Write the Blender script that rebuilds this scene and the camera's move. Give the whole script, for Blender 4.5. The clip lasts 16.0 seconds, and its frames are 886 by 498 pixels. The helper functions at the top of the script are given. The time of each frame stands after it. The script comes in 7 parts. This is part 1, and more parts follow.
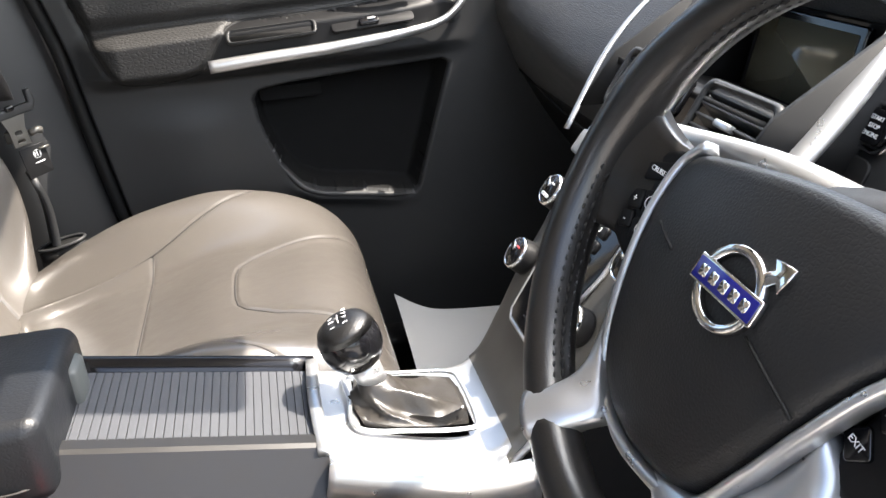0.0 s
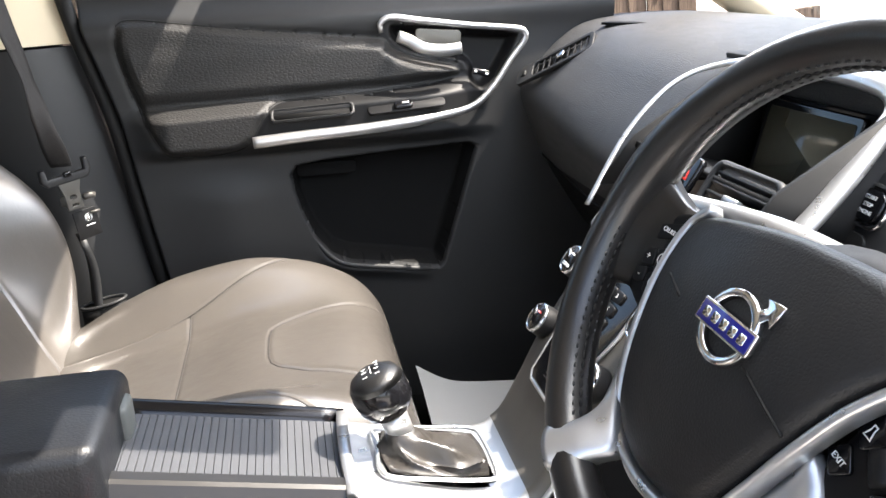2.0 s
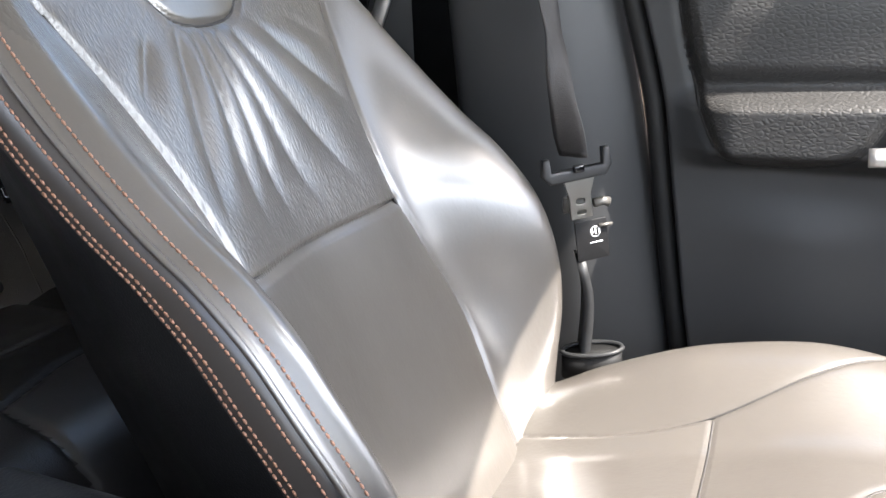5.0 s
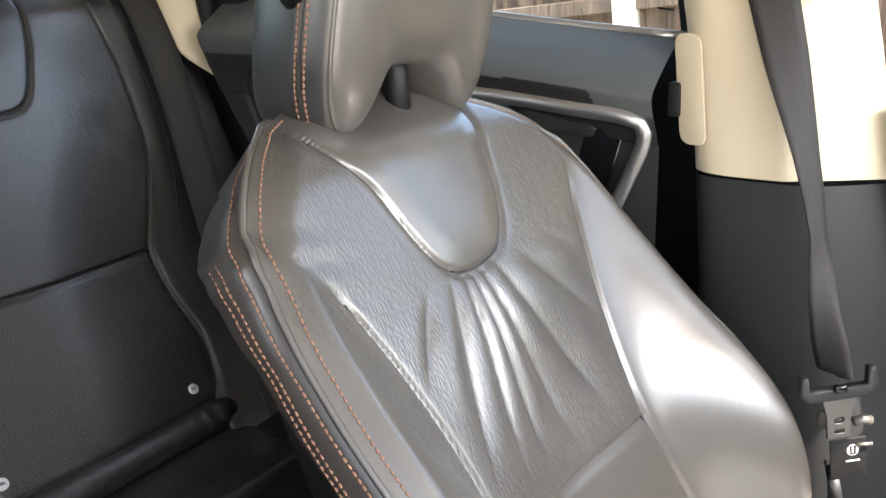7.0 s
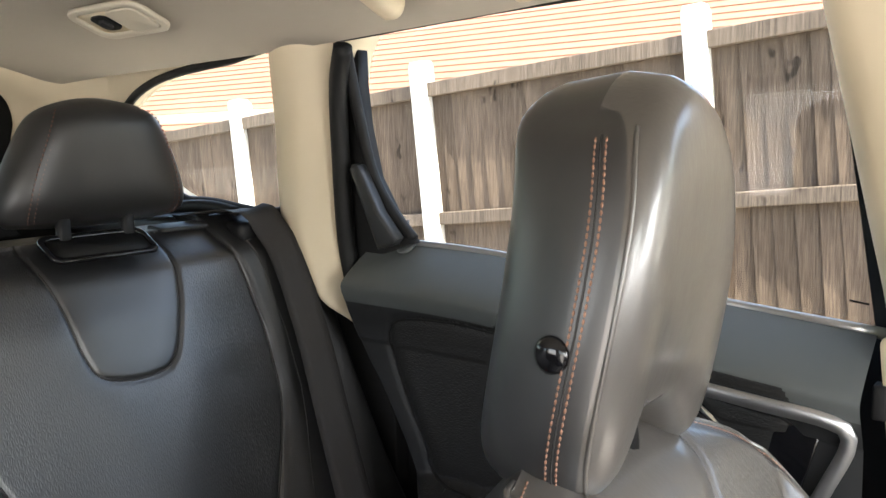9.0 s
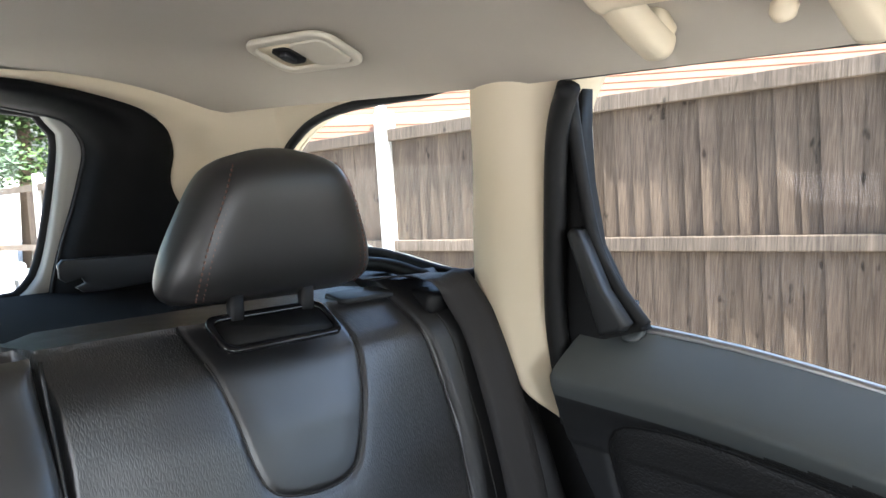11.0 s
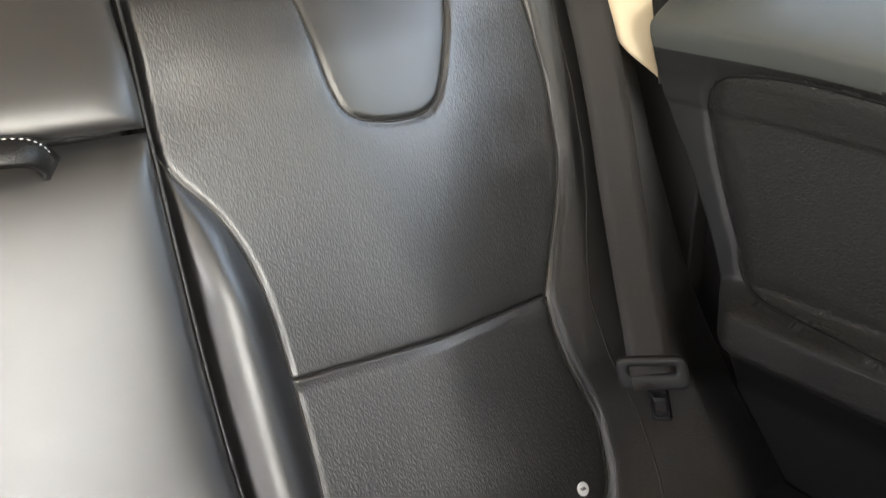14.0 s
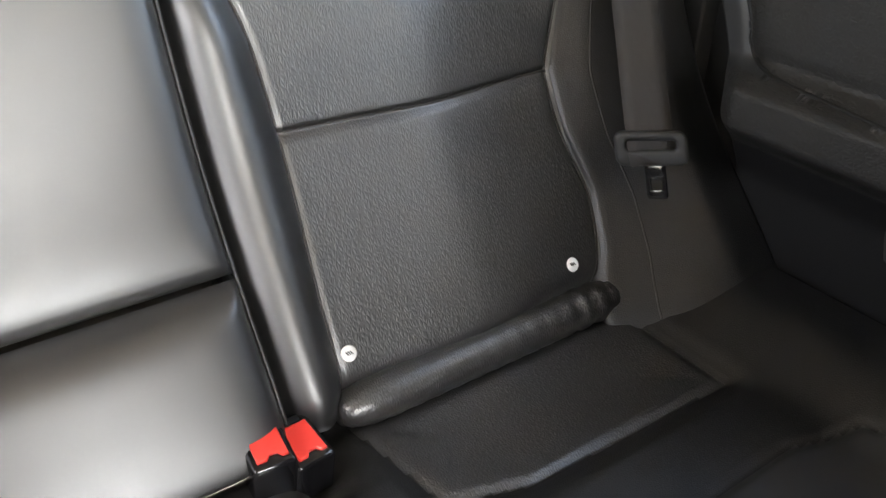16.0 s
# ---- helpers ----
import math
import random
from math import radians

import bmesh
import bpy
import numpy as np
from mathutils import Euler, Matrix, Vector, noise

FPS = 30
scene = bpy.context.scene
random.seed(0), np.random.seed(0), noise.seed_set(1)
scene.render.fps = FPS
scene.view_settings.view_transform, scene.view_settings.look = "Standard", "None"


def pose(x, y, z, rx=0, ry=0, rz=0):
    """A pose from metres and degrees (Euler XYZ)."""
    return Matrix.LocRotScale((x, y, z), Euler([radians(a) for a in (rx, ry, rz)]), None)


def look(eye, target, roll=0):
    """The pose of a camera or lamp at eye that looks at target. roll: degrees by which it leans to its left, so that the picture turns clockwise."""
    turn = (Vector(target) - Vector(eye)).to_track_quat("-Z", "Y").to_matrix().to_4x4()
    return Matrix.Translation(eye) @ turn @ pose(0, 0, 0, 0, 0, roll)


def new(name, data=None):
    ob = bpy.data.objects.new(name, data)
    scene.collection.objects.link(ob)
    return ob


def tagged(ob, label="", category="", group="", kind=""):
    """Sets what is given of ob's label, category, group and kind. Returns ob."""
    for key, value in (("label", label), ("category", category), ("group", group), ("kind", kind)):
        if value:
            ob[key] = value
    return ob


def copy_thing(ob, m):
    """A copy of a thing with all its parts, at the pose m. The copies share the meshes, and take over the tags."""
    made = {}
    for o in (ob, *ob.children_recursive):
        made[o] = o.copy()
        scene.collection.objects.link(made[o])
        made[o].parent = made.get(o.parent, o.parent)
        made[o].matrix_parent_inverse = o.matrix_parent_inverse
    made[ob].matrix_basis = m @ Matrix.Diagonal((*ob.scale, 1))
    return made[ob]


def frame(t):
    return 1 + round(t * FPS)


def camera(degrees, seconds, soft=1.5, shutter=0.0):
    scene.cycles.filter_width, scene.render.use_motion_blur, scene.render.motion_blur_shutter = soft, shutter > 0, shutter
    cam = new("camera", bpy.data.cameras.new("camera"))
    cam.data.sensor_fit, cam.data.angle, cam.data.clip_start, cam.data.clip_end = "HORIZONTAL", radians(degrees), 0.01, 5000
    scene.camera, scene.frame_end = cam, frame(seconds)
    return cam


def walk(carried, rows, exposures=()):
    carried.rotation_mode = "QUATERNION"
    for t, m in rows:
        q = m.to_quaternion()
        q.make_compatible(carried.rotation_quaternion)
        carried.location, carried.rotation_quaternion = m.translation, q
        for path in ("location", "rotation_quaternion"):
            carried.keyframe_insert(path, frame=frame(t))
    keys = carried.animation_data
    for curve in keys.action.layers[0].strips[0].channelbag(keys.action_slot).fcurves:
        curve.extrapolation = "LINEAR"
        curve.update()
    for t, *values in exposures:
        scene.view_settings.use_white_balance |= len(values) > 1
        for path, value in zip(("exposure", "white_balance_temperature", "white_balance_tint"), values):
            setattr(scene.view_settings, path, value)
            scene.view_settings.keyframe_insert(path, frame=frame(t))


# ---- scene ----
cam = camera(55.0, 16.0)
PATH = [
    (0, (0.305, -0.619, 1.205), (0.64, 1.177, 0.39), -4.6),
    (0.5, (0.304, -0.73, 1.225), (0.642, 1.1, 0.492), -4.1),
    (1, (0.298, -0.816, 1.222), (0.642, 1.04, 0.562), -3.6),
    (1.5, (0.289, -0.807, 1.213), (0.631, 1.062, 0.588), -3.4),
    (2, (0.281, -0.68, 1.204), (0.604, 1.194, 0.587), -2.9),
    (2.5, (0.28, -0.548, 1.191), (0.527, 1.339, 0.579), -2.5),
    (3, (0.277, -0.452, 1.167), (0.361, 1.45, 0.552), -2.3),
    (3.5, (0.258, -0.365, 1.155), (0.111, 1.528, 0.528), -2.3),
    (4, (0.245, -0.299, 1.137), (-0.146, 1.557, 0.502), -2.3),
    (4.5, (0.209, -0.247, 1.137), (-0.371, 1.555, 0.492), -2.1),
    (4.7, (0.191, -0.234, 1.139), (-0.469, 1.544, 0.504), -2.1),
    (6.8, (0.073, -0.194, 1.322), (-0.988, 1.364, 0.654), -2.3),
    (7, (0.065, -0.196, 1.337), (-1.024, 1.368, 0.731), -2.2),
    (7.5, (0.051, -0.211, 1.374), (-1.087, 1.373, 0.932), -1.9),
    (8, (0.024, -0.24, 1.384), (-1.141, 1.353, 1.059), -1.6),
    (8.2, (0.003, -0.241, 1.399), (-1.17, 1.354, 1.115), -1.5),
    (10.3, (-0.269, -0.153, 1.562), (-1.547, 1.364, 1.305), 0.4),
    (10.5, (-0.293, -0.141, 1.56), (-1.613, 1.341, 1.308), 0.2),
    (11, (-0.344, -0.124, 1.548), (-1.756, 1.27, 1.3), -0.2),
    (11.5, (-0.366, -0.111, 1.533), (-1.838, 1.215, 1.259), -0.3),
    (12, (-0.37, -0.104, 1.52), (-1.876, 1.168, 1.178), -0.3),
    (12.5, (-0.369, -0.094, 1.5), (-1.895, 1.125, 1.072), -0.2),
    (13, (-0.349, -0.091, 1.463), (-1.877, 1.087, 0.935), -0.1),
    (13.5, (-0.341, -0.094, 1.426), (-1.843, 1.058, 0.78), 0.1),
    (14, (-0.326, -0.088, 1.389), (-1.817, 1.016, 0.643), 0.1),
    (14.5, (-0.319, -0.085, 1.361), (-1.787, 0.983, 0.522), 0.4),
    (15, (-0.318, -0.088, 1.323), (-1.753, 0.969, 0.416), 0.9),
    (15.5, (-0.315, -0.09, 1.302), (-1.714, 0.947, 0.319), 1.4),
    (16, (-0.311, -0.089, 1.289), (-1.676, 0.935, 0.247), 1.9),
]
walk(cam, [(t, look(eye, target, roll)) for t, eye, target, roll in PATH], exposures=[(0, 2.15, 6800, 12), (3.0, 2.25, 6700, 12), (4.7, 2.72, 6500, 12), (6.8, 2.9, 6900, 12), (8.2, 2.8, 7300, 12), (10.3, 2.85, 6000, 12), (12.0, 3.0, 6900, 12), (12.7, 3.2, 7300, 12), (13.5, 3.65, 7700, 12), (14.5, 4.1, 7600, 12), (16, 4.1, 7400, 12)])

# ---- light ----
SUN_ELEV, SUN_AZ = 57.0, 9.0          # high sun ahead of the car, a little to its right
world = bpy.data.worlds.new("sky")
scene.world = world
world.use_nodes = True
wn = world.node_tree
sky = wn.nodes.new("ShaderNodeTexSky")
sky.sky_type, sky.sun_disc = "NISHITA", False
sky.dust_density, sky.air_density = 3.0, 1.0
sky.sun_elevation, sky.sun_rotation = radians(SUN_ELEV), radians(90 + SUN_AZ)
wn.links.new(sky.outputs[0], wn.nodes["Background"].inputs[0])
wn.nodes["Background"].inputs[1].default_value = 0.15
sun = new("sun", bpy.data.lights.new("sun", "SUN"))
sun.data.energy, sun.data.angle, sun.data.color = 4.6, radians(0.53), (1.0, 0.95, 0.87)
ce, se = math.cos(radians(SUN_ELEV)), math.sin(radians(SUN_ELEV))
SUN_DIR = Vector((-ce * math.cos(radians(SUN_AZ)), ce * math.sin(radians(SUN_AZ)), -se))


win = new("sky_rear_window", bpy.data.lights.new("sky_rear_window", "AREA"))
win.data.shape, win.data.size, win.data.size_y, win.data.energy, win.data.color = "RECTANGLE", .62, .30, 0.58, (.98, .99, 1.0)
win.matrix_world = look((-.60, -.80, 1.44), (-.80, .7, 1.26))
scr = new("sky_windscreen", bpy.data.lights.new("sky_windscreen", "AREA"))
scr.data.shape, scr.data.size, scr.data.size_y, scr.data.energy, scr.data.color = "RECTANGLE", 1.05, .40, 3.0, (.88, .94, 1.0)
scr.matrix_world = look((.66, 0, 1.44), (.66 - .88, 0, 1.44 - .47))
dway = new("sky_open_door", bpy.data.lights.new("sky_open_door", "AREA"))
dway.data.shape, dway.data.size, dway.data.size_y, dway.data.energy, dway.data.color = "RECTANGLE", .62, .60, 0.30, (.92, .96, 1.0)
dway.matrix_world = look((.40, -.78, 1.24), (-.15, .1, 1.05))
sun.matrix_world = look((0, 0, 6), Vector((0, 0, 6)) + SUN_DIR)


# ---- materials ----
def mat(name, color, rough=0.5, metal=0.0, spec=0.5, grain=0.0, grain_scale=300.0, vary=0.12, vary_scale=6.0, coat=0.0,
        kind="noise", fold=0.0, fold_scale=30.0, stretch=(1, 1, 1), rough_vary=0.08, tint=None, coat_rough=0.12):
    m = bpy.data.materials.new(name)
    m.use_nodes = True
    nt = m.node_tree
    n, l = nt.nodes, nt.links
    b = n["Principled BSDF"]
    b.inputs["Metallic"].default_value = metal
    b.inputs["Specular IOR Level"].default_value = spec
    b.inputs["Coat Weight"].default_value = coat
    b.inputs["Coat Roughness"].default_value = coat_rough
    tc = n.new("ShaderNodeTexCoord")
    mp = n.new("ShaderNodeMapping")
    mp.inputs["Scale"].default_value = stretch
    l.new(tc.outputs["Object"], mp.inputs[0])
    big = n.new("ShaderNodeTexNoise")
    big.inputs["Scale"].default_value, big.inputs["Detail"].default_value = vary_scale, 8.0
    big.inputs["Roughness"].default_value = 0.65
    l.new(mp.outputs[0], big.inputs["Vector"])
    ramp = n.new("ShaderNodeMix")
    ramp.data_type = "RGBA"
    c2 = tint or color
    ramp.inputs[6].default_value = (*[c * (1 - vary) for c in color], 1)
    ramp.inputs[7].default_value = (*[min(1, c * (1 + vary)) for c in c2], 1)
    l.new(big.outputs["Fac"], ramp.inputs[0])
    l.new(ramp.outputs[2], b.inputs["Base Color"])
    rr = n.new("ShaderNodeMapRange")
    rr.inputs["To Min"].default_value, rr.inputs["To Max"].default_value = max(0.02, rough - rough_vary), min(1, rough + rough_vary)
    fine = n.new("ShaderNodeTexNoise")
    fine.inputs["Scale"].default_value, fine.inputs["Detail"].default_value = vary_scale * 9, 4.0
    l.new(mp.outputs[0], fine.inputs["Vector"])
    l.new(fine.outputs["Fac"], rr.inputs[0])
    l.new(rr.outputs[0], b.inputs["Roughness"])
    if grain or fold:
        if kind == "voronoi":
            g = n.new("ShaderNodeTexVoronoi")
            g.feature = "DISTANCE_TO_EDGE"
            out = g.outputs["Distance"]
            wob = n.new("ShaderNodeTexNoise")
            wob.inputs["Scale"].default_value = grain_scale * 0.35
            add = n.new("ShaderNodeMix")
            add.data_type = "VECTOR"
            add.inputs[0].default_value = 0.0012
            l.new(mp.outputs[0], wob.inputs["Vector"])
            l.new(mp.outputs[0], add.inputs[4])
            l.new(wob.outputs["Color"], add.inputs[5])
            l.new(add.outputs[1], g.inputs["Vector"])
            mr = n.new("ShaderNodeMapRange")
            mr.inputs["From Max"].default_value = 0.32
            mr.interpolation_type = "SMOOTHSTEP"
            l.new(out, mr.inputs[0])
            out = mr.outputs[0]
        else:
            g = n.new("ShaderNodeTexNoise")
            g.inputs["Detail"].default_value = 3.0
            l.new(mp.outputs[0], g.inputs["Vector"])
            out = g.outputs["Fac"]
        g.inputs["Scale"].default_value = grain_scale
        bump = n.new("ShaderNodeBump")
        bump.inputs["Strength"].default_value = 1.0
        bump.inputs["Distance"].default_value = grain
        l.new(out, bump.inputs["Height"])
        last = bump
        if fold:
            fn = n.new("ShaderNodeTexNoise")
            fn.inputs["Scale"].default_value, fn.inputs["Detail"].default_value = fold_scale, 5.0
            l.new(mp.outputs[0], fn.inputs["Vector"])
            b2 = n.new("ShaderNodeBump")
            b2.inputs["Strength"].default_value, b2.inputs["Distance"].default_value = 1.0, fold
            l.new(fn.outputs["Fac"], b2.inputs["Height"])
            l.new(bump.outputs[0], b2.inputs["Normal"])
            last = b2
        l.new(last.outputs[0], b.inputs["Normal"])
    return m


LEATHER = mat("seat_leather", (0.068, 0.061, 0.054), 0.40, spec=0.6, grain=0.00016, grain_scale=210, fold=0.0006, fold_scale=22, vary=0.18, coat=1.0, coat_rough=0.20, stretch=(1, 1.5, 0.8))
GUSSET = mat("gusset_leather", (0.042, 0.037, 0.033), 0.36, spec=0.6, grain=0.00008, grain_scale=200, fold=0.0006, fold_scale=30, vary=0.16, coat=0.3, coat_rough=0.28)
LEATHER_CREASED = mat("creased_leather", (0.064, 0.058, 0.052), 0.42, spec=0.5, coat_rough=0.25, grain=0.00028, grain_scale=150, kind="voronoi", fold=0.0010, fold_scale=34, stretch=(1, 1.9, 0.45), vary=0.14, coat=1.0)
REAR_LEATHER = mat("rear_leather", (0.0135, 0.0132, 0.0135), 0.42, spec=0.6, coat=1.0, coat_rough=0.32, grain=0.00034, grain_scale=200, kind="voronoi", fold=0.0008, fold_scale=36, stretch=(1, 1.7, 0.55), vary=0.15)
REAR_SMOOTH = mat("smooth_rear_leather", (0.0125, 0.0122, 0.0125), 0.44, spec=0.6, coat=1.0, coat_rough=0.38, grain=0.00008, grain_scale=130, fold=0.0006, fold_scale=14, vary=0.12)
HEAD_LEATHER = mat("headrest_leather", (0.0155, 0.015, 0.0148), 0.44, spec=0.45, grain=0.00010, grain_scale=150, fold=0.0006, fold_scale=14, vary=0.14, coat=0.25, coat_rough=0.3)
DARK_AND_SHADED_LEATHER = mat("dark_and_shaded_leather", (0.008, 0.0079, 0.008), 0.40, spec=0.5, grain=0.0001, grain_scale=380, kind="voronoi", fold=0.0008, fold_scale=20)
DOOR_LEATHER = mat("grained_door_vinyl", (0.019, 0.0185, 0.018), 0.54, spec=0.32, grain=0.00028, grain_scale=190, kind="voronoi", vary=0.12, stretch=(0.75, 1, 1.25))
PLASTIC = mat("charcoal_plastic", (0.020, 0.0205, 0.0212), 0.50, spec=0.35, grain=0.00006, grain_scale=900, vary=0.10)
PLASTIC_DARK = mat("black_plastic", (0.0068, 0.0068, 0.0072), 0.50, spec=0.22, grain=0.00006, grain_scale=900, vary=0.12)
SOFT_DASH = mat("dashboard_skin", (0.062, 0.0625, 0.064), 0.42, spec=0.4, grain=0.00022, grain_scale=330, kind="voronoi", stretch=(1.6, 0.6, 1.2), vary=0.10)
GLOSS_BLACK = mat("gloss_black", (0.006, 0.006, 0.007), 0.12, spec=0.5, vary=0.05, rough_vary=0.03)
BEIGE = mat("beige_trim", (0.62, 0.53, 0.38), 0.55, spec=0.35, grain=0.0001, grain_scale=800, vary=0.05, vary_scale=3)
HEADLINER = mat("headliner_cloth", (0.42, 0.378, 0.318), 0.9, spec=0.1, grain=0.0003, grain_scale=1200, vary=0.06, vary_scale=4)
SILVER = mat("brushed_silver", (0.50, 0.50, 0.50), 0.34, metal=0.9, grain=0.00004, grain_scale=500, vary=0.06, stretch=(1, 8, 8))
SATIN = mat("satin_silver_paint", (0.55, 0.56, 0.57), 0.30, metal=0.75, vary=0.05, coat=0.2)
STACK_METAL = mat("dark_silver_panel", (0.115, 0.110, 0.100), 0.42, metal=0.55, grain=0.00004, grain_scale=600, vary=0.06)
CHROME = mat("chrome", (0.78, 0.78, 0.78), 0.08, metal=1.0, vary=0.03, rough_vary=0.03)
RUBBER = mat("rubber_seal", (0.008, 0.008, 0.008), 0.6, spec=0.25, vary=0.15)
CARPET = mat("carpet", (0.008, 0.008, 0.008), 0.95, spec=0.1, grain=0.002, grain_scale=500, vary=0.3, vary_scale=40)
PAPER = mat("floor_paper", (0.50, 0.50, 0.49), 0.7, spec=0.3, fold=0.002, fold_scale=8, grain=0.0001, vary=0.05)
WEBBING = mat("belt_webbing", (0.021, 0.0188, 0.018), 0.62, spec=0.4, grain=0.0006, grain_scale=420, stretch=(1, 5, 1), vary=0.15)
THREAD = mat("brown_thread", (0.25, 0.130, 0.085), 0.7, vary=0.15)
THREAD_BROWN = mat("dark_brown_thread", (0.11, 0.055, 0.040), 0.7, vary=0.15)
THREAD_DARK = mat("black_thread", (0.02, 0.018, 0.017), 0.7, vary=0.15)
RED = mat("red_plastic", (0.72, 0.045, 0.035), 0.30, spec=0.5, vary=0.06)
WHITE_PRINT = mat("white_print", (0.75, 0.75, 0.75), 0.5, vary=0.03)
BLUE_ENAMEL = mat("blue_enamel", (0.012, 0.014, 0.16), 0.15, spec=0.6, vary=0.05, coat=0.6)
GREY_SCREEN = mat("display_screen", (0.085, 0.085, 0.066), 0.15, spec=0.5, vary=0.1, vary_scale=3)
GREY_AND_LIT_PLASTIC = mat("grey_plastic_and_lit_panel", (0.080, 0.087, 0.085), 0.48, spec=0.4, grain=0.00008, grain_scale=700, vary=0.08)
GREY_TRIM = mat("grey_tailgate_trim", (0.34, 0.335, 0.30), 0.6, vary=0.08)
CONCRETE = mat("concrete", (0.55, 0.53, 0.49), 0.85, grain=0.002, grain_scale=80, vary=0.12)
WHITE_PAINT = mat("white_car_paint", (0.80, 0.80, 0.79), 0.2, coat=0.5, vary=0.02)
TYRE = mat("tyre", (0.02, 0.02, 0.02), 0.7, vary=0.1)
PAVING = mat("paving", (0.38, 0.36, 0.33), 0.85, grain=0.004, grain_scale=60, vary=0.2, vary_scale=2)


def glass(name, tint=(0.92, 0.95, 0.93)):
    m = bpy.data.materials.new(name)
    m.use_nodes = True
    nt = m.node_tree
    n, l = nt.nodes, nt.links
    n.clear()
    out, mix, tr, gl, fr = (n.new("ShaderNode" + k) for k in ("OutputMaterial", "MixShader", "BsdfTransparent", "BsdfGlossy", "LayerWeight"))
    p5 = n.new("ShaderNodeMath")
    p5.operation = "POWER"
    p5.inputs[1].default_value = 4.5
    top = n.new("ShaderNodeMapRange")
    top.inputs["To Min"].default_value, top.inputs["To Max"].default_value = 0.012, 0.55
    tr.inputs[0].default_value = (*tint, 1)
    gl.inputs["Roughness"].default_value = 0.02
    fr.inputs[0].default_value = 0.5
    l.new(fr.outputs["Facing"], p5.inputs[0])
    l.new(p5.outputs[0], top.inputs[0])
    l.new(top.outputs[0], mix.inputs[0])
    l.new(tr.outputs[0], mix.inputs[1])
    l.new(gl.outputs[0], mix.inputs[2])
    l.new(mix.outputs[0], out.inputs[0])
    return m


GLASS = glass("window_glass")


# ---- building tools ----
def link(name, me, material, parent=None, label="", smooth=True):
    if smooth:
        me.polygons.foreach_set("use_smooth", [True] * len(me.polygons))
    if material is not None:
        me.materials.append(material)
    ob = new(name, me)
    if parent is not None:
        ob.parent = parent
    if label:
        ob["label"] = label
    return ob


def part(name, bm, material, parent=None, label="", smooth=True):
    bmesh.ops.recalc_face_normals(bm, faces=bm.faces)
    me = bpy.data.meshes.new(name)
    bm.to_mesh(me)
    bm.free()
    return link(name, me, material, parent, label, smooth)


def raw(name, verts, faces, material, parent=None, label="", smooth=True):
    me = bpy.data.meshes.new(name)
    me.from_pydata([tuple(v) for v in verts], [], faces)
    me.update()
    return link(name, me, material, parent, label, smooth)


def thing(name, label, category, group="", kind=""):
    return tagged(new(name), label, category, group, kind)


def cr(pts, n, closed=False):
    """A smooth line through pts, as n points at even steps."""
    p = np.array(pts, float)
    k = len(p)
    if closed:
        q = np.vstack([p[-1], p, p[0], p[1]])
        segs = k
    else:
        q = np.vstack([2 * p[0] - p[1], p, 2 * p[-1] - p[-2]])
        segs = k - 1
    t = np.linspace(0, segs, 24 * segs + 1)
    i = np.minimum(t.astype(int), segs - 1)
    s = (t - i)[:, None]
    a, b, c, d = q[i], q[i + 1], q[i + 2], q[i + 3]
    f = 0.5 * (2 * b + (c - a) * s + (2 * a - 5 * b + 4 * c - d) * s ** 2 + (3 * b - a - 3 * c + d) * s ** 3)
    run = np.r_[0, np.cumsum(np.linalg.norm(np.diff(f, axis=0), axis=1))]
    at = np.linspace(0, run[-1], n, endpoint=not closed)
    return np.stack([np.interp(at, run, f[:, j]) for j in range(p.shape[1])], 1)


def sdist(X, Z, poly, closed=True):
    """Distance to a line of points; negative inside where it is closed."""
    p = np.array(poly, float)
    d = np.full(X.shape, 1e9)
    inside = np.zeros(X.shape, bool)
    for j in range(len(p) if closed else len(p) - 1):
        a, b = p[j], p[(j + 1) % len(p)]
        e = b - a
        wx, wz = X - a[0], Z - a[1]
        t = np.clip((wx * e[0] + wz * e[1]) / max(e @ e, 1e-12), 0, 1)
        d = np.minimum(d, np.hypot(wx - e[0] * t, wz - e[1] * t))
        if closed:
            c = (a[1] > Z) != (b[1] > Z)
            with np.errstate(divide="ignore", invalid="ignore"):
                inside ^= c & (X < (b[0] - a[0]) * (Z - a[1]) / (b[1] - a[1] + 1e-12) + a[0])
    return np.where(inside, -d, d)


def snap(X, Z, line, cell):
    """Pull grid points that lie close to a line onto it, so that a cut along it is clean."""
    d, e = sdist(X, Z, line), 1e-4
    gx, gz = (sdist(X + e, Z, line) - d) / e, (sdist(X, Z + e, line) - d) / e
    near = np.abs(d) < cell
    return np.where(near, X - d * gx, X), np.where(near, Z - d * gz, Z)


def ss(a, b, x):
    t = np.clip((x - a) / (b - a), 0, 1)
    return t * t * (3 - 2 * t)


def lerp(x, xs, ys):
    return np.interp(x, xs, ys)


def soft(x, xs, ys):
    """Smooth curve through ys at xs."""
    g = np.linspace(xs[0], xs[-1], 400)
    p = cr([(a, b) for a, b in zip(xs, ys)], 400)
    return np.interp(x, p[:, 0], p[:, 1])


def grid_faces(nv, nu, close_u=False, flip=False):
    out = []
    for a in range(nv - 1):
        for b in range(nu if close_u else nu - 1):
            c = (b + 1) % nu
            q = (a * nu + b, a * nu + c, (a + 1) * nu + c, (a + 1) * nu + b)
            out.append(q[::-1] if flip else q)
    return out


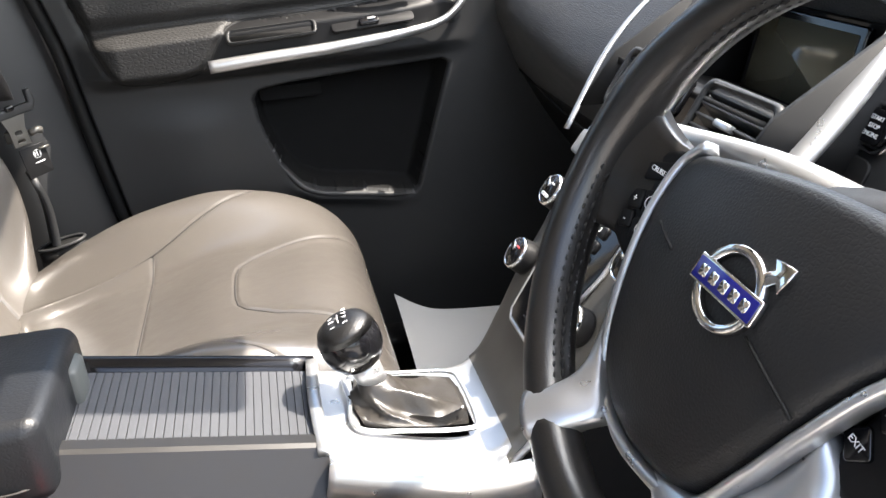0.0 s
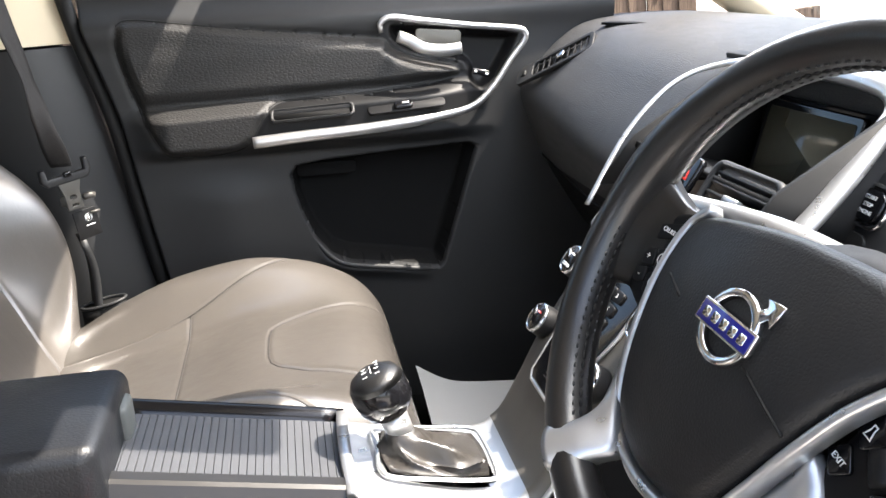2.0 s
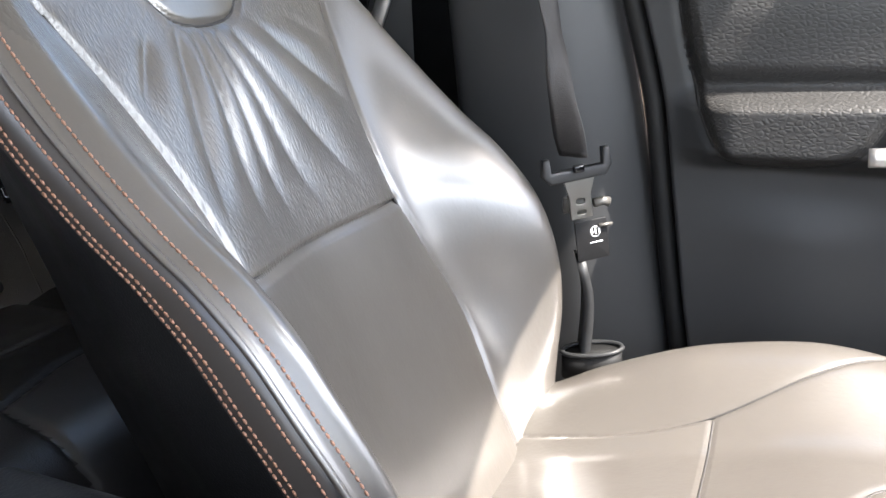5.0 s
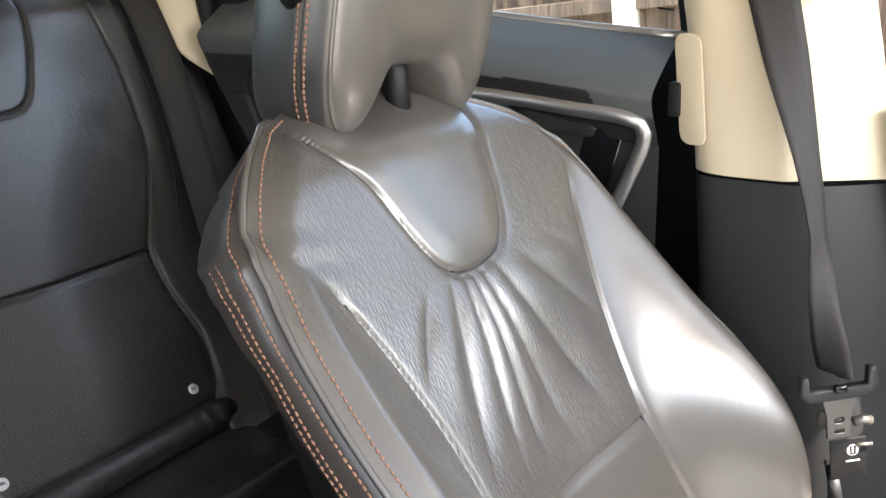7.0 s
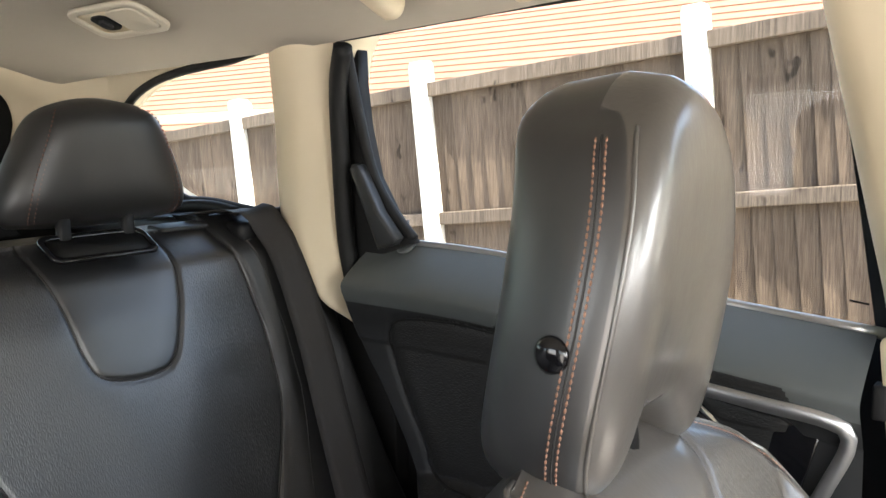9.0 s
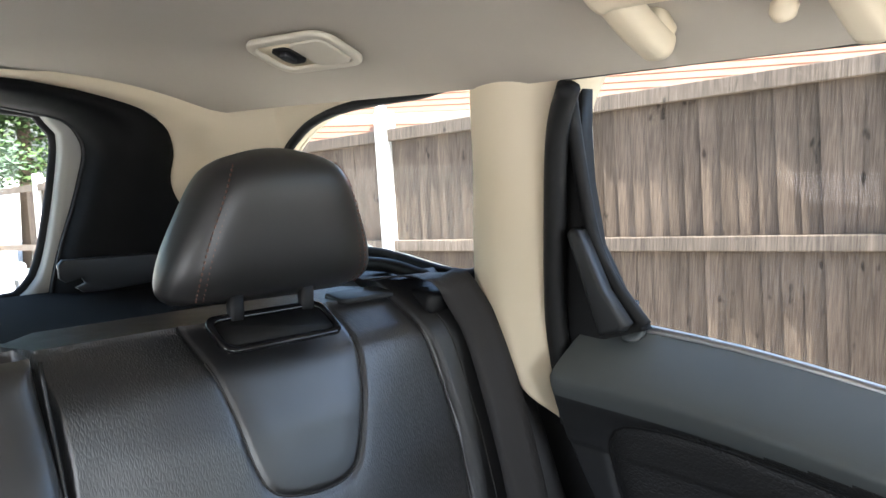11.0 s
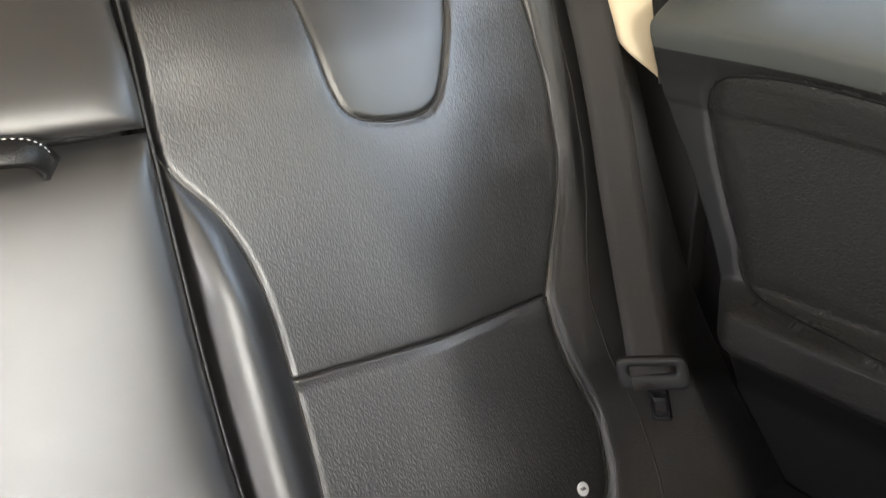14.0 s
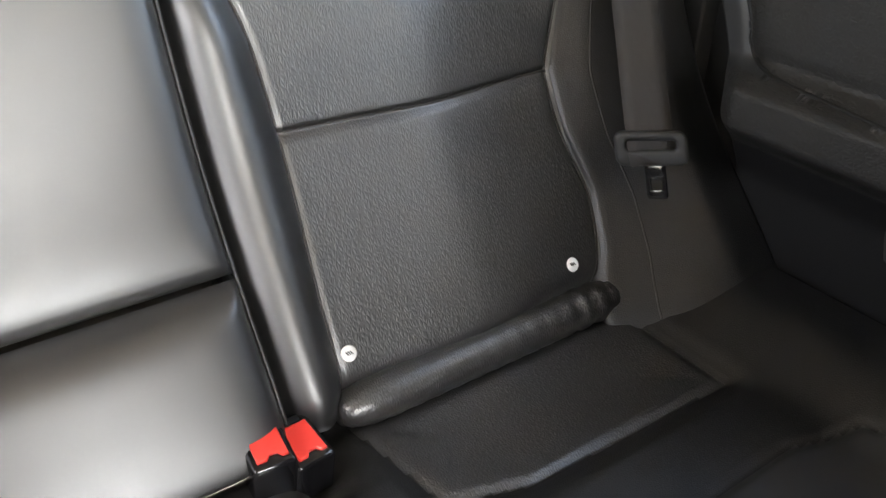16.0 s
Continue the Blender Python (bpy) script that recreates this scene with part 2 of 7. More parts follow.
def sheets(P, pieces, parent, flip=False, close_u=False):
    """One smooth grid of points, cut into named parts: pieces are (name, material, label, mask over faces)."""
    nv, nu = P.shape[:2]
    V = P.reshape(-1, 3)
    faces = np.array(grid_faces(nv, nu, close_u, flip))
    me0 = bpy.data.meshes.new("whole")
    me0.from_pydata(V.tolist(), [], faces.tolist())
    made = []
    for name, material, label, mask in pieces:
        sel = faces[mask.ravel()]
        if not len(sel):
            continue
        used, inv = np.unique(sel, return_inverse=True)
        me = bpy.data.meshes.new(name)
        me.from_pydata(V[used].tolist(), [], inv.reshape(sel.shape).tolist())
        me.update()
        me.polygons.foreach_set("use_smooth", [True] * len(me.polygons))
        me.normals_split_custom_set_from_vertices([me0.vertices[i].normal[:] for i in used])
        made.append(link(name, me, material, parent, label))
    bpy.data.meshes.remove(me0)
    return made


def face_mean(A, close_u=False):
    B = np.concatenate([A, A[:, :1]], 1) if close_u else A
    return (B[:-1, :-1] + B[1:, :-1] + B[:-1, 1:] + B[1:, 1:]) / 4


def loft(rings, cap=True, closed=True):
    bm = bmesh.new()
    rows = [[bm.verts.new(tuple(v)) for v in r] for r in rings]
    k = len(rows[0])
    for a, b in zip(rows, rows[1:]):
        for i in range(k if closed else k - 1):
            j = (i + 1) % k
            bm.faces.new((a[i], a[j], b[j], b[i]))
    if cap and closed:
        bm.faces.new(rows[0])
        bm.faces.new(rows[-1][::-1])
    return bm


def sweep(pts, profile, up=(0, 0, 1), n=None, scale=None, closed=False, cap=True):
    """A profile (side, up) drawn along a line of points."""
    p = cr(pts, n, closed) if n else np.array(pts, float)
    k = len(p)
    rings = []
    for i in range(k):
        if closed:
            t = p[(i + 1) % k] - p[i - 1]
        else:
            t = p[min(i + 1, k - 1)] - p[max(i - 1, 0)]
        t = Vector(t).normalized()
        side = t.cross(Vector(up))
        side = side.normalized() if side.length > 1e-6 else Vector((1, 0, 0))
        top = side.cross(t)
        s = scale[i] if scale is not None else 1.0
        rings.append([Vector(p[i]) + side * (a * s) + top * (b * s) for a, b in profile])
    if closed:
        rings.append(rings[0])
        return loft(rings, cap=False)
    return loft(rings, cap=cap)


def circle(r, n=10, rx=None):
    return [(r * math.cos(2 * math.pi * i / n), (rx or r) * math.sin(2 * math.pi * i / n)) for i in range(n)]


def rrect(a, b, r, n=4):
    """A rounded rectangle, a by b, as a ring."""
    out = []
    for cx, cy, s in ((a / 2 - r, b / 2 - r, 0), (-a / 2 + r, b / 2 - r, 90), (-a / 2 + r, -b / 2 + r, 180), (a / 2 - r, -b / 2 + r, 270)):
        out += [(cx + r * math.cos(radians(s + 90 * i / n)), cy + r * math.sin(radians(s + 90 * i / n))) for i in range(n + 1)]
    return out


def slab(outline, depth, bevel=0.0, frame_of=None, holes=(), seg=2):
    """A flat shape with thickness: outline in (a, b), extruded from 0 to depth along c; frame_of maps it into place."""
    bm = bmesh.new()
    edges = []
    for loop in (outline, *holes):
        vs = [bm.verts.new((a, b, 0)) for a, b in loop]
        edges += [bm.edges.new((vs[i], vs[(i + 1) % len(vs)])) for i in range(len(vs))]
    if holes:
        bmesh.ops.triangle_fill(bm, use_beauty=True, edges=edges)
    else:
        bm.faces.new(list(bm.verts))
    rim = [e for e in bm.edges if e.is_boundary]
    got = bmesh.ops.extrude_face_region(bm, geom=list(bm.faces))
    top = [g for g in got["geom"] if isinstance(g, bmesh.types.BMVert)]
    for v in top:
        v.co.z += depth
    bmesh.ops.recalc_face_normals(bm, faces=bm.faces)
    if bevel:
        tops = set(top)
        es = [e for e in bm.edges if e.verts[0] in tops and e.verts[1] in tops and len(e.link_faces) == 2 and e.calc_face_angle(0) > 0.8]
        bmesh.ops.bevel(bm, geom=es, offset=bevel, segments=seg, profile=0.6, affect="EDGES", clamp_overlap=True)
    if frame_of is not None:
        bmesh.ops.transform(bm, matrix=frame_of, verts=bm.verts)
    return bm


def rbox(x0, x1, y0, y1, z0, z1, r=0.005, seg=2):
    bm = bmesh.new()
    bmesh.ops.create_cube(bm, size=1, matrix=Matrix.Translation(((x0 + x1) / 2, (y0 + y1) / 2, (z0 + z1) / 2)) @ Matrix.Diagonal((x1 - x0, y1 - y0, z1 - z0, 1)))
    if r:
        bmesh.ops.bevel(bm, geom=list(bm.edges), offset=r, segments=seg, profile=0.5, affect="EDGES", clamp_overlap=True)
    return bm


def turned(profile, n=32, m=None):
    """A turned shape: profile of (radius, height) about z."""
    rings = [[(r * math.cos(2 * math.pi * i / n), r * math.sin(2 * math.pi * i / n), z) for i in range(n)] for r, z in profile]
    bm = loft(rings)
    if m is not None:
        bmesh.ops.transform(bm, matrix=m, verts=bm.verts)
    return bm


def axes(o, a, b, c):
    """A frame at o with axes a, b, c."""
    m = Matrix((a, b, c)).transposed().to_4x4()
    m.translation = o
    return m


def stitches(line, parent, material, step=0.0052, length=0.0040, width=0.0011, name="stitching", label="", lift=0.0006):
    """A row of separate stitches along a line of points, in one mesh."""
    p = np.array(line, float)
    run = np.r_[0, np.cumsum(np.linalg.norm(np.diff(p, axis=0), axis=1))]
    at = np.arange(0, run[-1] - length, step)
    V, F = [], []
    for s in at:
        a = Vector([np.interp(s, run, p[:, j]) for j in range(3)])
        b = Vector([np.interp(s + length, run, p[:, j]) for j in range(3)])
        t = (b - a).normalized()
        s1 = t.orthogonal().normalized() * width
        s2 = t.cross(s1)
        k = len(V)
        mid = (a + b) / 2
        for q, w in ((a, 0.5), (mid, 1.0), (b, 0.5)):
            V += [q + s1 * w, q + s2 * w, q - s1 * w, q - s2 * w]
        for r in (0, 4):
            F += [(k + r + i, k + r + (i + 1) % 4, k + r + 4 + (i + 1) % 4, k + r + 4 + i) for i in range(4)]
        F += [(k + 3, k + 2, k + 1, k), (k + 8, k + 9, k + 10, k + 11)]
    return raw(name, V, F, material, parent, label)


def words(text, size, material, parent, m, name="lettering", depth=0.0002):
    cu = bpy.data.curves.new(name, "FONT")
    cu.body, cu.size, cu.extrude = text, size, depth
    cu.align_x, cu.align_y = "CENTER", "CENTER"
    ob = bpy.data.objects.new("letters", cu)
    me = bpy.data.meshes.new_from_object(ob)
    bpy.data.objects.remove(ob)
    me.transform(m)
    return link(name, me, material, parent, smooth=False)


# ---- the car's seats ----
FRONT_BACK_Z = (0.60, 0.70, 0.80, 0.954, 1.115, 1.20, 1.27)
FRONT_BACK_X = (-0.02, -0.072, -0.12, -0.195, -0.283, -0.330, -0.368)
HEAD_PATCH = cr([(-.118, 1.275), (-.105, 1.23), (-.085, 1.188), (-.070, 1.150), (-.050, 1.124), (-.022, 1.114), (.022, 1.114), (.050, 1.124), (.070, 1.150), (.085, 1.188), (.100, 1.23), (.112, 1.275)], 48)
THIGH_PATCH = cr([(.238, -.066), (.226, -.040), (.226, .040), (.238, .066), (.275, .092), (.345, .122), (.42, .15), (.42, -.15), (.345, -.122), (.275, -.092)], 48)


def groove(d, deep, wide):
    return -deep * np.exp(-(d / wide) ** 2) - 0.3 * deep * np.exp(-np.abs(d) / (3.5 * wide))


def settle(z, k, start):
    """Height of the flank where the top of a backrest rounds over."""
    return np.where(z > start, start + (z - start) * k, z) if start else z


def body_rings(zs, left, right, front, depth, nf, up=0.0):
    """Horizontal rings of an upholstered back: the front as given, rounded sides and a plain rear."""
    P = np.zeros((len(zs), nf + 8, 3))
    for k, z in enumerate(zs):
        a, b = left(z), right(z)
        s = np.linspace(0, 1, nf)
        y = a + (b - a) * (s - 0.06 * np.sin(2 * np.pi * s) / 1.0 * 0.5)
        x = front(y, np.full(nf, z))
        P[k, :nf] = np.stack([x, y, np.full(nf, z)], 1)
        d = depth(z)
        xb = min(x[0], x[-1], np.median(x)) - d
        g = np.sign(b - a)
        tail = [(x[-1] - 0.016, b + 0.007 * g), (x[-1] - 0.045, b + 0.008 * g), (0.5 * (x[-1] + xb), b + 0.002 * g), (xb, b - 0.035 * g),
                (xb, a + 0.035 * g), (0.5 * (x[0] + xb), a - 0.002 * g), (x[0] - 0.045, a - 0.008 * g), (x[0] - 0.016, a - 0.007 * g)]
        for j, (tx, ty) in enumerate(tail):
            P[k, nf + j] = (tx, ty, settle(z, (.84, .62, .45, .32)[min(j, 7 - j)], up))
    return P


def seat_back_front(u, z):
    """How far forward the face of the front seat's backrest lies."""
    u = np.where(u < 0, u * front_half(z) / (front_half(z) - inset(z)), u)
    au = np.abs(u)
    base = soft(z, FRONT_BACK_Z, FRONT_BACK_X)
    us = soft(z, (.60, .72, .82, .90, .96, 1.03, 1.10, 1.16, 1.27), (.13, .142, .160, .146, .139, .152, .178, .208, .27))
    w = front_half(z)
    b = soft(z, (.60, .70, .75, .81, .868, .925, .973, 1.015, 1.087, 1.16, 1.27), (.0, .02, .042, .074, .094, .098, .082, .056, .026, .010, .0))
    s = np.clip((au - us) / np.maximum(w - us, 0.02), 0, 1)
    f = b * ss(0, 0.85, s) - 0.020 * (1 - ss(0, 0.035, w - au)) ** 2
    f += .030 * ss(0, .85, s) * (u < 0) * ss(.70, .80, z) * (1 - ss(.80, .93, z))
    f += -0.012 * (1 - ss(0, 1, au / us)) * ss(.70, .82, z) * (1 - ss(.98, 1.08, z))
    f += groove(au - us, 0.0060, 0.0022) * (1 - ss(1.11, 1.16, z))
    mid = au < us
    f += np.where(mid, groove(z - .938 - 0.06 * u ** 2, 0.0070, 0.0024), 0)
    d = sdist(u, z, HEAD_PATCH)
    f += groove(d, 0.0050, 0.0026) + 0.004 * ss(0, 0.03, -d)
    ang = np.arctan2(u + 0.01, 1.19 - z)
    fold = ss(.955, 1.03, z) * (1 - ss(1.085, 1.12, z)) * (1 - ss(.6, 1.0, au / us)) * (d > 0)
    f += fold * 0.0034 * (np.abs(np.sin(ang * 12.5 + 0.7 * np.sin(ang * 5) + 0.3)) ** 0.7 * 2 - 1)
    f += 0.0008 * np.sin(z * 260 + 40 * u) * np.exp(-((u + .19) / .03) ** 2) * np.exp(-((z - 1.16) / .03) ** 2)
    t = ss(1.190, 1.255, z)
    return base + f - 0.045 * t ** 2


def front_half(z):
    return soft(z, (.60, .70, .80, .90, 1.0, 1.08, 1.14, 1.185, 1.215, 1.235, 1.252), (.235, .245, .260, .268, .271, .267, .252, .222, .168, .110, .045))


def inset(z):
    return soft(z, (.60, .70, .8, .9, 1.0, 1.08, 1.12, 1.15, 1.17, 1.19, 1.215, 1.235, 1.26), (.03, .04, .06, .063, .066, .064, .059, .0525, .043, .034, .010, .0, .0))


def front_seat():
    top = thing("front_seat", "dark charcoal leather front car seat with brown contrast stitching", "car seat", "front seats")
    zs = np.r_[np.linspace(.62, 1.18, 190), np.linspace(1.183, 1.251, 36)]
    P = body_rings(zs, lambda z: -front_half(z) + inset(z), front_half, seat_back_front, lambda z: float(lerp(z, (.6, .9, 1.2, 1.275), (.13, .12, .085, .02))), 221, 1.10)
    C = face_mean(P, True)
    U, Z = C[..., 1], C[..., 2]
    front = np.zeros(U.shape, bool)
    front[:, :220] = True
    gus = np.zeros(U.shape, bool)
    gus[:, 220:222] = gus[:, -2:] = True
    us = soft(Z, (.60, .72, .82, .90, .96, 1.03, 1.10, 1.16, 1.27), (.13, .142, .160, .146, .139, .152, .178, .208, .27))
    patch = front & (sdist(U, Z, HEAD_PATCH) < 0)
    wing = front & (np.abs(U) > us) & ~patch
    low = front & ~wing & ~patch & (Z < .938 + 0.06 * U ** 2)
    high = front & ~wing & ~patch & ~low
    sheets(P, [("lumbar_panel", LEATHER, "", low), ("upper_panel", LEATHER_CREASED, "creased leather gathered below the patch", high), ("shoulder_patch", LEATHER, "smooth raised leather patch", patch),
               ("side_bolster", LEATHER, "", wing & (U > 0)), ("side_bolster", LEATHER, "", wing & (U < 0)), ("side_gusset", GUSSET, "dark brown leather gusset", gus), ("back_shell", DARK_AND_SHADED_LEATHER, "black rear and flanks", ~front & ~gus)], top, close_u=True)
    k = len(zs) - 1
    raw("top_cap", P[k], [list(range(P.shape[1]))], DARK_AND_SHADED_LEATHER, top)
    # cords at the bottom of the seams
    zz_ = np.linspace(.70, 1.13, 90)
    us_l = soft(zz_, (.60, .72, .82, .90, .96, 1.03, 1.10, 1.16, 1.27), (.13, .142, .160, .146, .139, .152, .178, .208, .27))

    def cord(ul, zl_):
        ul, zl_ = np.asarray(ul, float), np.asarray(zl_, float)
        xs_ = np.array([float(seat_back_front(np.array([u_]), np.array([z_]))[0]) for u_, z_ in zip(ul, zl_)])
        part("seam", sweep(np.stack([xs_ + .0007, ul, zl_], 1), circle(.0015, 6), up=(1, 0, 0)), THREAD_DARK, top)

    shrink = lambda z_: (front_half(z_) - inset(z_)) / front_half(z_)
    cord(us_l, zz_)
    cord(-us_l * shrink(zz_), zz_)
    ul = np.linspace(-.138 * float(shrink(.938)), .138, 50)
    cord(ul, .938 + .06 * np.where(ul < 0, ul / float(shrink(.938)), ul) ** 2)
    pp = cr(HEAD_PATCH, 80)
    pp = pp[(pp[:, 1] < 1.235)]
    cord(np.where(pp[:, 0] < 0, pp[:, 0] * shrink(pp[:, 1]), pp[:, 0]), pp[:, 1])
    # piping and contrast stitching round the edge of the backrest
    zl = np.linspace(.68, 1.240, 170)
    for g in (1, -1):
        w = front_half(zl) - (inset(zl) if g < 0 else 0)
        xe = np.array([float(seat_back_front(np.array([g * a]), np.array([z]))[0]) for a, z in zip(w, zl)])
        edge = np.stack([xe - 0.002, g * (w + 0.002), zl], 1)
        part("piping", sweep(edge, circle(0.0026, 6), up=(0, 1, 0)), LEATHER, top)
        xi = np.array([float(seat_back_front(np.array([g * (a - .0065)]), np.array([z]))[0]) for a, z in zip(w, zl)])
        stitches(np.stack([xi + 0.0008, g * (w - 0.0065), zl], 1), top, THREAD, label="brown stitched seam")
        stitches(np.stack([xe - 0.012, g * (w + 0.0070), settle(zl, .87, 1.10)], 1), top, THREAD, label="brown stitched seam")
        dr = .034 - .009 * ss(1.02, 1.14, zl)
        stitches(np.stack([xe - dr, g * (w + 0.0086), settle(zl, .72, 1.10)], 1), top, THREAD, label="brown stitched seam")
        stitches(np.stack([xe - dr - .007, g * (w + 0.0089), settle(zl, .66, 1.10)], 1), top, THREAD, label="brown stitched seam")
    # cushion
    path = cr([(-.13, .690), (-.09, .697), (0, .716), (.10, .742), (.20, .768), (.28, .772), (.345, .756), (.385, .722), (.402, .67), (.402, .58)], 240)
    ns = 261
    Q = np.zeros((len(path), ns + 6, 3))
    w_x = lambda x: soft(x, (-.14, -.05, .1, .25, .34, .39, .41), (.245, .258, .268, .268, .258, .236, .215))
    us_x = lambda x: soft(x, (-.14, -.09, .02, .109, .186, .25, .31, .42), (.15, .152, .145, .157, .190, .228, .262, .30))

    def top_z(x, u, zc):
        au = np.abs(u)
        w, us_ = w_x(x), us_x(x)
        hb = soft(x, (-.14, -.056, 0, .088, .179, .247, .322, .373, .41), (.0, .022, .038, .048, .040, .028, .014, .006, .0))
        sx = np.clip((au - .11) / (w - .11), 0, 1)
        z = zc - .013 * (1 - ss(0, .7, sx)) * (1 - ss(.25, .36, x)) + hb * ss(0, .8, sx) - 0.034 * ss(.72, 1, sx) ** 2
        z += groove(au - us_, 0.0020, 0.0019) * (us_ < w - .01)
        z += np.where(au < us_, groove(x - .112, 0.0020, 0.0019), 0)
        z += 0.004 * np.cos(np.clip((x - .01) / .11, -1, 1) * np.pi / 2) * (au < us_)
        d = sdist(np.broadcast_to(x, u.shape), u, THIGH_PATCH)
        z += groove(d, 0.0022, 0.0020) - 0.002 * ss(0, .02, -d)
        return z

    for i, (x, zc) in enumerate(path):
        w = float(w_x(x))
        s = np.linspace(-1, 1, ns)
        u = w * (s + 0.10 * np.sin(np.pi * s) / np.pi)
        Q[i, :ns] = np.stack([np.full(ns, x), u, top_z(np.full(ns, x), u, zc)], 1)
        ze = Q[i, ns - 1, 2]
        lo = min(0.60, ze - 0.02)
        tail = [(w + .007, ze - .012), (w + .006, ze - .04), (w - .02, lo - 0.05), (-w + .02, lo - 0.05), (-w - .006, ze - .04), (-w - .007, ze - .012)]
        for j, (a, b) in enumerate(tail):
            Q[i, ns + j] = (x, a, b)
    C = face_mean(Q, True)
    X, U = C[..., 0], C[..., 1]
    face = np.zeros(X.shape, bool)
    face[:, :ns - 1] = True
    patch = face & (sdist(X, U, THIGH_PATCH) < 0)
    wing = face & ~patch & (np.abs(U) > us_x(X))
    rear = face & ~wing & ~patch & (X < .112)
    fore = face & ~wing & ~patch & ~rear
    sheets(Q, [("seat_panel", LEATHER, "", rear), ("front_panel", LEATHER, "", fore), ("thigh_patch", LEATHER, "smooth raised leather patch", patch),
               ("cushion_bolster", LEATHER, "", wing & (U > 0)), ("cushion_bolster", LEATHER, "", wing & (U < 0)), ("cushion_flank", DARK_AND_SHADED_LEATHER, "", ~face)], top, flip=True, close_u=True)

    def cushion_cord(xl, ul):
        zc = np.interp(xl, path[:200, 0], path[:200, 1])
        zl_ = np.array([float(top_z(np.array([a]), np.array([b]), c)[0]) for a, b, c in zip(xl, ul, zc)])
        part("seam", sweep(np.stack([xl, ul, zl_ + .0006], 1), circle(.0011, 5)), THREAD_DARK, top)

    for g in (1, -1):
        xl = np.linspace(-.06, .27, 60)
        cushion_cord(xl, g * us_x(xl))
    cushion_cord(np.full(40, .112), np.linspace(-.155, .155, 40))
    tp = np.array(THIGH_PATCH)
    tp = tp[tp[:, 0] < .375]
    k = int(np.argmax(np.hypot(*np.diff(np.r_[tp, tp[:1]], axis=0).T)))
    tp = np.r_[tp[k + 1:], tp[:k + 1]]
    cushion_cord(tp[:, 0], tp[:, 1])
    sel = (path[:, 0] > -.07) & (path[:, 1] > .69)
    for g in (1, -1):
        e = np.array([(x, g * float(w_x(x)), float(top_z(np.array([x]), np.array([g * float(w_x(x))]), zc)[0])) for x, zc in path[sel]])
        stitches(e + (0, -g * .004, .003), top, THREAD, label="brown stitched seam")
        stitches(e + (0, g * .006, -.012), top, THREAD, label="brown stitched seam")
        part("piping", sweep(e + (0, g * .002, 0), circle(0.0024, 6)), LEATHER, top)
    part("seat_base", rbox(-.10, .34, -.235, .235, .46, .60, .02), PLASTIC_DARK, top, "black plastic seat base")
    for g in (1, -1):
        part("side_cover", rbox(-.16, .30, g * .262 - .016, g * .262 + .016, .50, .655, .014, 3), PLASTIC_DARK, top, "black plastic side cover")
        part("seat_rail", rbox(-.2, .38, g * .19 - .02, g * .19 + .02, .40, .462, .004), RUBBER, top)
    for x in (-.03, .03):
        part("adjuster_knob", turned([(.004, 0), (.016, 0), (.018, .006), (.014, .014), (.004, .016)], 20, axes((x, -.278, .60), (1, 0, 0), (0, 0, 1), (0, -1, 0))), GLOSS_BLACK, top, "glossy black adjuster knob")
    # headrest, leaning forward, with an arch cut into its foot
    nu, nt = 81, 60
    s = np.sin(np.linspace(-1, 1, nu) * np.pi / 2)
    FWD, AFT, SQ = .048, .080, 7.0

    def head_point(t, u, off):
        """A point of the headrest: t up, u across, off ahead of its middle."""
        z_mid = 1.242 + t * .292
        hw = float(soft(z_mid, (1.24, 1.29, 1.35, 1.41, 1.47, 1.51, 1.534), (.092, .112, .114, .107, .093, .077, .056)))
        x0 = float(soft(z_mid, (1.24, 1.32, 1.40, 1.47, 1.54), (-.398, -.380, -.366, -.362, -.372)))
        zb = 1.224 + .052 * math.exp(-((u * hw + .004) / .056) ** 4) * (1 - t)
        z = zb + t * (1.536 - .030 * u ** 2 - zb)
        taper = 1 + .10 * min(0, off) / AFT
        return (x0 + off, .024 + hw * u * taper, z - .010)

    edge_of = lambda t: max(0, 1 - abs(2 * t - 1) ** 14) ** 0.5
    HP = np.zeros((nt, 2 * nu - 2, 3))
    for i, t in enumerate(np.linspace(0, 1, nt)):
        for j, u in enumerate(s):
            HP[i, j] = head_point(t, u, FWD * max(0, 1 - abs(u) ** SQ) ** 0.5 * edge_of(t))
            if 0 < j < nu - 1:
                HP[i, 2 * nu - 2 - j] = head_point(t, u, -AFT * max(0, 1 - abs(u) ** SQ) ** 0.5 * edge_of(t))
    C = face_mean(HP, True)
    col = np.arange(2 * nu - 2)[None, :] + np.zeros((nt - 1, 1))
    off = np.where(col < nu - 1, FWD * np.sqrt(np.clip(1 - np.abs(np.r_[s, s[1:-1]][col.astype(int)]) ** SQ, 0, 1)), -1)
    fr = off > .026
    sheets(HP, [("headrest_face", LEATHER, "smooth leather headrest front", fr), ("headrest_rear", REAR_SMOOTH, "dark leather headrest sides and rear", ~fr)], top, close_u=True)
    for g in (1, -1):
        rows_t = np.linspace(.06, .94, 70)

        def side_line(o, out):
            line = []
            for t in rows_t:
                e = edge_of(t)
                amp = FWD if o > 0 else AFT
                u = max(0, 1 - min(1, (abs(o) / (amp * e)) ** 2)) ** (1 / SQ)
                p = head_point(t, g * u, o)
                line.append((p[0], p[1] + g * out, p[2]))
            return np.array(line)

        part("headrest_piping", sweep(side_line(.031, .0005), circle(.0020, 6), up=(0, 1, 0)), LEATHER, top)
        for o in (.012, .004):
            stitches(side_line(o, .0006), top, THREAD, label="brown stitched seam")
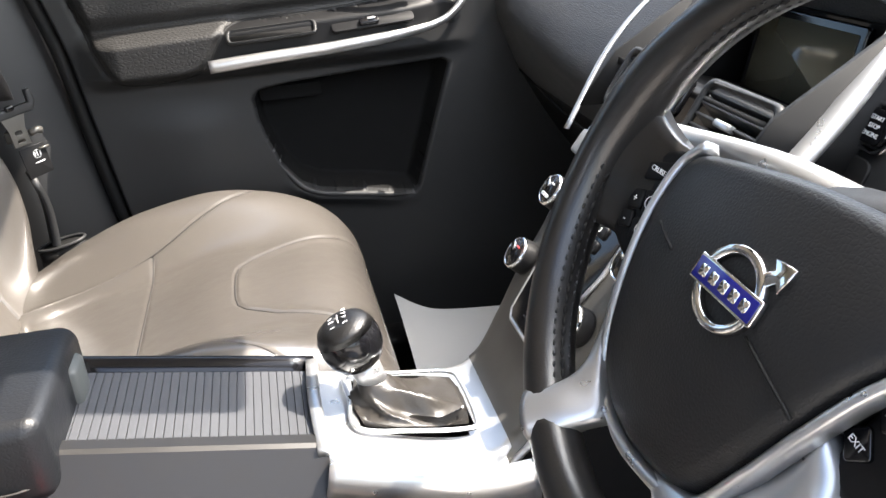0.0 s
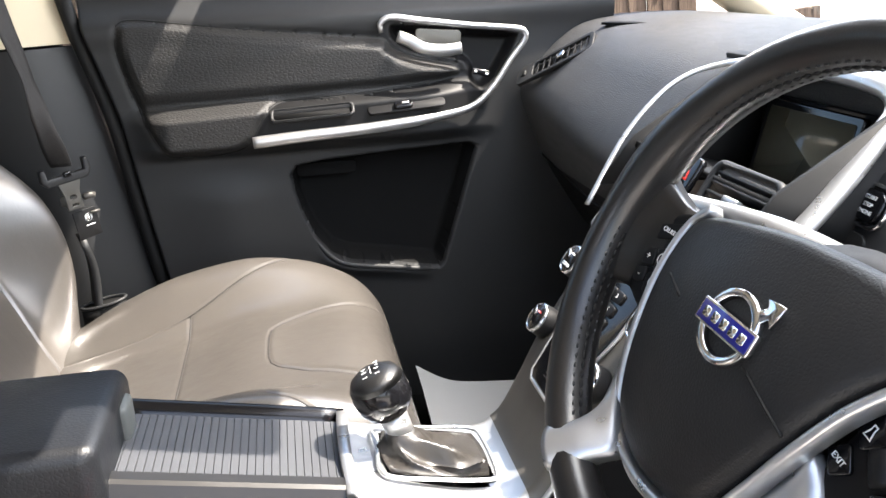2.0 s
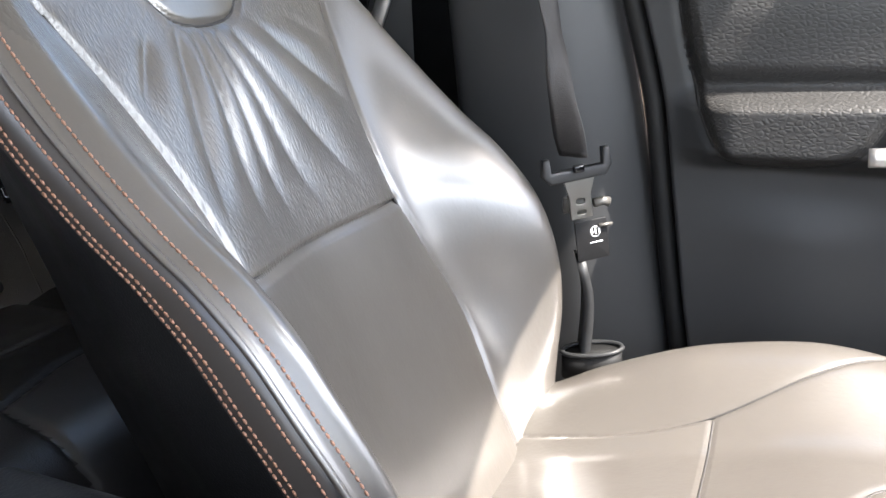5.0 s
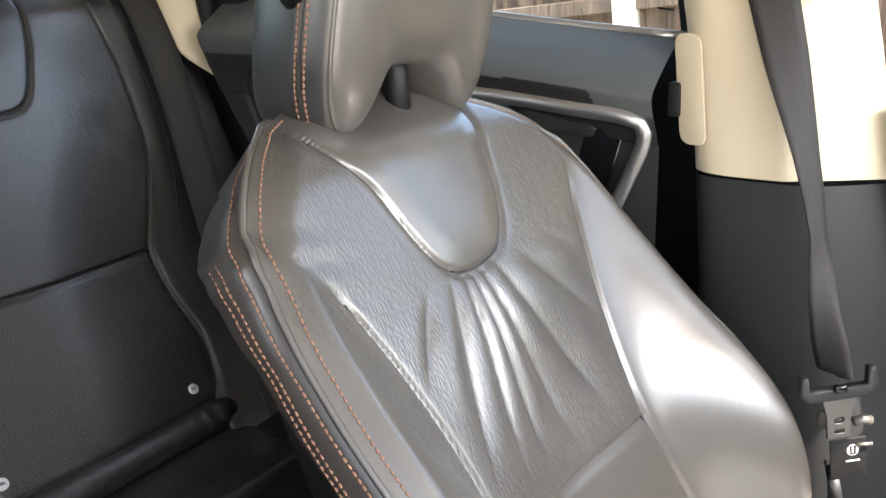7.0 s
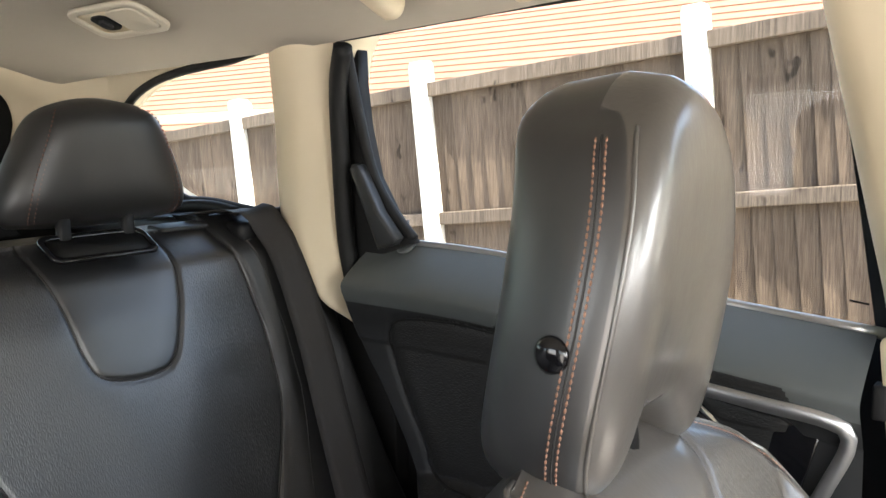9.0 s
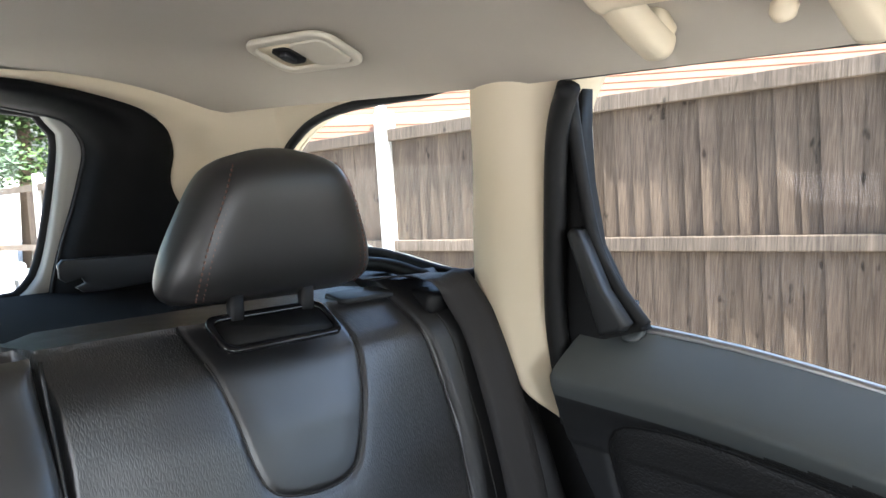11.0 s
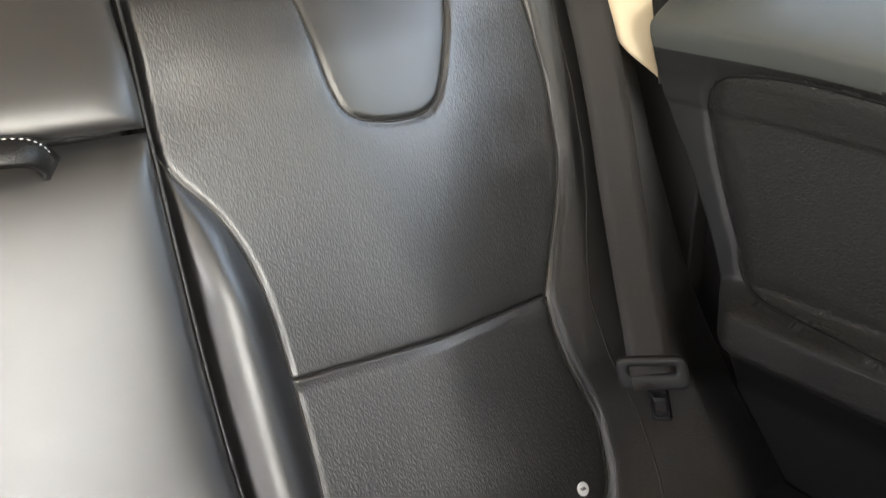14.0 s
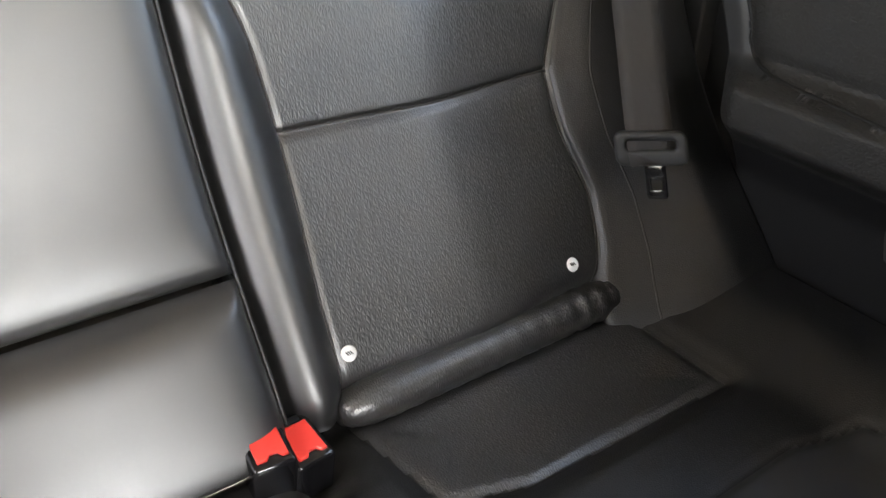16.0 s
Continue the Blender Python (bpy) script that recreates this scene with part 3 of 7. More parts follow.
        part("side_seam", sweep(side_line(.008, .0002), circle(.0010, 5), up=(0, 1, 0)), THREAD_DARK, top)
        hb = head_point(.42, g * .985, -.006)
        part("hinge_button", turned([(.002, 0), (.013, 0), (.014, .003), (.010, .007), (.002, .008)], 20, axes((hb[0], hb[1] - g * .001, hb[2]), (1, 0, 0), (0, 0, 1), (0, g, 0))), GLOSS_BLACK, top, "round black hinge button")
    for g in (1, -1):
        part("headrest_post", sweep([(-.375, g * .03, 1.20), (-.385, g * .03, 1.31)], circle(.011, 10), up=(0, 1, 0)), PLASTIC_DARK, top, "black plastic post")
    return top


seat_left = front_seat()
seat_left.matrix_world = pose(0, .352, 0)
copy_thing(seat_left, pose(.09, -.345, -.032))

# rear bench
REAR_Z = (.70, .765, .80, .972, 1.20, 1.345, 1.40)
REAR_X = (-.775, -.825, -.85, -.964, -1.056, -1.100, -1.115)
REAR_PATCH = cr([(.286, 1.42), (.290, 1.346), (.303, 1.290), (.316, 1.225), (.334, 1.196), (.386, 1.186), (.432, 1.196), (.458, 1.242), (.478, 1.312), (.478, 1.42)], 48)
SEAM_L = [(.136, 1.20), (.148, 1.168), (.186, 1.118), (.207, 1.056), (.213, .975), (.210, .91), (.202, .835), (.197, .75)]
SEAM_R = [(.560, 1.40), (.592, 1.285), (.604, 1.20), (.600, 1.12), (.585, 1.07), (.558, 1.018), (.535, .972), (.534, .912), (.545, .853), (.532, .80), (.505, .75)]


def rear_face(y, z):
    base = soft(z, REAR_Z, REAR_X)
    dl, dr = sdist(y, z, cr(SEAM_L, 40), False), sdist(y, z, cr(SEAM_R, 40), False)
    yl, yr = lerp(-z, [-p[1] for p in SEAM_L], [p[0] for p in SEAM_L]), lerp(-z, [-p[1] for p in SEAM_R], [p[0] for p in SEAM_R])
    f = groove(dl, .0034, .0027) * (z < 1.2) + groove(dr, .0042, .0028)
    wedge = np.clip((yl - y) / np.maximum(yl - .136, .01), 0, 1) * (z < 1.19)
    f += .024 * np.sin(np.pi * wedge) * (1 - ss(1.06, 1.19, z))
    inside = (y > yl) & (y < yr)
    f += np.where(inside, groove(z - .972, .0060, .0028), 0)
    d = sdist(y, z, REAR_PATCH)
    f += groove(d, .0038, .0026) + .001 * ss(0, .03, -d)
    f += .012 * ss(0, .17, np.minimum(dl, dr)) * inside * (1 - ss(1.25, 1.33, z))
    f += .0028 * np.sin(z * 70 + 9 * y) * np.exp(-((y - .56) / .035) ** 2) * np.exp(-((z - 1.13) / .06) ** 2)
    f -= .030 * ss(.615, .64, y) + .022 * ss(.146, .134, y)
    return base + f - .045 * ss(1.295, 1.360, z) ** 2 - .05 * ss(.80, .755, z) ** 2 * 0.4


bench = thing("back_seat", "black grained leather rear bench seat, outer place with backrest panels", "car seat")
zs = np.r_[np.linspace(.757, 1.31, 170), np.linspace(1.313, 1.360, 16)]
P = body_rings(zs, lambda z: .136, lambda z: float(soft(z, (.75, .85, .97, 1.2, 1.3, 1.38), (.60, .62, .62, .635, .622, .585))), rear_face, lambda z: float(lerp(z, (.7, 1.3, 1.38), (.10, .09, .05))), 191)
C = face_mean(P, True)
Y, Z = C[..., 1], C[..., 2]
face = np.zeros(Y.shape, bool)
face[:, :190] = True
yl, yr = lerp(-Z, [-p[1] for p in SEAM_L], [p[0] for p in SEAM_L]), lerp(-Z, [-p[1] for p in SEAM_R], [p[0] for p in SEAM_R])
patch = face & (sdist(Y, Z, REAR_PATCH) < 0)
wedge = face & (Y < yl) & (Z < 1.19)
rim = face & (Y > yr) & ~patch
low = face & ~wedge & ~rim & ~patch & (Z < .972)
high = face & ~wedge & ~rim & ~patch & ~low
sheets(P, [("lower_panel", REAR_LEATHER, "", low), ("upper_panel", REAR_LEATHER, "", high), ("shoulder_patch", REAR_SMOOTH, "smooth leather patch", patch), ("inner_bolster", REAR_SMOOTH, "", wedge),
           ("outer_edge", REAR_SMOOTH, "", rim), ("back_shell", DARK_AND_SHADED_LEATHER, "", ~face)], bench, close_u=True)
raw("top_cap", P[-1], [list(range(P.shape[1]))], DARK_AND_SHADED_LEATHER, bench)
for line in (cr(SEAM_L, 60), cr(SEAM_R, 70), cr(REAR_PATCH, 80), np.stack([np.linspace(.214, .536, 40), np.full(40, .972)], 1)):
    line = line[(line[:, 1] < 1.33) & (line[:, 1] > .77)]
    part("seam", sweep(np.stack([rear_face(line[:, 0], line[:, 1]) + .0008, line[:, 0], line[:, 1]], 1), circle(.0016, 6), up=(1, 0, 0)), THREAD_DARK, bench)
for y in (.212, .489):
    part("anchor_button", turned([(.001, 0), (.0078, 0), (.0078, .0015), (.0068, .0022), (.001, .0022)], 24, axes((float(rear_face(np.array([y]), np.array([.80]))[0]) - .0005, y, .80), (0, 1, 0), (-.55, 0, .83), (.83, 0, .55))), WHITE_PRINT, bench, "round white child-seat anchor button")
    for k in (-1, 0, 1):
        part("button_mark", slab([(-.0006, -.003), (.0006, -.003), (.0006, .003), (-.0006, .003)], .0003, 0, axes((float(rear_face(np.array([y]), np.array([.80]))[0]) + .0014, y + .0022 * k, .801), (0, .8, .6), (-.33, -.5, .8), (.83, 0, .55))), PLASTIC, bench)
# guides and bezel under the headrest
bez = axes((-1.106, .376, 1.3525), (0, 1, 0), (-.86, 0, .51), (.51, 0, .86))
part("post_bezel", slab(rrect(.150, .056, .014), .005, .002, bez, holes=[rrect(.134, .040, .010)]), GLOSS_BLACK, bench, "glossy black post bezel")
part("bezel_well", slab(rrect(.134, .040, .010), .002, 0, bez), RUBBER, bench)
part("release_flap", slab(rrect(.085, .040, .008), .006, .003, axes((-1.160, .535, 1.358), (0, 1, 0), (-1, 0, .1), (.1, 0, 1))), PLASTIC, bench, "black seat release flap")

# side wing between the bench and the door
def wing_x(y, z):
    yr = np.interp(-z, [-p[1] for p in SEAM_R], [p[0] for p in SEAM_R])
    h = soft(z, (.70, .783, .91, 1.05, 1.20, 1.30, 1.36), (.100, .090, .066, .054, .046, .034, .02))
    s = ss(-.02, .135, y - yr)
    return soft(z, REAR_Z, REAR_X) + h * s - .012 * (1 - ss(-.01, .012, y - yr))


ys, zw = np.linspace(.0, 1, 40), np.linspace(.715, 1.372, 80)
W = np.zeros((80, 40, 3))
for i, z in enumerate(zw):
    yr = np.interp(-z, [-p[1] for p in SEAM_R], [p[0] for p in SEAM_R])
    y = yr + .004 + (.708 - yr) * ys
    W[i] = np.stack([wing_x(y, np.full(40, z)) - .060 * max(0, (z - 1.305) / .067) ** 2, y, np.full(40, z)], 1)
wing = thing("seat_side_wing", "black leather side bolster between rear bench and door", "seat bolster")
back = W.copy()
back[..., 0] -= .06
sheets(np.concatenate([W, back[:, ::-1]], 1), [("wing_cover", DARK_AND_SHADED_LEATHER, "", np.arange(80)[None, :].repeat(79, 0) >= 9), ("inner_strip", DARK_AND_SHADED_LEATHER, "narrow leather strip beside the bench", np.arange(80)[None, :].repeat(79, 0) < 9)], wing, close_u=True)
part("wing_seam", sweep(W[4:-3, 9] + (.0004, 0, 0), circle(.0013, 6), up=(1, 0, 0)), THREAD_DARK, wing, "dark stitched seam")

centre = thing("rear_centre_backrest", "black smooth leather fold-down centre backrest of the rear bench", "car seat")


def pad(name, y0, y1, z0, z1, bulge, parent, label="", lean=0.0):
    n = 41
    zz, yy = np.linspace(z0, z1, n), np.linspace(y0, y1, n)
    A = np.zeros((n, n, 3))
    for i, z in enumerate(zz):
        e = np.minimum(1 - np.abs(2 * (yy - y0) / (y1 - y0) - 1) ** 10, 1 - abs(2 * (z - z0) / (z1 - z0) - 1) ** 8)
        A[i] = np.stack([soft(np.full(n, z), REAR_Z, REAR_X) - .018 + lean * (1 - ss(1.24, 1.36, z)) + bulge * np.sqrt(np.clip(e, 0, 1)), yy, np.full(n, z)], 1)
    B = A.copy()
    B[..., 0] = soft(B[..., 2], REAR_Z, REAR_X) - .06
    sheets(np.concatenate([A, B[:, ::-1]], 1), [(name, REAR_SMOOTH, label, np.ones((n - 1, 2 * n), bool))], parent, close_u=True)


pad("head_pad", -.131, .131, 1.214, 1.360, .026, centre, lean=.030)
pad("middle_pad", -.131, .131, .889, 1.210, .022, centre, lean=.030)
pad("lower_pad", -.131, .131, .762, .885, .030, centre, lean=.030)
strap = cr([(-1.035, -.075, 1.196), (-1.012, -.060, 1.212), (-1.006, -.02, 1.222), (-1.008, .025, 1.220), (-1.018, .044, 1.208), (-1.034, .052, 1.190)], 30)
part("pull_strap", sweep(strap, [(-.013, -.0025), (-.010, .0015), (.010, .0015), (.013, -.0025)], up=(.8, 0, .6)), DARK_AND_SHADED_LEATHER, centre, "stitched leather pull strap")
stitches(strap[2:-2] + (.0020, 0, .0095), centre, WHITE_PRINT, step=.0060, length=.0030, width=.0006, label="pale stitched edge")
for g in (1, -1):
    part("edge_piping", sweep([(float(soft(z, REAR_Z, REAR_X)) + .010 * (1 - float(ss(1.24, 1.36, z))), g * .1335, z) for z in np.linspace(.77, 1.36, 40)], circle(.0022, 6), up=(0, 1, 0)), DARK_AND_SHADED_LEATHER, centre)
far = thing("back_seat", "black leather rear bench seat, outer place behind the driver", "car seat")
pad("backrest", -.62, -.137, .76, 1.372, .03, far)

rear_head = thing("rear_headrest", "black leather rear headrest with stitched sides on two posts", "headrest")
nu, nt = 61, 44
s = np.linspace(-1, 1, nu)
HP = np.zeros((nt, 2 * nu - 2, 3))
for i, t in enumerate(np.linspace(0, 1, nt)):
    z = 1.381 + t * .150
    hw = float(soft(t, (0, .1, .35, .7, .9, 1), (.118, .134, .128, .104, .086, .066)))
    x0 = -1.158 + .016 * t
    e = (1 - abs(2 * t - 1) ** 4.5) ** 0.5
    for side in (0, 1):
        for j in range(nu) if side == 0 else range(nu - 2, 0, -1):
            u = s[j]
            th = (1 - abs(u) ** 4.5) ** 0.5 * e
            HP[i, j if side == 0 else nu + (nu - 2 - j)] = (x0 + (.050 if side == 0 else -.045) * th, 0.401 + hw * u, z + .012 * (1 - u * u) * t - .006 * (1 - u * u) * (1 - t))
fr = np.zeros((nt - 1, 2 * nu - 2), bool)
fr[:, 7:nu - 8] = True
sheets(HP, [("headrest_face", HEAD_LEATHER, "", fr), ("headrest_flank", HEAD_LEATHER, "", ~fr)], rear_head, close_u=True)
raw("crown", HP[-1], [list(range(HP.shape[1]))], HEAD_LEATHER, rear_head)
raw("foot", HP[0], [list(range(HP.shape[1]))[::-1]], DARK_AND_SHADED_LEATHER, rear_head)
for j in (7, nu - 8):
    seam = HP[2:-2, j]
    g = 1 if j > 20 else -1
    for o in (-.004, .004):
        stitches(seam + (.0009, o, 0), rear_head, THREAD_BROWN, step=.0062, width=.0012, label="brown stitched seam")
for y in (.340, .430):
    part("headrest_post", slab(rrect(.018, .013, .005), .07, 0, axes((-1.126, y, 1.335), (0, 1, 0), (-1, 0, 0), (0, 0, 1))), PLASTIC_DARK, rear_head, "black plastic post")

# rear cushion
cushion = thing("rear_cushion", "black leather rear seat cushion, creased along its back roll", "seat cushion")
nx, ny = 110, 130
xs, ys = np.linspace(-.84, -.33, nx), np.linspace(.135, .705, ny)
X, Y = np.meshgrid(xs, ys, indexing="ij")
INNER = [(-.83, .195), (-.83, .535), (-.668, .535), (-.676, .290), (-.70, .215)]
FORE = [(-.55, .30), (-.575, .40), (-.575, .50), (-.55, .58), (-.30, .64), (-.30, .24)]
Zc = .742 - .06 * ss(-.50, -.33, X) ** 2 * 1.5 + .030 * ss(.54, .66, Y) * (1 - ss(-.45, -.35, X)) - .006 * ss(-.80, -.84, X)
d1, d2 = sdist(X, Y, INNER), sdist(X, Y, FORE)
Zc += groove(d1, .004, .004) + groove(d2, .004, .004) - .006 * ss(0, .06, -d1) + .006 * ss(.005, .03, d1) - .035 * ss(.20, .137, Y) * ss(-.74, -.79, X)
P = np.stack([X, Y, Zc], -1)
low = P.copy()
low[..., 2] = .50
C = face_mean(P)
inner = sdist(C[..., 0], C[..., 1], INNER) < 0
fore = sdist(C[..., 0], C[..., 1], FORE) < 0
# Cover takes the darker leather to paint in shade from the front seat.
sheets(P, [("seat_panel", REAR_LEATHER, "", inner), ("thigh_patch", REAR_SMOOTH, "", fore), ("cushion_cover", DARK_AND_SHADED_LEATHER, "", ~inner & ~fore)], cushion, flip=False)
part("cushion_base", rbox(-.84, -.332, .136, .70, .42, .66, .02), DARK_AND_SHADED_LEATHER, cushion)
roll = [(-.832 + .024 * math.cos(a), .758 + .022 * math.sin(a)) for a in np.linspace(0, 2 * math.pi, 16, endpoint=False)]
rings = []
for k in range(50):
    y = .186 + .356 * k / 49
    r = 1 - .5 * abs(2 * k / 49 - 1) ** 12 + .07 * math.sin(k * 1.9) * (1 if k > 38 else .25)
    rings.append([(-.828 + (x + .832) * r, y, .757 + (z - .758) * r) for x, z in roll])
part("back_roll", loft(rings), REAR_LEATHER, cushion, "creased leather roll at the back")
mid = thing("rear_cushion", "black leather rear seat cushion, middle place", "seat cushion")
part("cushion_cover", rbox(-.83, -.34, -.13, .131, .45, .748, .03, 4), REAR_SMOOTH, mid)
mid2 = thing("rear_cushion", "black leather rear seat cushion behind the driver", "seat cushion")
part("cushion_cover", rbox(-.83, -.34, -.69, -.137, .45, .755, .03, 4), REAR_SMOOTH, mid2)

for y, yaw, z in ((.104, -6, .785), (.136, 4, .770)):
    bk = thing("belt_buckle", "black seat belt buckle with a red release button", "belt buckle", "belt buckles")
    part("buckle_shell", rbox(-.031, .031, -.0225, .0225, -.05, .004, .005, 3), GLOSS_BLACK, bk)
    part("release_button", slab([(-.021, -.016), (.020, -.016), (.020, -.006), (.015, -.002), (.015, .006), (.020, .010), (.020, .016), (-.021, .016)], .004, .0018, Matrix.Translation((.003, 0, .0035))), RED, bk, "glossy red release button")
    part("latch_slot", rbox(-.029, -.021, -.013, .013, .002, .0048, .001), RUBBER, bk)
    bk.matrix_world = pose(-.803, y, z, 0, 8, yaw) @ Matrix.Diagonal((.88, .84, .9, 1))

bk = copy_thing(bk, pose(.118, -.112, .772, 0, -14, 4))

# rear belt with its tongue
belt = thing("seat_belt", "dark brown woven rear seat belt with a black tongue", "seat belt")
bp = cr([(-1.195, .575, 1.372), (-1.120, .628, 1.378), (-1.092, .641, 1.352), (-1.058, .645, 1.300), (-1.008, .640, 1.190), (-.955, .622, 1.08), (-.897, .596, .988), (-.858, .580, .924), (-.845, .576, .906)], 60)
bp[8:, 0] += .013
rings = []
for i, p in enumerate(bp):
    t = Vector(bp[min(i + 1, 59)] - bp[max(i - 1, 0)]).normalized()
    acr = Vector((.60, .80, 0)) if i > 12 else Vector((.60, .80, 0)).lerp(Vector((.1, 1, 0)), 1 - i / 12)
    acr = (acr - t * acr.dot(t)).normalized()
    nrm = acr.cross(t)
    if nrm.x < 0:
        nrm = -nrm
    rings.append([Vector(p) + acr * (a * .0245) + nrm * b for a, b in ((-1, 0), (-.5, .0012), (0, .0004), (.5, .0012), (1, 0), (1, -.0012), (0, -.0008), (-1, -.0012))])
part("webbing", loft(rings), WEBBING, belt)
fr_b = axes((-.842, .578, .922), (.70, .70, .10), (-.28, -.05, .95), (.66, -.70, .22))
part("tongue_frame", slab(rrect(.076, .038, .010), .010, .004, fr_b @ Matrix.Translation((0, -.004, -.004)), holes=[[(x, y + .004) for x, y in rrect(.052, .010, .004)]]), PLASTIC, belt, "black plastic tongue frame")
part("tongue_blade", slab(rrect(.022, .040, .004), .003, .001, fr_b @ Matrix.Translation((.002, -.040, 0)), holes=[[(x, y - .004) for x, y in rrect(.011, .012, .002)]]), GLOSS_BLACK, belt, "slotted black metal blade")


# ---- the car's shell: doors, pillars, roof, windows ----
def structure(name, label, category):
    return thing(name, label, category, kind="structure")


floor = structure("floor", "black carpeted car floor", "floor")
part("carpet", rbox(-2.0, 1.15, -.74, .74, .34, .402, .004), CARPET, floor)
part("sill", rbox(-.20, .95, .66, .76, .40, .47, .012, 3), PLASTIC_DARK, floor, "black plastic door sill")
part("sill", rbox(-.20, .95, -.76, -.66, .40, .47, .012, 3), PLASTIC_DARK, floor, "black plastic door sill")
part("footwell_board", slab([(.62, .40), (1.0, .62), (1.0, .70), (.58, .404)], 1.40, 0, axes((0, .70, 0), (1, 0, 0), (0, 0, 1), (0, -1, 0))), CARPET, floor)

# front passenger door: one moulded sheet with padded insert, armrest and map pocket
INSERT = cr([(.036, 1.140), (.052, 1.157), (.14, 1.147), (.231, 1.135), (.36, 1.120), (.440, 1.109), (.455, 1.094), (.49, 1.078), (.562, 1.058), (.552, 1.040), (.46, 1.029), (.37, 1.023), (.27, 1.020), (.240, .998), (.214, .960), (.163, .944), (.112, .944), (.085, .957), (.058, 1.010), (.034, 1.10)], 120, True)
POCKET = [(.277, .900), (.279, .87), (.287, .837), (.305, .79), (.330, .757), (.36, .742), (.44, .729), (.514, .714), (.522, .722), (.588, .922), (.578, .928), (.45, .924), (.33, .918), (.285, .912)]
BOWL = cr([(.452, 1.128), (.458, 1.100), (.49, 1.080), (.570, 1.062), (.578, 1.03), (.60, 1.014), (.63, 1.04), (.662, 1.092), (.655, 1.106), (.56, 1.118), (.49, 1.127)], 60, True)


def door_front(x, z):
    y = .716 + .035 * ss(1.145, 1.195, z) - .006 * np.exp(-((z - 1.14) / .02) ** 2)
    di = sdist(x, z, INSERT)
    ledge = 1.006 + .03 * (x - .06)
    fore = 1 - ss(.50, .64, x)
    arm = ss(.934, .962, z) * (1 - ss(ledge - .006, ledge + .022, z)) * fore
    y -= .036 * arm * ss(.02, .10, x)
    y -= .006 * ss(0, .012, -di) - .0026 * np.exp(-(di / .0055) ** 2)
    y -= .012 * ss(1.02, 1.05, z) * (1 - ss(1.09, 1.15, z)) * (di < 0) * np.clip(-di / .02, 0, 1)
    dp = sdist(x, z, POCKET)
    y += .070 * (1 - ss(-.009, .003, dp))
    y -= .012 * np.exp(-((dp - .012) / .012) ** 2) * (1 - ss(.720, .775, z)) * ss(.27, .34, x) * (1 - ss(.45, .53, x))
    y -= .010 * np.exp(-((x - .17) / .07) ** 2) * ss(.55, .70, z) * (1 - ss(.86, .92, z))
    db = sdist(x, z, BOWL)
    y += .024 * (1 - ss(-.014, .0, db))
    y -= .010 * ss(.58, .75, x) * (1 - ss(1.0, 1.1, z))
    return y


def xr_front(z):
    return soft(z, (.44, .60, .745, .90, 1.01, 1.127, 1.20), (.115, .083, .055, .033, .018, -.012, -.026))


nz, nx = 280, 300
zz = np.linspace(.455, 1.197, nz)
X = np.stack([xr_front(z) + (.83 - xr_front(z)) * np.linspace(0, 1, nx) for z in zz])
Z = np.repeat(zz[:, None], nx, 1)
for line in (INSERT, POCKET, BOWL):
    X, Z = snap(X, Z, line, .0018)
P = np.stack([X, door_front(X, Z), Z], -1)
P[:, 0, 1] += .022
P[:, 1, 1] += .004
C = face_mean(P)
ins = sdist(C[..., 0], C[..., 2], INSERT) < 0
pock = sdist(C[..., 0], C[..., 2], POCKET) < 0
bowl = sdist(C[..., 0], C[..., 2], BOWL) < 0
ledge = ~ins & ~bowl & (C[..., 2] > .968 + .04 * (C[..., 0] - .2)) & (C[..., 2] < 1.05) & (C[..., 0] > .205) & (C[..., 0] < .60)
# Near-black colour that paints the shade inside the door's hollows.
RECESS_SHADE = mat("recess_shade_black", (.009, .009, .009), .85, spec=.10, vary=.2)
door1 = structure("door_1", "charcoal front passenger door with padded vinyl insert, silver trim and map pocket", "car door")
sheets(P, [("padded_insert", DOOR_LEATHER, "black grained padded insert and armrest", ins & ~bowl), ("map_pocket", RECESS_SHADE, "recessed map pocket, its shade painted black", pock), ("handle_bowl", PLASTIC_DARK, "", bowl),
           ("armrest_top", PLASTIC_DARK, "black armrest ledge", ledge), ("door_panel", PLASTIC, "", ~ins & ~pock & ~bowl & ~ledge)], door1, flip=True)
part("door_backing", slab([(.115, .455), (.055, .745), (.018, 1.01), (-.028, 1.19), (.84, 1.15), (.84, .455)], .05, 0, axes((0, .862, 0), (1, 0, 0), (0, 0, 1), (0, -1, 0))), PLASTIC_DARK, door1)
loop = cr([(.222, .966), (.30, .970), (.40, .974), (.516, .983), (.575, .993), (.612, 1.020), (.645, 1.062), (.670, 1.092), (.672, 1.106), (.655, 1.113), (.58, 1.122), (.50, 1.134), (.455, 1.141), (.437, 1.133), (.437, 1.118)], 110)
yy = np.interp(np.linspace(0, 1, 110), (0, .35, .45, .62, 1), (.664, .668, .684, .698, .700))
sc = np.interp(np.linspace(0, 1, 110), (0, .02, .06, .33, .45, .6, .8, .97, 1), (.84, .88, .88, .80, .55, .46, .46, .5, .3))
line = np.stack([loop[:, 0], yy, loop[:, 1]], 1)
part("silver_trim", sweep(line, [(.009, -.005), (.011, 0), (.008, .006), (-.008, .006), (-.011, 0), (-.009, -.005)], up=(0, -1, 0), scale=sc), SILVER, door1, "brushed silver armrest trim")
part("door_handle", sweep([(.462, .692, 1.112), (.480, .688, 1.104), (.500, .682, 1.092), (.53, .680, 1.087), (.562, .684, 1.088)], circle(.010, 10, .006), up=(0, -1, 0), n=24), SILVER, door1, "silver pull handle")
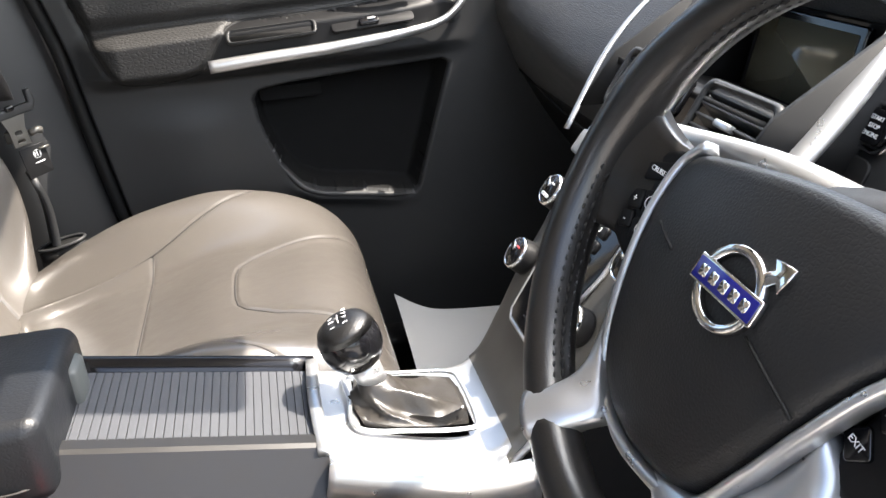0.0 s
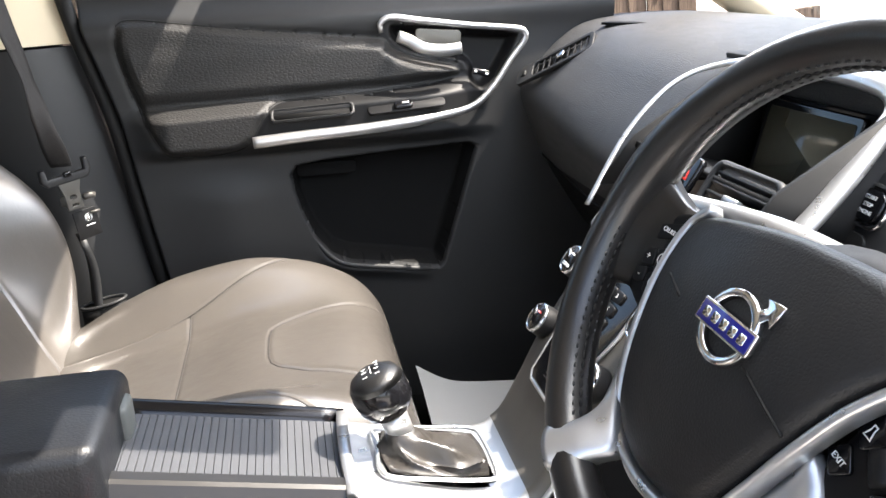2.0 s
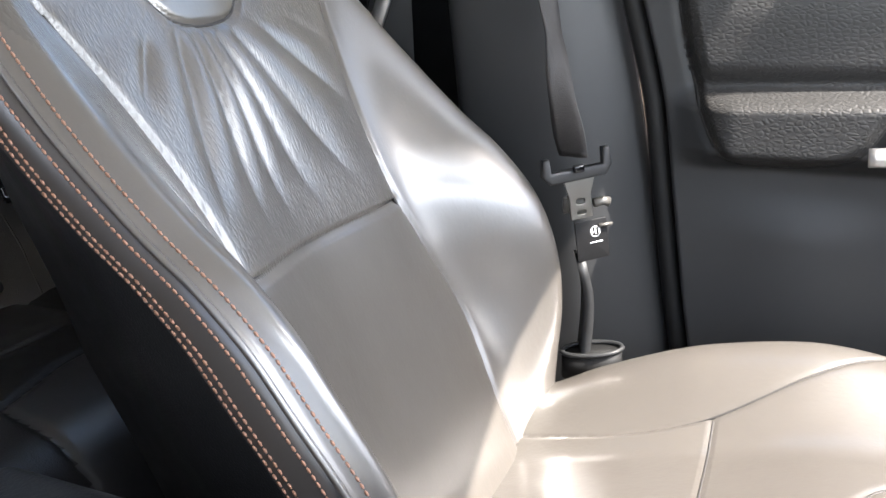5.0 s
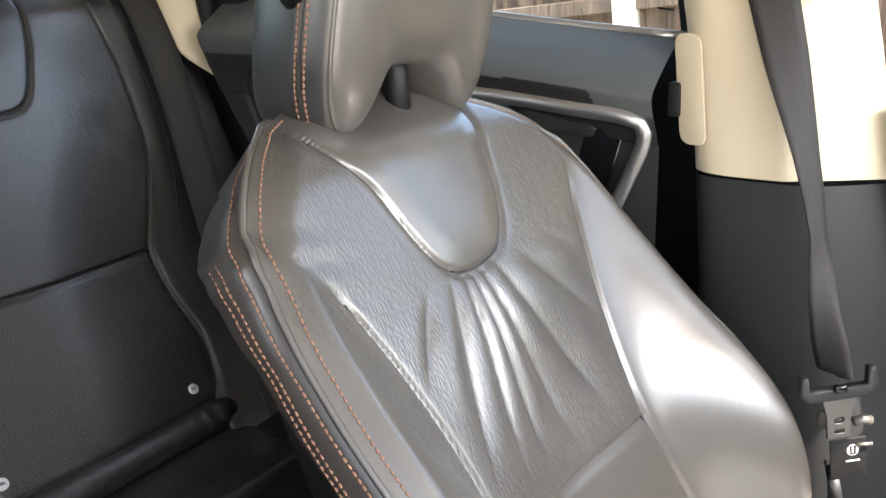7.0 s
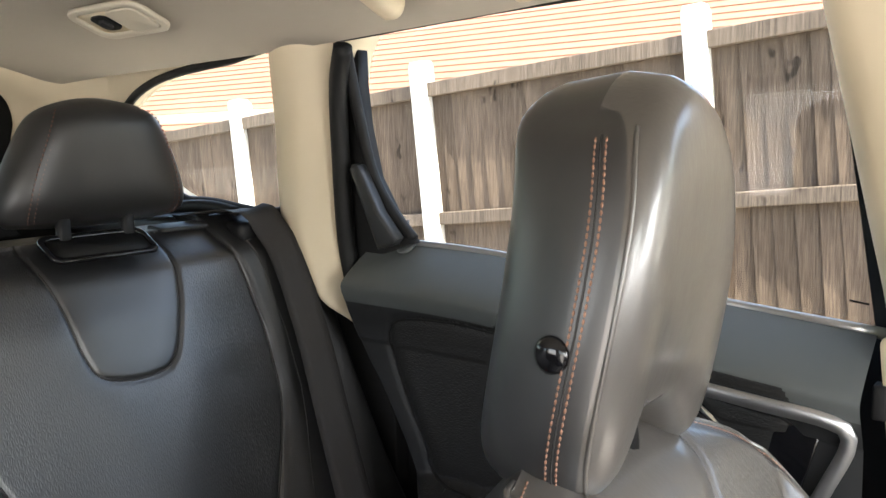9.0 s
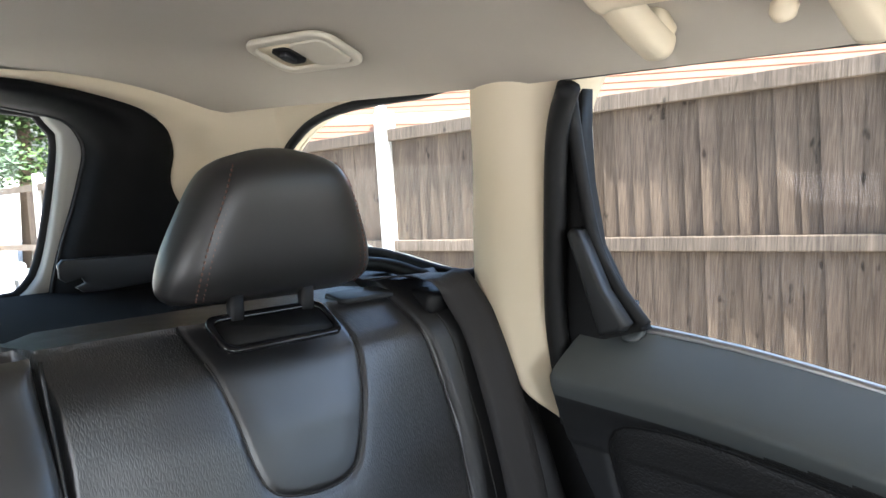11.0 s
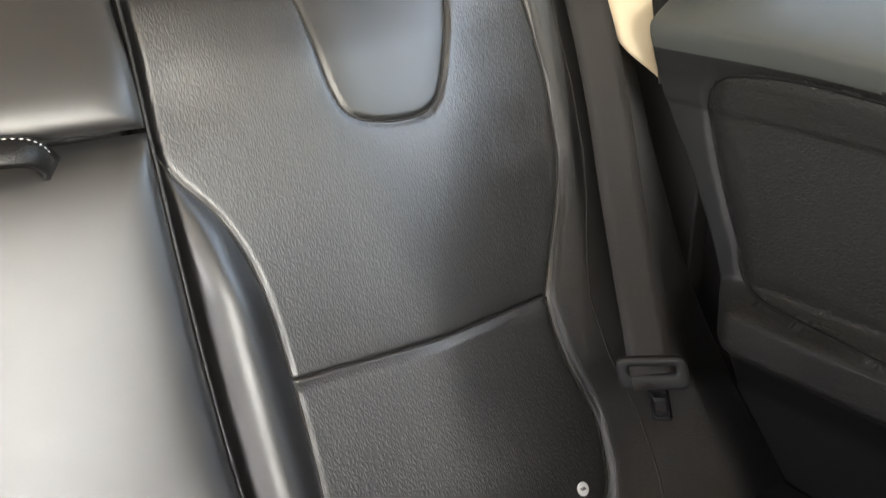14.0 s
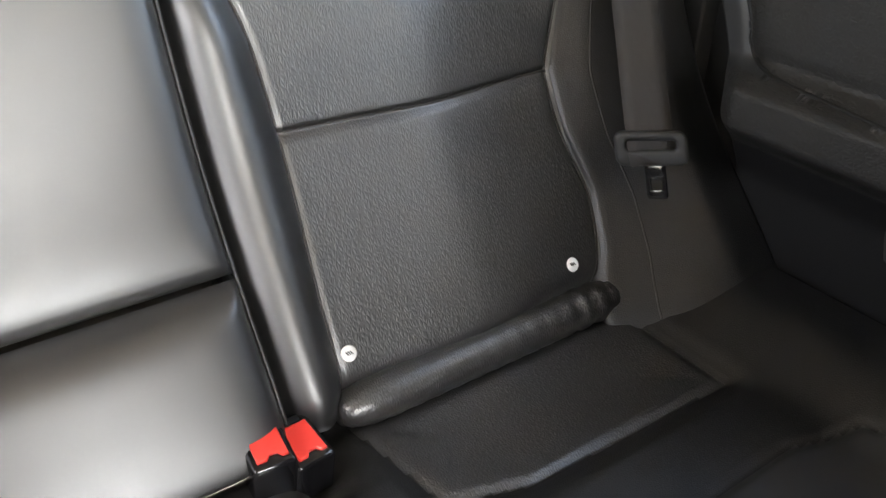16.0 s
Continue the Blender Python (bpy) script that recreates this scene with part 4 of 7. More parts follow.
part("handle_plate", slab(rrect(.075, .024, .006), .004, .0015, axes((.53, .712, 1.106), (.995, 0, -.1), (.1, 0, .995), (0, -1, 0))), STACK_METAL, door1)
part("lock_switch", slab(rrect(.034, .011, .005), .006, .002, axes((.596, .702, 1.046), (.9, 0, -.25), (.25, 0, .9), (0, -1, 0))), GLOSS_BLACK, door1, "black lock switch")
for k in (-1, 1):
    part("switch_mark", slab(rrect(.005, .004, .001), .0004, 0, axes((.596 + .009 * k, .6958, 1.046 - .0025 * k), (.9, 0, -.25), (.25, 0, .9), (0, -1, 0))), WHITE_PRINT, door1)
part("cup_recess", slab(rrect(.132, .026, .008), .005, .002, axes((.318, .677, 1.003), (1, 0, .03), (0, .75, .66), (0, -.66, .75)), holes=[rrect(.122, .019, .005)]), PLASTIC, door1, "black tray rim")
# Flat plate, painted black as the shaded hollow of the tray.
part("tray_floor", slab(rrect(.121, .019, .005), .002, 0, axes((.318, .6785, 1.0015), (1, 0, .03), (0, .75, .66), (0, -.66, .75))), RECESS_SHADE, door1)
part("switch_panel", slab(rrect(.125, .018, .006), .004, .0015, axes((.468, .678, 1.002), (1, 0, .05), (0, .75, .66), (0, -.66, .75))), PLASTIC_DARK, door1)
part("window_switch", slab(rrect(.030, .013, .004), .006, .0025, axes((.462, .675, 1.005), (1, 0, .05), (0, .75, .66), (0, -.66, .75))), GLOSS_BLACK, door1, "glossy black window switch")
part("window_switch_lip", slab(rrect(.012, .004, .001), .002, .0005, axes((.465, .671, 1.010), (1, 0, .05), (0, .75, .66), (0, -.66, .75))), SILVER, door1)
part("insert_edge", sweep([(x, float(door_front(np.array([x]), np.array([z]))[0]) + .0019, z) for x, z in INSERT], circle(.0026, 6), up=(0, 1, 0), closed=True), RUBBER, door1)
lip = cr([(.296, .800), (.304, .782), (.328, .752), (.36, .7355), (.44, .7225), (.515, .7075)], 40)
part("pocket_lip", sweep([(x, float(door_front(np.array([x - .004]), np.array([z - .008]))[0]) + .003, z) for x, z in lip], circle(.0055, 10, .005), up=(0, 1, 0), scale=np.interp(np.linspace(0, 1, 40), (0, .2, .85, 1), (.15, 1, 1, .15))), PLASTIC, door1, "charcoal pocket lip")
part("pocket_divider", slab(rrect(.10, .022, .006), .003, .001, axes((.335, .765, .896), (1, 0, 0), (0, 0, 1), (0, -1, 0))), RECESS_SHADE, door1)
part("door_seal", sweep([(float(xr_front(z)) - .011, .737, z) for z in np.linspace(.46, 1.2, 24)], circle(.012, 8), up=(0, 1, 0)), RUBBER, door1, "black rubber door seal")

# rear passenger door
R_INS = cr([(-.890, 1.172), (-.894, 1.196), (-.884, 1.217), (-.858, 1.229), (-.79, 1.236), (-.70, 1.236), (-.50, 1.228), (-.36, 1.218), (-.33, 1.195), (-.34, 1.02), (-.36, .985), (-.50, .985), (-.70, .990), (-.815, 1.000), (-.835, 1.04), (-.872, 1.12)], 90, True)


def door_rear(x, z):
    y = soft(z, (.40, 1.10, 1.19, 1.235, 1.262, 1.276, 1.300, 1.330), (.694, .694, .690, .678, .667, .669, .700, .748))
    d = sdist(x, z, R_INS)
    y += .0035 * np.exp(-(d / .006) ** 2) - .004 * ss(0, .03, -d)
    arm = ss(.905, .945, z) * (1 - ss(.978, 1.006, z)) * ss(-.86, -.80, x)
    y -= .046 * arm
    y += .018 * (1 - ss(.86, .93, z))
    return y


def xr_rear(z):
    return soft(z, (.44, .80, .985, 1.10, 1.20, 1.30, 1.34), (-.76, -.815, -.852, -.905, -.962, -.966, -.955))


zz = np.linspace(.455, 1.326, 260)
X = np.stack([xr_rear(z) + (-.262 - xr_rear(z)) * np.linspace(0, 1, 240) for z in zz])
Z = np.repeat(zz[:, None], 240, 1)
X, Z = snap(X, Z, R_INS, .0022)
P = np.stack([X, door_rear(X, Z), Z - soft(X, (-.97, -.74, -.46, -.26), (0, .008, .040, .062)) * ss(1.10, 1.27, Z)], -1)
P[:, 0, 1] += .03
P[:, 1, 1] += .006
C = face_mean(P)
ins = sdist(C[..., 0], C[..., 2], R_INS) < 0
arm = ~ins & (C[..., 2] > .905) & (C[..., 2] < .992) & (C[..., 0] > -.835)
low = ~ins & ~arm & (C[..., 2] < .905)
# Crest is the same charcoal plastic; its paler grey paints in sky light.
crest = ~ins & (face_mean(np.stack([X, X, Z], -1))[..., 2] > 1.246)
door2 = structure("door_2", "charcoal rear passenger door with padded insert and raised window pin", "car door")
sheets(P, [("padded_insert", DOOR_LEATHER, "black grained padded insert", ins), ("armrest", DOOR_LEATHER, "black padded armrest", arm), ("lower_panel", PLASTIC_DARK, "", low), ("door_panel", PLASTIC, "", ~ins & ~arm & ~low & ~crest), ("upper_panel", GREY_AND_LIT_PLASTIC, "charcoal upper door panel, sky light painted in as grey", crest)], door2, flip=True)
part("door_backing", slab([(-.76, .455), (-.85, .98), (-.96, 1.2), (-.96, 1.312), (-.26, 1.24), (-.26, .455)], .05, 0, axes((0, .835, 0), (1, 0, 0), (0, 0, 1), (0, -1, 0))), PLASTIC_DARK, door2)
# Black tube drawn as the shadow line at the insert's edge; covers the ragged cut.
part("insert_shadow_line", sweep([(x, float(door_rear(np.array([x]), np.array([z]))[0]) + .0018, z - float(soft(np.array([x]), (-.97, -.74, -.46, -.26), (0, .008, .040, .062))[0] * ss(1.10, 1.27, np.array([z]))[0])) for x, z in R_INS], circle(.0028, 8), up=(0, 1, 0), closed=True), RUBBER, door2, "black line drawn for the shadow round the insert")
part("window_pin", sweep([(-.890, .734, 1.315), (-.890, .734, 1.362)], circle(.0048, 12), up=(1, 0, 0)), GLOSS_BLACK, door2, "black locking pin")
part("pin_collar", turned([(.004, 0), (.015, 0), (.0145, .003), (.009, .005), (.006, .004)], 24, axes((-.890, .733, 1.322), (1, 0, 0), (0, .82, .57), (0, -.57, .82))), GREY_AND_LIT_PLASTIC, door2)
part("window_strip", sweep([(-.95, .746, 1.329), (-.74, .748, 1.319), (-.46, .748, 1.286), (-.255, .748, 1.266)], [(-.005, -.006), (.005, -.006), (.004, .005), (-.004, .005)], n=20), SILVER, door2, "bright strip along the window")
bz = cr([(-.56, .676, 1.205), (-.47, .673, 1.204), (-.36, .671, 1.194), (-.29, .673, 1.186), (-.272, .677, 1.168), (-.29, .682, 1.12), (-.325, .682, 1.05), (-.37, .672, .995), (-.50, .655, .982)], 50)
part("silver_trim", sweep(bz, [(.007, -.004), (.008, .004), (-.008, .004), (-.007, -.004)], up=(0, -1, 0)), SILVER, door2, "brushed silver trim loop")
part("handle_bowl", slab([(-.50, 1.19), (-.30, 1.172), (-.335, 1.05), (-.42, 1.03), (-.52, 1.08)], .004, .002, axes((0, .694, 0), (1, 0, 0), (0, 0, 1), (0, -1, 0))), GLOSS_BLACK, door2)
part("door_handle", sweep([(-.49, .688, 1.185), (-.455, .676, 1.19), (-.42, .674, 1.17), (-.40, .676, 1.15)], circle(.008, 8, .006), up=(0, -1, 0), n=16), CHROME, door2, "chrome pull handle")
frame_band = [(-.990, 1.57), (-.965, 1.61), (-.962, 1.626), (-.961, 1.56), (-.955, 1.50), (-.938, 1.425), (-.906, 1.372), (-.870, 1.330), (-.958, 1.300), (-.968, 1.21), (-.994, 1.30), (-.992, 1.45)]
part("window_frame", slab(frame_band, .022, .006, axes((0, .742, 0), (1, 0, 0), (0, 0, 1), (0, -1, 0))), RUBBER, door2, "black window frame")
part("frame_rail", sweep([(-.872, .728, 1.335), (-.908, .725, 1.375), (-.940, .721, 1.43), (-.957, .712, 1.52), (-.966, .700, 1.612)], circle(.009, 8), up=(0, 1, 0), n=30), RUBBER, door2)
part("frame_seal", sweep([(-.966, .716, 1.20), (-.985, .708, 1.32), (-.984, .700, 1.46), (-.974, .690, 1.56), (-.945, .672, 1.612)], circle(.014, 10), up=(0, 1, 0), n=40), RUBBER, door2, "black rubber door seal")
part("corner_cover", slab([(-.962, 1.438), (-.956, 1.446), (-.946, 1.444), (-.939, 1.432), (-.908, 1.376), (-.877, 1.340), (-.885, 1.330), (-.912, 1.322)], .020, .005, axes((0, .712, 0), (1, 0, 0), (0, 0, 1), (0, -1, 0))), PLASTIC, door2, "grey plastic corner cover")
part("frame_top", sweep([(-.95, .674, 1.624), (-.6, .676, 1.638), (-.28, .672, 1.636)], circle(.006, 8), up=(0, 1, 0), n=20), RUBBER, door2)


def pane(name, outline, m, label):
    w = structure(name, label, "window")
    g = part("pane", slab(outline, .004, 0, m), GLASS, w, smooth=False)
    g.visible_shadow = False
    return w


side = lambda y: axes((0, y, 0), (1, 0, 0), (0, 0, 1), (0, 1, 0))
pane("window_1", [(-.97, 1.312), (-.27, 1.245), (-.30, 1.63), (-.60, 1.645), (-.98, 1.63)], side(.756), "clear rear door window overlooking a fence")
pane("window_2", [(-.05, 1.18), (.80, 1.14), (.44, 1.56), (-.10, 1.63)], side(.756), "clear front passenger door window")

# B pillar: beige above, charcoal below
pb = structure("pillar_b", "centre pillar trimmed beige above and charcoal below", "pillar")


def pillar(z0, z1, back_x, front_x, ys, n=40, m=28):
    zs = np.linspace(z0, z1, n)
    s = np.linspace(0, 1, m)
    y = soft(s, *zip(*ys))
    F = np.stack([np.stack([back_x(z) + (front_x(z) - back_x(z)) * s, y, np.full(m, z)], 1) for z in zs])
    B = F.copy()
    B[..., 1] = np.maximum(F[..., 1] + .004, .765)
    return np.concatenate([F, B[:, ::-1]], 1)


bx = lambda z: float(soft(z, (.40, .80, 1.12, 1.27, 1.40, 1.64), (-.20, -.215, -.236, -.252, -.280, -.335)))
fx_hi = lambda z: float(soft(z, (1.10, 1.20, 1.40, 1.64), (-.030, -.050, -.095, -.16)))
fx_lo = lambda z: float(soft(z, (.40, .60, .745, 1.01, 1.13), (.098, .066, .036, -.012, -.036)))
PB_Y = [(0, .748), (.06, .712), (.2, .694), (.5, .690), (.62, .700), (.8, .722), (1, .748)]
SLOT = cr([(-.190, 1.434), (-.171, 1.434), (-.164, 1.424), (-.163, 1.376), (-.144, 1.344), (-.124, 1.312), (-.132, 1.302), (-.158, 1.310), (-.180, 1.336), (-.194, 1.370), (-.196, 1.424)], 60, True)
P = pillar(1.128, 1.64, bx, fx_hi, PB_Y, 130, 90)
C = face_mean(P, True)
cut = (np.arange(C.shape[1])[None, :] < 89) & (sdist(C[..., 0], C[..., 2], SLOT) < 0)
sheets(P, [("upper_trim", BEIGE, "beige plastic upper trim", ~cut)], pb, close_u=True)
P = pillar(.40, 1.124, bx, fx_lo, [(0, .752), (.05, .715), (.15, .698), (.55, .694), (.70, .702), (.88, .728), (1, .748)])
sheets(P, [("lower_trim", PLASTIC, "charcoal lower trim", np.ones((39, 56), bool))], pb, close_u=True)
part("pillar_core", slab([(-.30, .40), (-.30, 1.24), (-.268, 1.26), (-.325, 1.62), (-.17, 1.62), (-.08, 1.2), (.04, .70), (.08, .40)], .03, 0, axes((0, .80, 0), (1, 0, 0), (0, 0, 1), (0, -1, 0))), RUBBER, pb)
slot_y = lambda x, z: float(soft(np.array([(x - bx(z)) / (fx_hi(z) - bx(z))]), *zip(*PB_Y))[0])
part("belt_slot", sweep([(x, slot_y(x, z) - .0005, z) for x, z in SLOT], [(-.004, -.0065), (.003, -.0065), (.0055, 0), (.003, .0065), (-.004, .0065)], up=(0, -1, 0), closed=True), BEIGE, pb, "beige belt slot surround")
part("slot_back", slab(rrect(.075, .16, .01), .003, 0, axes((-.168, .722, 1.372), (.98, .12, -.1), (-.12, 0, .99), (.12, -.99, 0))), BEIGE, pb)
part("glass_mark", slab([(-.010, -.0012), (.010, -.0012), (.010, .0012), (-.010, .0012)], .0004, 0, axes((-.283, .7545, 1.2955), (.97, 0, -.12), (.12, 0, .97), (0, -1, 0))), RUBBER, pb)
part("cover_plate", slab(rrect(.034, .118, .012), .0020, .001, axes((-.232, .7005, 1.215), (.94, -.33, 0), (-.10, 0, .99), (-.33, -.94, 0))), BEIGE, pb, "beige cover plate")
part("latch_stub", rbox(-.258, -.243, .700, .722, 1.185, 1.222, .003), RUBBER, pb)

belt1 = thing("seat_belt", "dark brown front seat belt with tongue hanging on the pillar", "seat belt")
path = cr([(-.178, .700, 1.405), (-.160, .686, 1.34), (-.132, .674, 1.25), (-.104, .666, 1.16), (-.086, .660, 1.09), (-.072, .645, 1.02), (-.052, .618, .962)], 70)
tw = np.interp(np.linspace(0, 1, 70), (0, .22, .55, .72, 1), (15, 10, 52, 64, -38))
wd = np.interp(np.linspace(0, 1, 70), (0, .18, .35, .55, .72, .88, 1), (.023, .0235, .021, .015, .012, .014, .0225))
rings = []
for i, p in enumerate(path):
    a = radians(tw[i])
    ac = Vector((math.cos(a), math.sin(a) * .9, .1))
    nr = Vector((math.sin(a), -math.cos(a), 0))
    rings.append([Vector(p) + ac * (u * wd[i]) + nr * b for u, b in ((-1, 0), (-.6, .001), (-.2, -.0006), (.2, .001), (.6, -.0004), (1, 0), (1, -.0015), (0, -.001), (-1, -.0015))])
part("webbing", loft(rings), WEBBING, belt1)
fb = axes((-.048, .617, .952), (.80, .58, .12), (-.10, -.06, .99), (.58, -.80, .02))
part("tongue_frame", slab([(-.036, .014), (-.038, -.004), (-.030, -.013), (.030, -.013), (.038, -.002), (.036, .016), (.029, .016), (.028, -.001), (-.028, -.001), (-.029, .014)], .010, .003, fb @ Matrix.Translation((0, 0, -.004))), PLASTIC, belt1, "charcoal plastic tongue frame")
part("tongue_nub", rbox(-.006, .006, -.004, .004, .003, .010, .002), GLOSS_BLACK, belt1).matrix_local = fb
part("tongue_blade", slab([(-.016, -.012), (-.012, -.030), (-.012, -.055), (.012, -.055), (.012, -.030), (.018, -.012)], .003, .001, fb, holes=[[(x, y - .036) for x, y in rrect(.010, .006, .0025)], [(x, y - .048) for x, y in rrect(.010, .004, .0018)]]), STACK_METAL, belt1, "grey metal blade")
part("belt_label", slab(rrect(.036, .044, .002), .0016, .0006, fb @ Matrix.Translation((.010, -.082, -.002))), PLASTIC_DARK, belt1, "black label with a printed mark")
part("label_ring", slab(circle(.0062, 24), .0004, 0, fb @ Matrix.Translation((.014, -.073, -.0002)), holes=[circle(.0053, 24)]), SATIN, belt1)
for k in range(3):
    part("label_bar", slab(rrect(.002, .007, .0008), .0004, 0, fb @ Matrix.Translation((.010 + .004 * k, -.073, -.0002))), WHITE_PRINT, belt1)
part("label_line", slab(rrect(.014, .0015, .0005), .0004, 0, fb @ Matrix.Translation((.014, -.085, -.0002))), WHITE_PRINT, belt1)
part("anchor_bolt", sweep([(-.032, .630, .912), (-.024, .636, .914), (-.018, .640, .912)], circle(.005, 10), up=(0, 0, 1)), STACK_METAL, belt1, "grey metal anchor bolt")
part("anchor_bracket", rbox(-.064, -.034, .622, .632, .900, .918, .003), STACK_METAL, belt1)
part("anchor_pin", sweep([(-.026, .630, .888), (-.014, .638, .889)], circle(.002, 6), up=(0, 0, 1)), STACK_METAL, belt1)
part("anchor_stalk", sweep([(-.046, .632, .85), (-.040, .645, .80), (-.046, .650, .72), (-.06, .65, .62), (-.07, .64, .52)], [(-.018, -.005), (.018, -.005), (.016, .005), (-.016, .005)], up=(1, .4, 0), n=20), PLASTIC, belt1, "charcoal plastic stalk")

# C pillar and the rear quarter
pc = structure("pillar_c", "smooth beige rear pillar trim", "pillar")
bxc = lambda z: float(soft(z, (1.185, 1.20, 1.27, 1.335, 1.375, 1.50, 1.66), (-.972, -.985, -1.046, -1.104, -1.122, -1.126, -1.128)))
fxc = lambda z: float(soft(z, (1.185, 1.20, 1.30, 1.45, 1.58, 1.66), (-.968, -.970, -.984, -.984, -.975, -.93)))
P = pillar(1.187, 1.655, bxc, fxc, [(0, .728), (.10, .690), (.3, .670), (.55, .664), (.75, .676), (.9, .700), (1, .728)], 50)
P[..., 1] += .055 * (1 - ss(1.187, 1.25, P[..., 2])) - .010 * ss(1.50, 1.66, P[..., 2])
sheets(P, [("pillar_trim", BEIGE, "", np.ones((49, 56), bool))], pc, close_u=True)
QW = cr([(-1.128, 1.372), (-1.124, 1.48), (-1.120, 1.620), (-1.25, 1.616), (-1.40, 1.604), (-1.49, 1.584), (-1.545, 1.556), (-1.575, 1.522), (-1.53, 1.46), (-1.40, 1.388), (-1.316, 1.380)], 70, True)
wl = structure("wall_left", "rear quarter with dark window surround and beige top", "side wall")
part("quarter_surround", slab([(-1.09, 1.345), (-1.09, 1.66), (-1.66, 1.64), (-1.66, 1.345)], .03, 0, side(.716), holes=[QW[:, :2].tolist()]), BEIGE, wl, "beige upper quarter trim")
part("window_seal", sweep([(x, .716, z) for x, z in QW], circle(.008, 8), up=(0, 1, 0), closed=True), RUBBER, wl, "black window seal")
pane("window_3", QW[:, :2].tolist(), side(.738), "clear rear quarter window")
part("cargo_side", slab([(-1.09, .40), (-1.09, 1.352), (-1.70, 1.352), (-1.95, 1.20), (-1.95, .40)], .03, .004, axes((0, .72, 0), (1, 0, 0), (0, 0, 1), (0, -1, 0))), PLASTIC_DARK, wl)
part("quarter_ledge", rbox(-1.60, -1.10, .600, .728, 1.330, 1.362, .010, 3), PLASTIC_DARK, wl, "black ledge below the quarter window")
part("door_shut", rbox(-1.12, -.93, .742, .80, .40, 1.33, .004), RUBBER, wl)
part("door_shut", rbox(-.935, -.78, .770, .80, .40, 1.21, .004), RUBBER, wl)
part("shelf_rail", sweep([(-1.33, .62, 1.375), (-1.22, .63, 1.382), (-1.15, .64, 1.372)], circle(.010, 8), up=(0, 0, 1), n=14), PLASTIC_DARK, wl)

pd = structure("pillar_d", "black rear pillars arched over the tailgate window", "pillar")
ARCH_OUT = [(.700, 1.14), (.690, 1.30), (.655, 1.385), (.612, 1.445), (.598, 1.485), (.606, 1.530), (.598, 1.568), (.576, 1.591), (.534, 1.613), (.439, 1.636), (.351, 1.649), (.27, 1.657), (.13, 1.662), (0, 1.664)]
ARCH_IN = [(.390, 1.14), (.408, 1.285), (.428, 1.365), (.452, 1.433), (.467, 1.482), (.479, 1.535), (.466, 1.570), (.446, 1.587), (.425, 1.594), (.379, 1.603), (.32, 1.612), (.25, 1.618), (.12, 1.623), (0, 1.625)]
PILLAR_BLACK = mat("matt_black_pillar_trim", (.0045, .0045, .0045), .7, spec=.12, grain=.00006, grain_scale=900, vary=.12)
ao, ai = cr(ARCH_OUT, 90), cr(ARCH_IN, 90)
ao, ai = (np.concatenate([q, q[-2::-1] * (-1, 1)]) for q in (ao, ai))
sw = np.linspace(0, 1, 16)
rows = []
for o_, i_ in zip(ao, ai):
    y = i_[0] + (o_[0] - i_[0]) * sw
    z = i_[1] + (o_[1] - i_[1]) * sw
    x = -1.845 + .035 * np.minimum(1, sw / .12) ** .5 + .045 * sw + .022 * np.sin(np.pi * np.clip((sw - .1) / .9, 0, 1))
    rows.append(np.stack([x, y, z], 1))
A_ = np.array(rows)
Bk = A_[:, ::-1].copy()
Bk[..., 0] = -1.90
sheets(np.concatenate([A_, Bk], 1), [("pillar_trim", PILLAR_BLACK, "", np.ones((178, 32), bool))], pd, close_u=True)
# Charcoal tube that paints the highlight along the arch's inner edge.
part("edge_highlight", sweep([(-1.842, y, z) for y, z in ai[4:-4]], circle(.0028, 6), up=(1, 0, 0)), PLASTIC, pd, "highlight on the black trim's edge, put in as paler plastic")
beige_rows = []
for z in np.linspace(1.30, 1.66, 30):
    up = ao[:90]
    k = int(np.argmin(np.abs(up[:62, 1] - z)))
    y2 = float(up[k, 0]) if z < 1.60 else float(np.interp(z, up[:, 1], up[:, 0]))
    beige_rows.append(cr([(-1.775, y2 - .004, z), (-1.745, y2 + .03, z), (-1.70, max(.655, y2 + .05), z), (-1.64, .700, z), (-1.60, .7195, z), (-1.58, .740, z)], 20))
B = np.array(beige_rows)
sheets(B, [("quarter_trim", BEIGE, "beige trim ahead of the rear pillar", face_mean(B)[..., 2] > 1.385), ("quarter_base", PLASTIC_DARK, "", face_mean(B)[..., 2] <= 1.385)], pd)
liner = np.stack([np.stack([np.full(179, -1.768), ao[:, 0], ao[:, 1] - .003], 1), np.stack([np.full(179, -1.755), ao[:, 0] * 1.02, np.maximum(ao[:, 1] + .01, 1.72)], 1)])
sheets(liner[:, 40:-40], [("header_liner", HEADLINER, "pale lining above the arch", np.ones((1, 98), bool))], pd)
for g in (1, -1):
    part("tray_slot", slab([(g * y, z) for y, z in [(.392, 1.352), (.400, 1.360), (.56, 1.357), (.60, 1.31), (.47, 1.302), (.432, 1.303), (.420, 1.312), (.436, 1.318), (.430, 1.328), (.404, 1.322), (.394, 1.330)]][::g], .012, .004, axes((-1.765, 0, 0), (0, 1, 0), (0, 0, 1), (1, 0, 0))), PLASTIC, pd, "charcoal load cover slot")
tg = structure("wall_rear", "tailgate with grey trim round the rear window", "tailgate")
RW = cr([(.448, 1.54), (.430, 1.585), (.38, 1.606), (0, 1.622), (-.38, 1.606), (-.430, 1.585), (-.448, 1.54), (-.415, 1.36), (-.385, 1.30), (-.34, 1.284), (0, 1.280), (.34, 1.284), (.385, 1.30), (.415, 1.36)], 90, True)
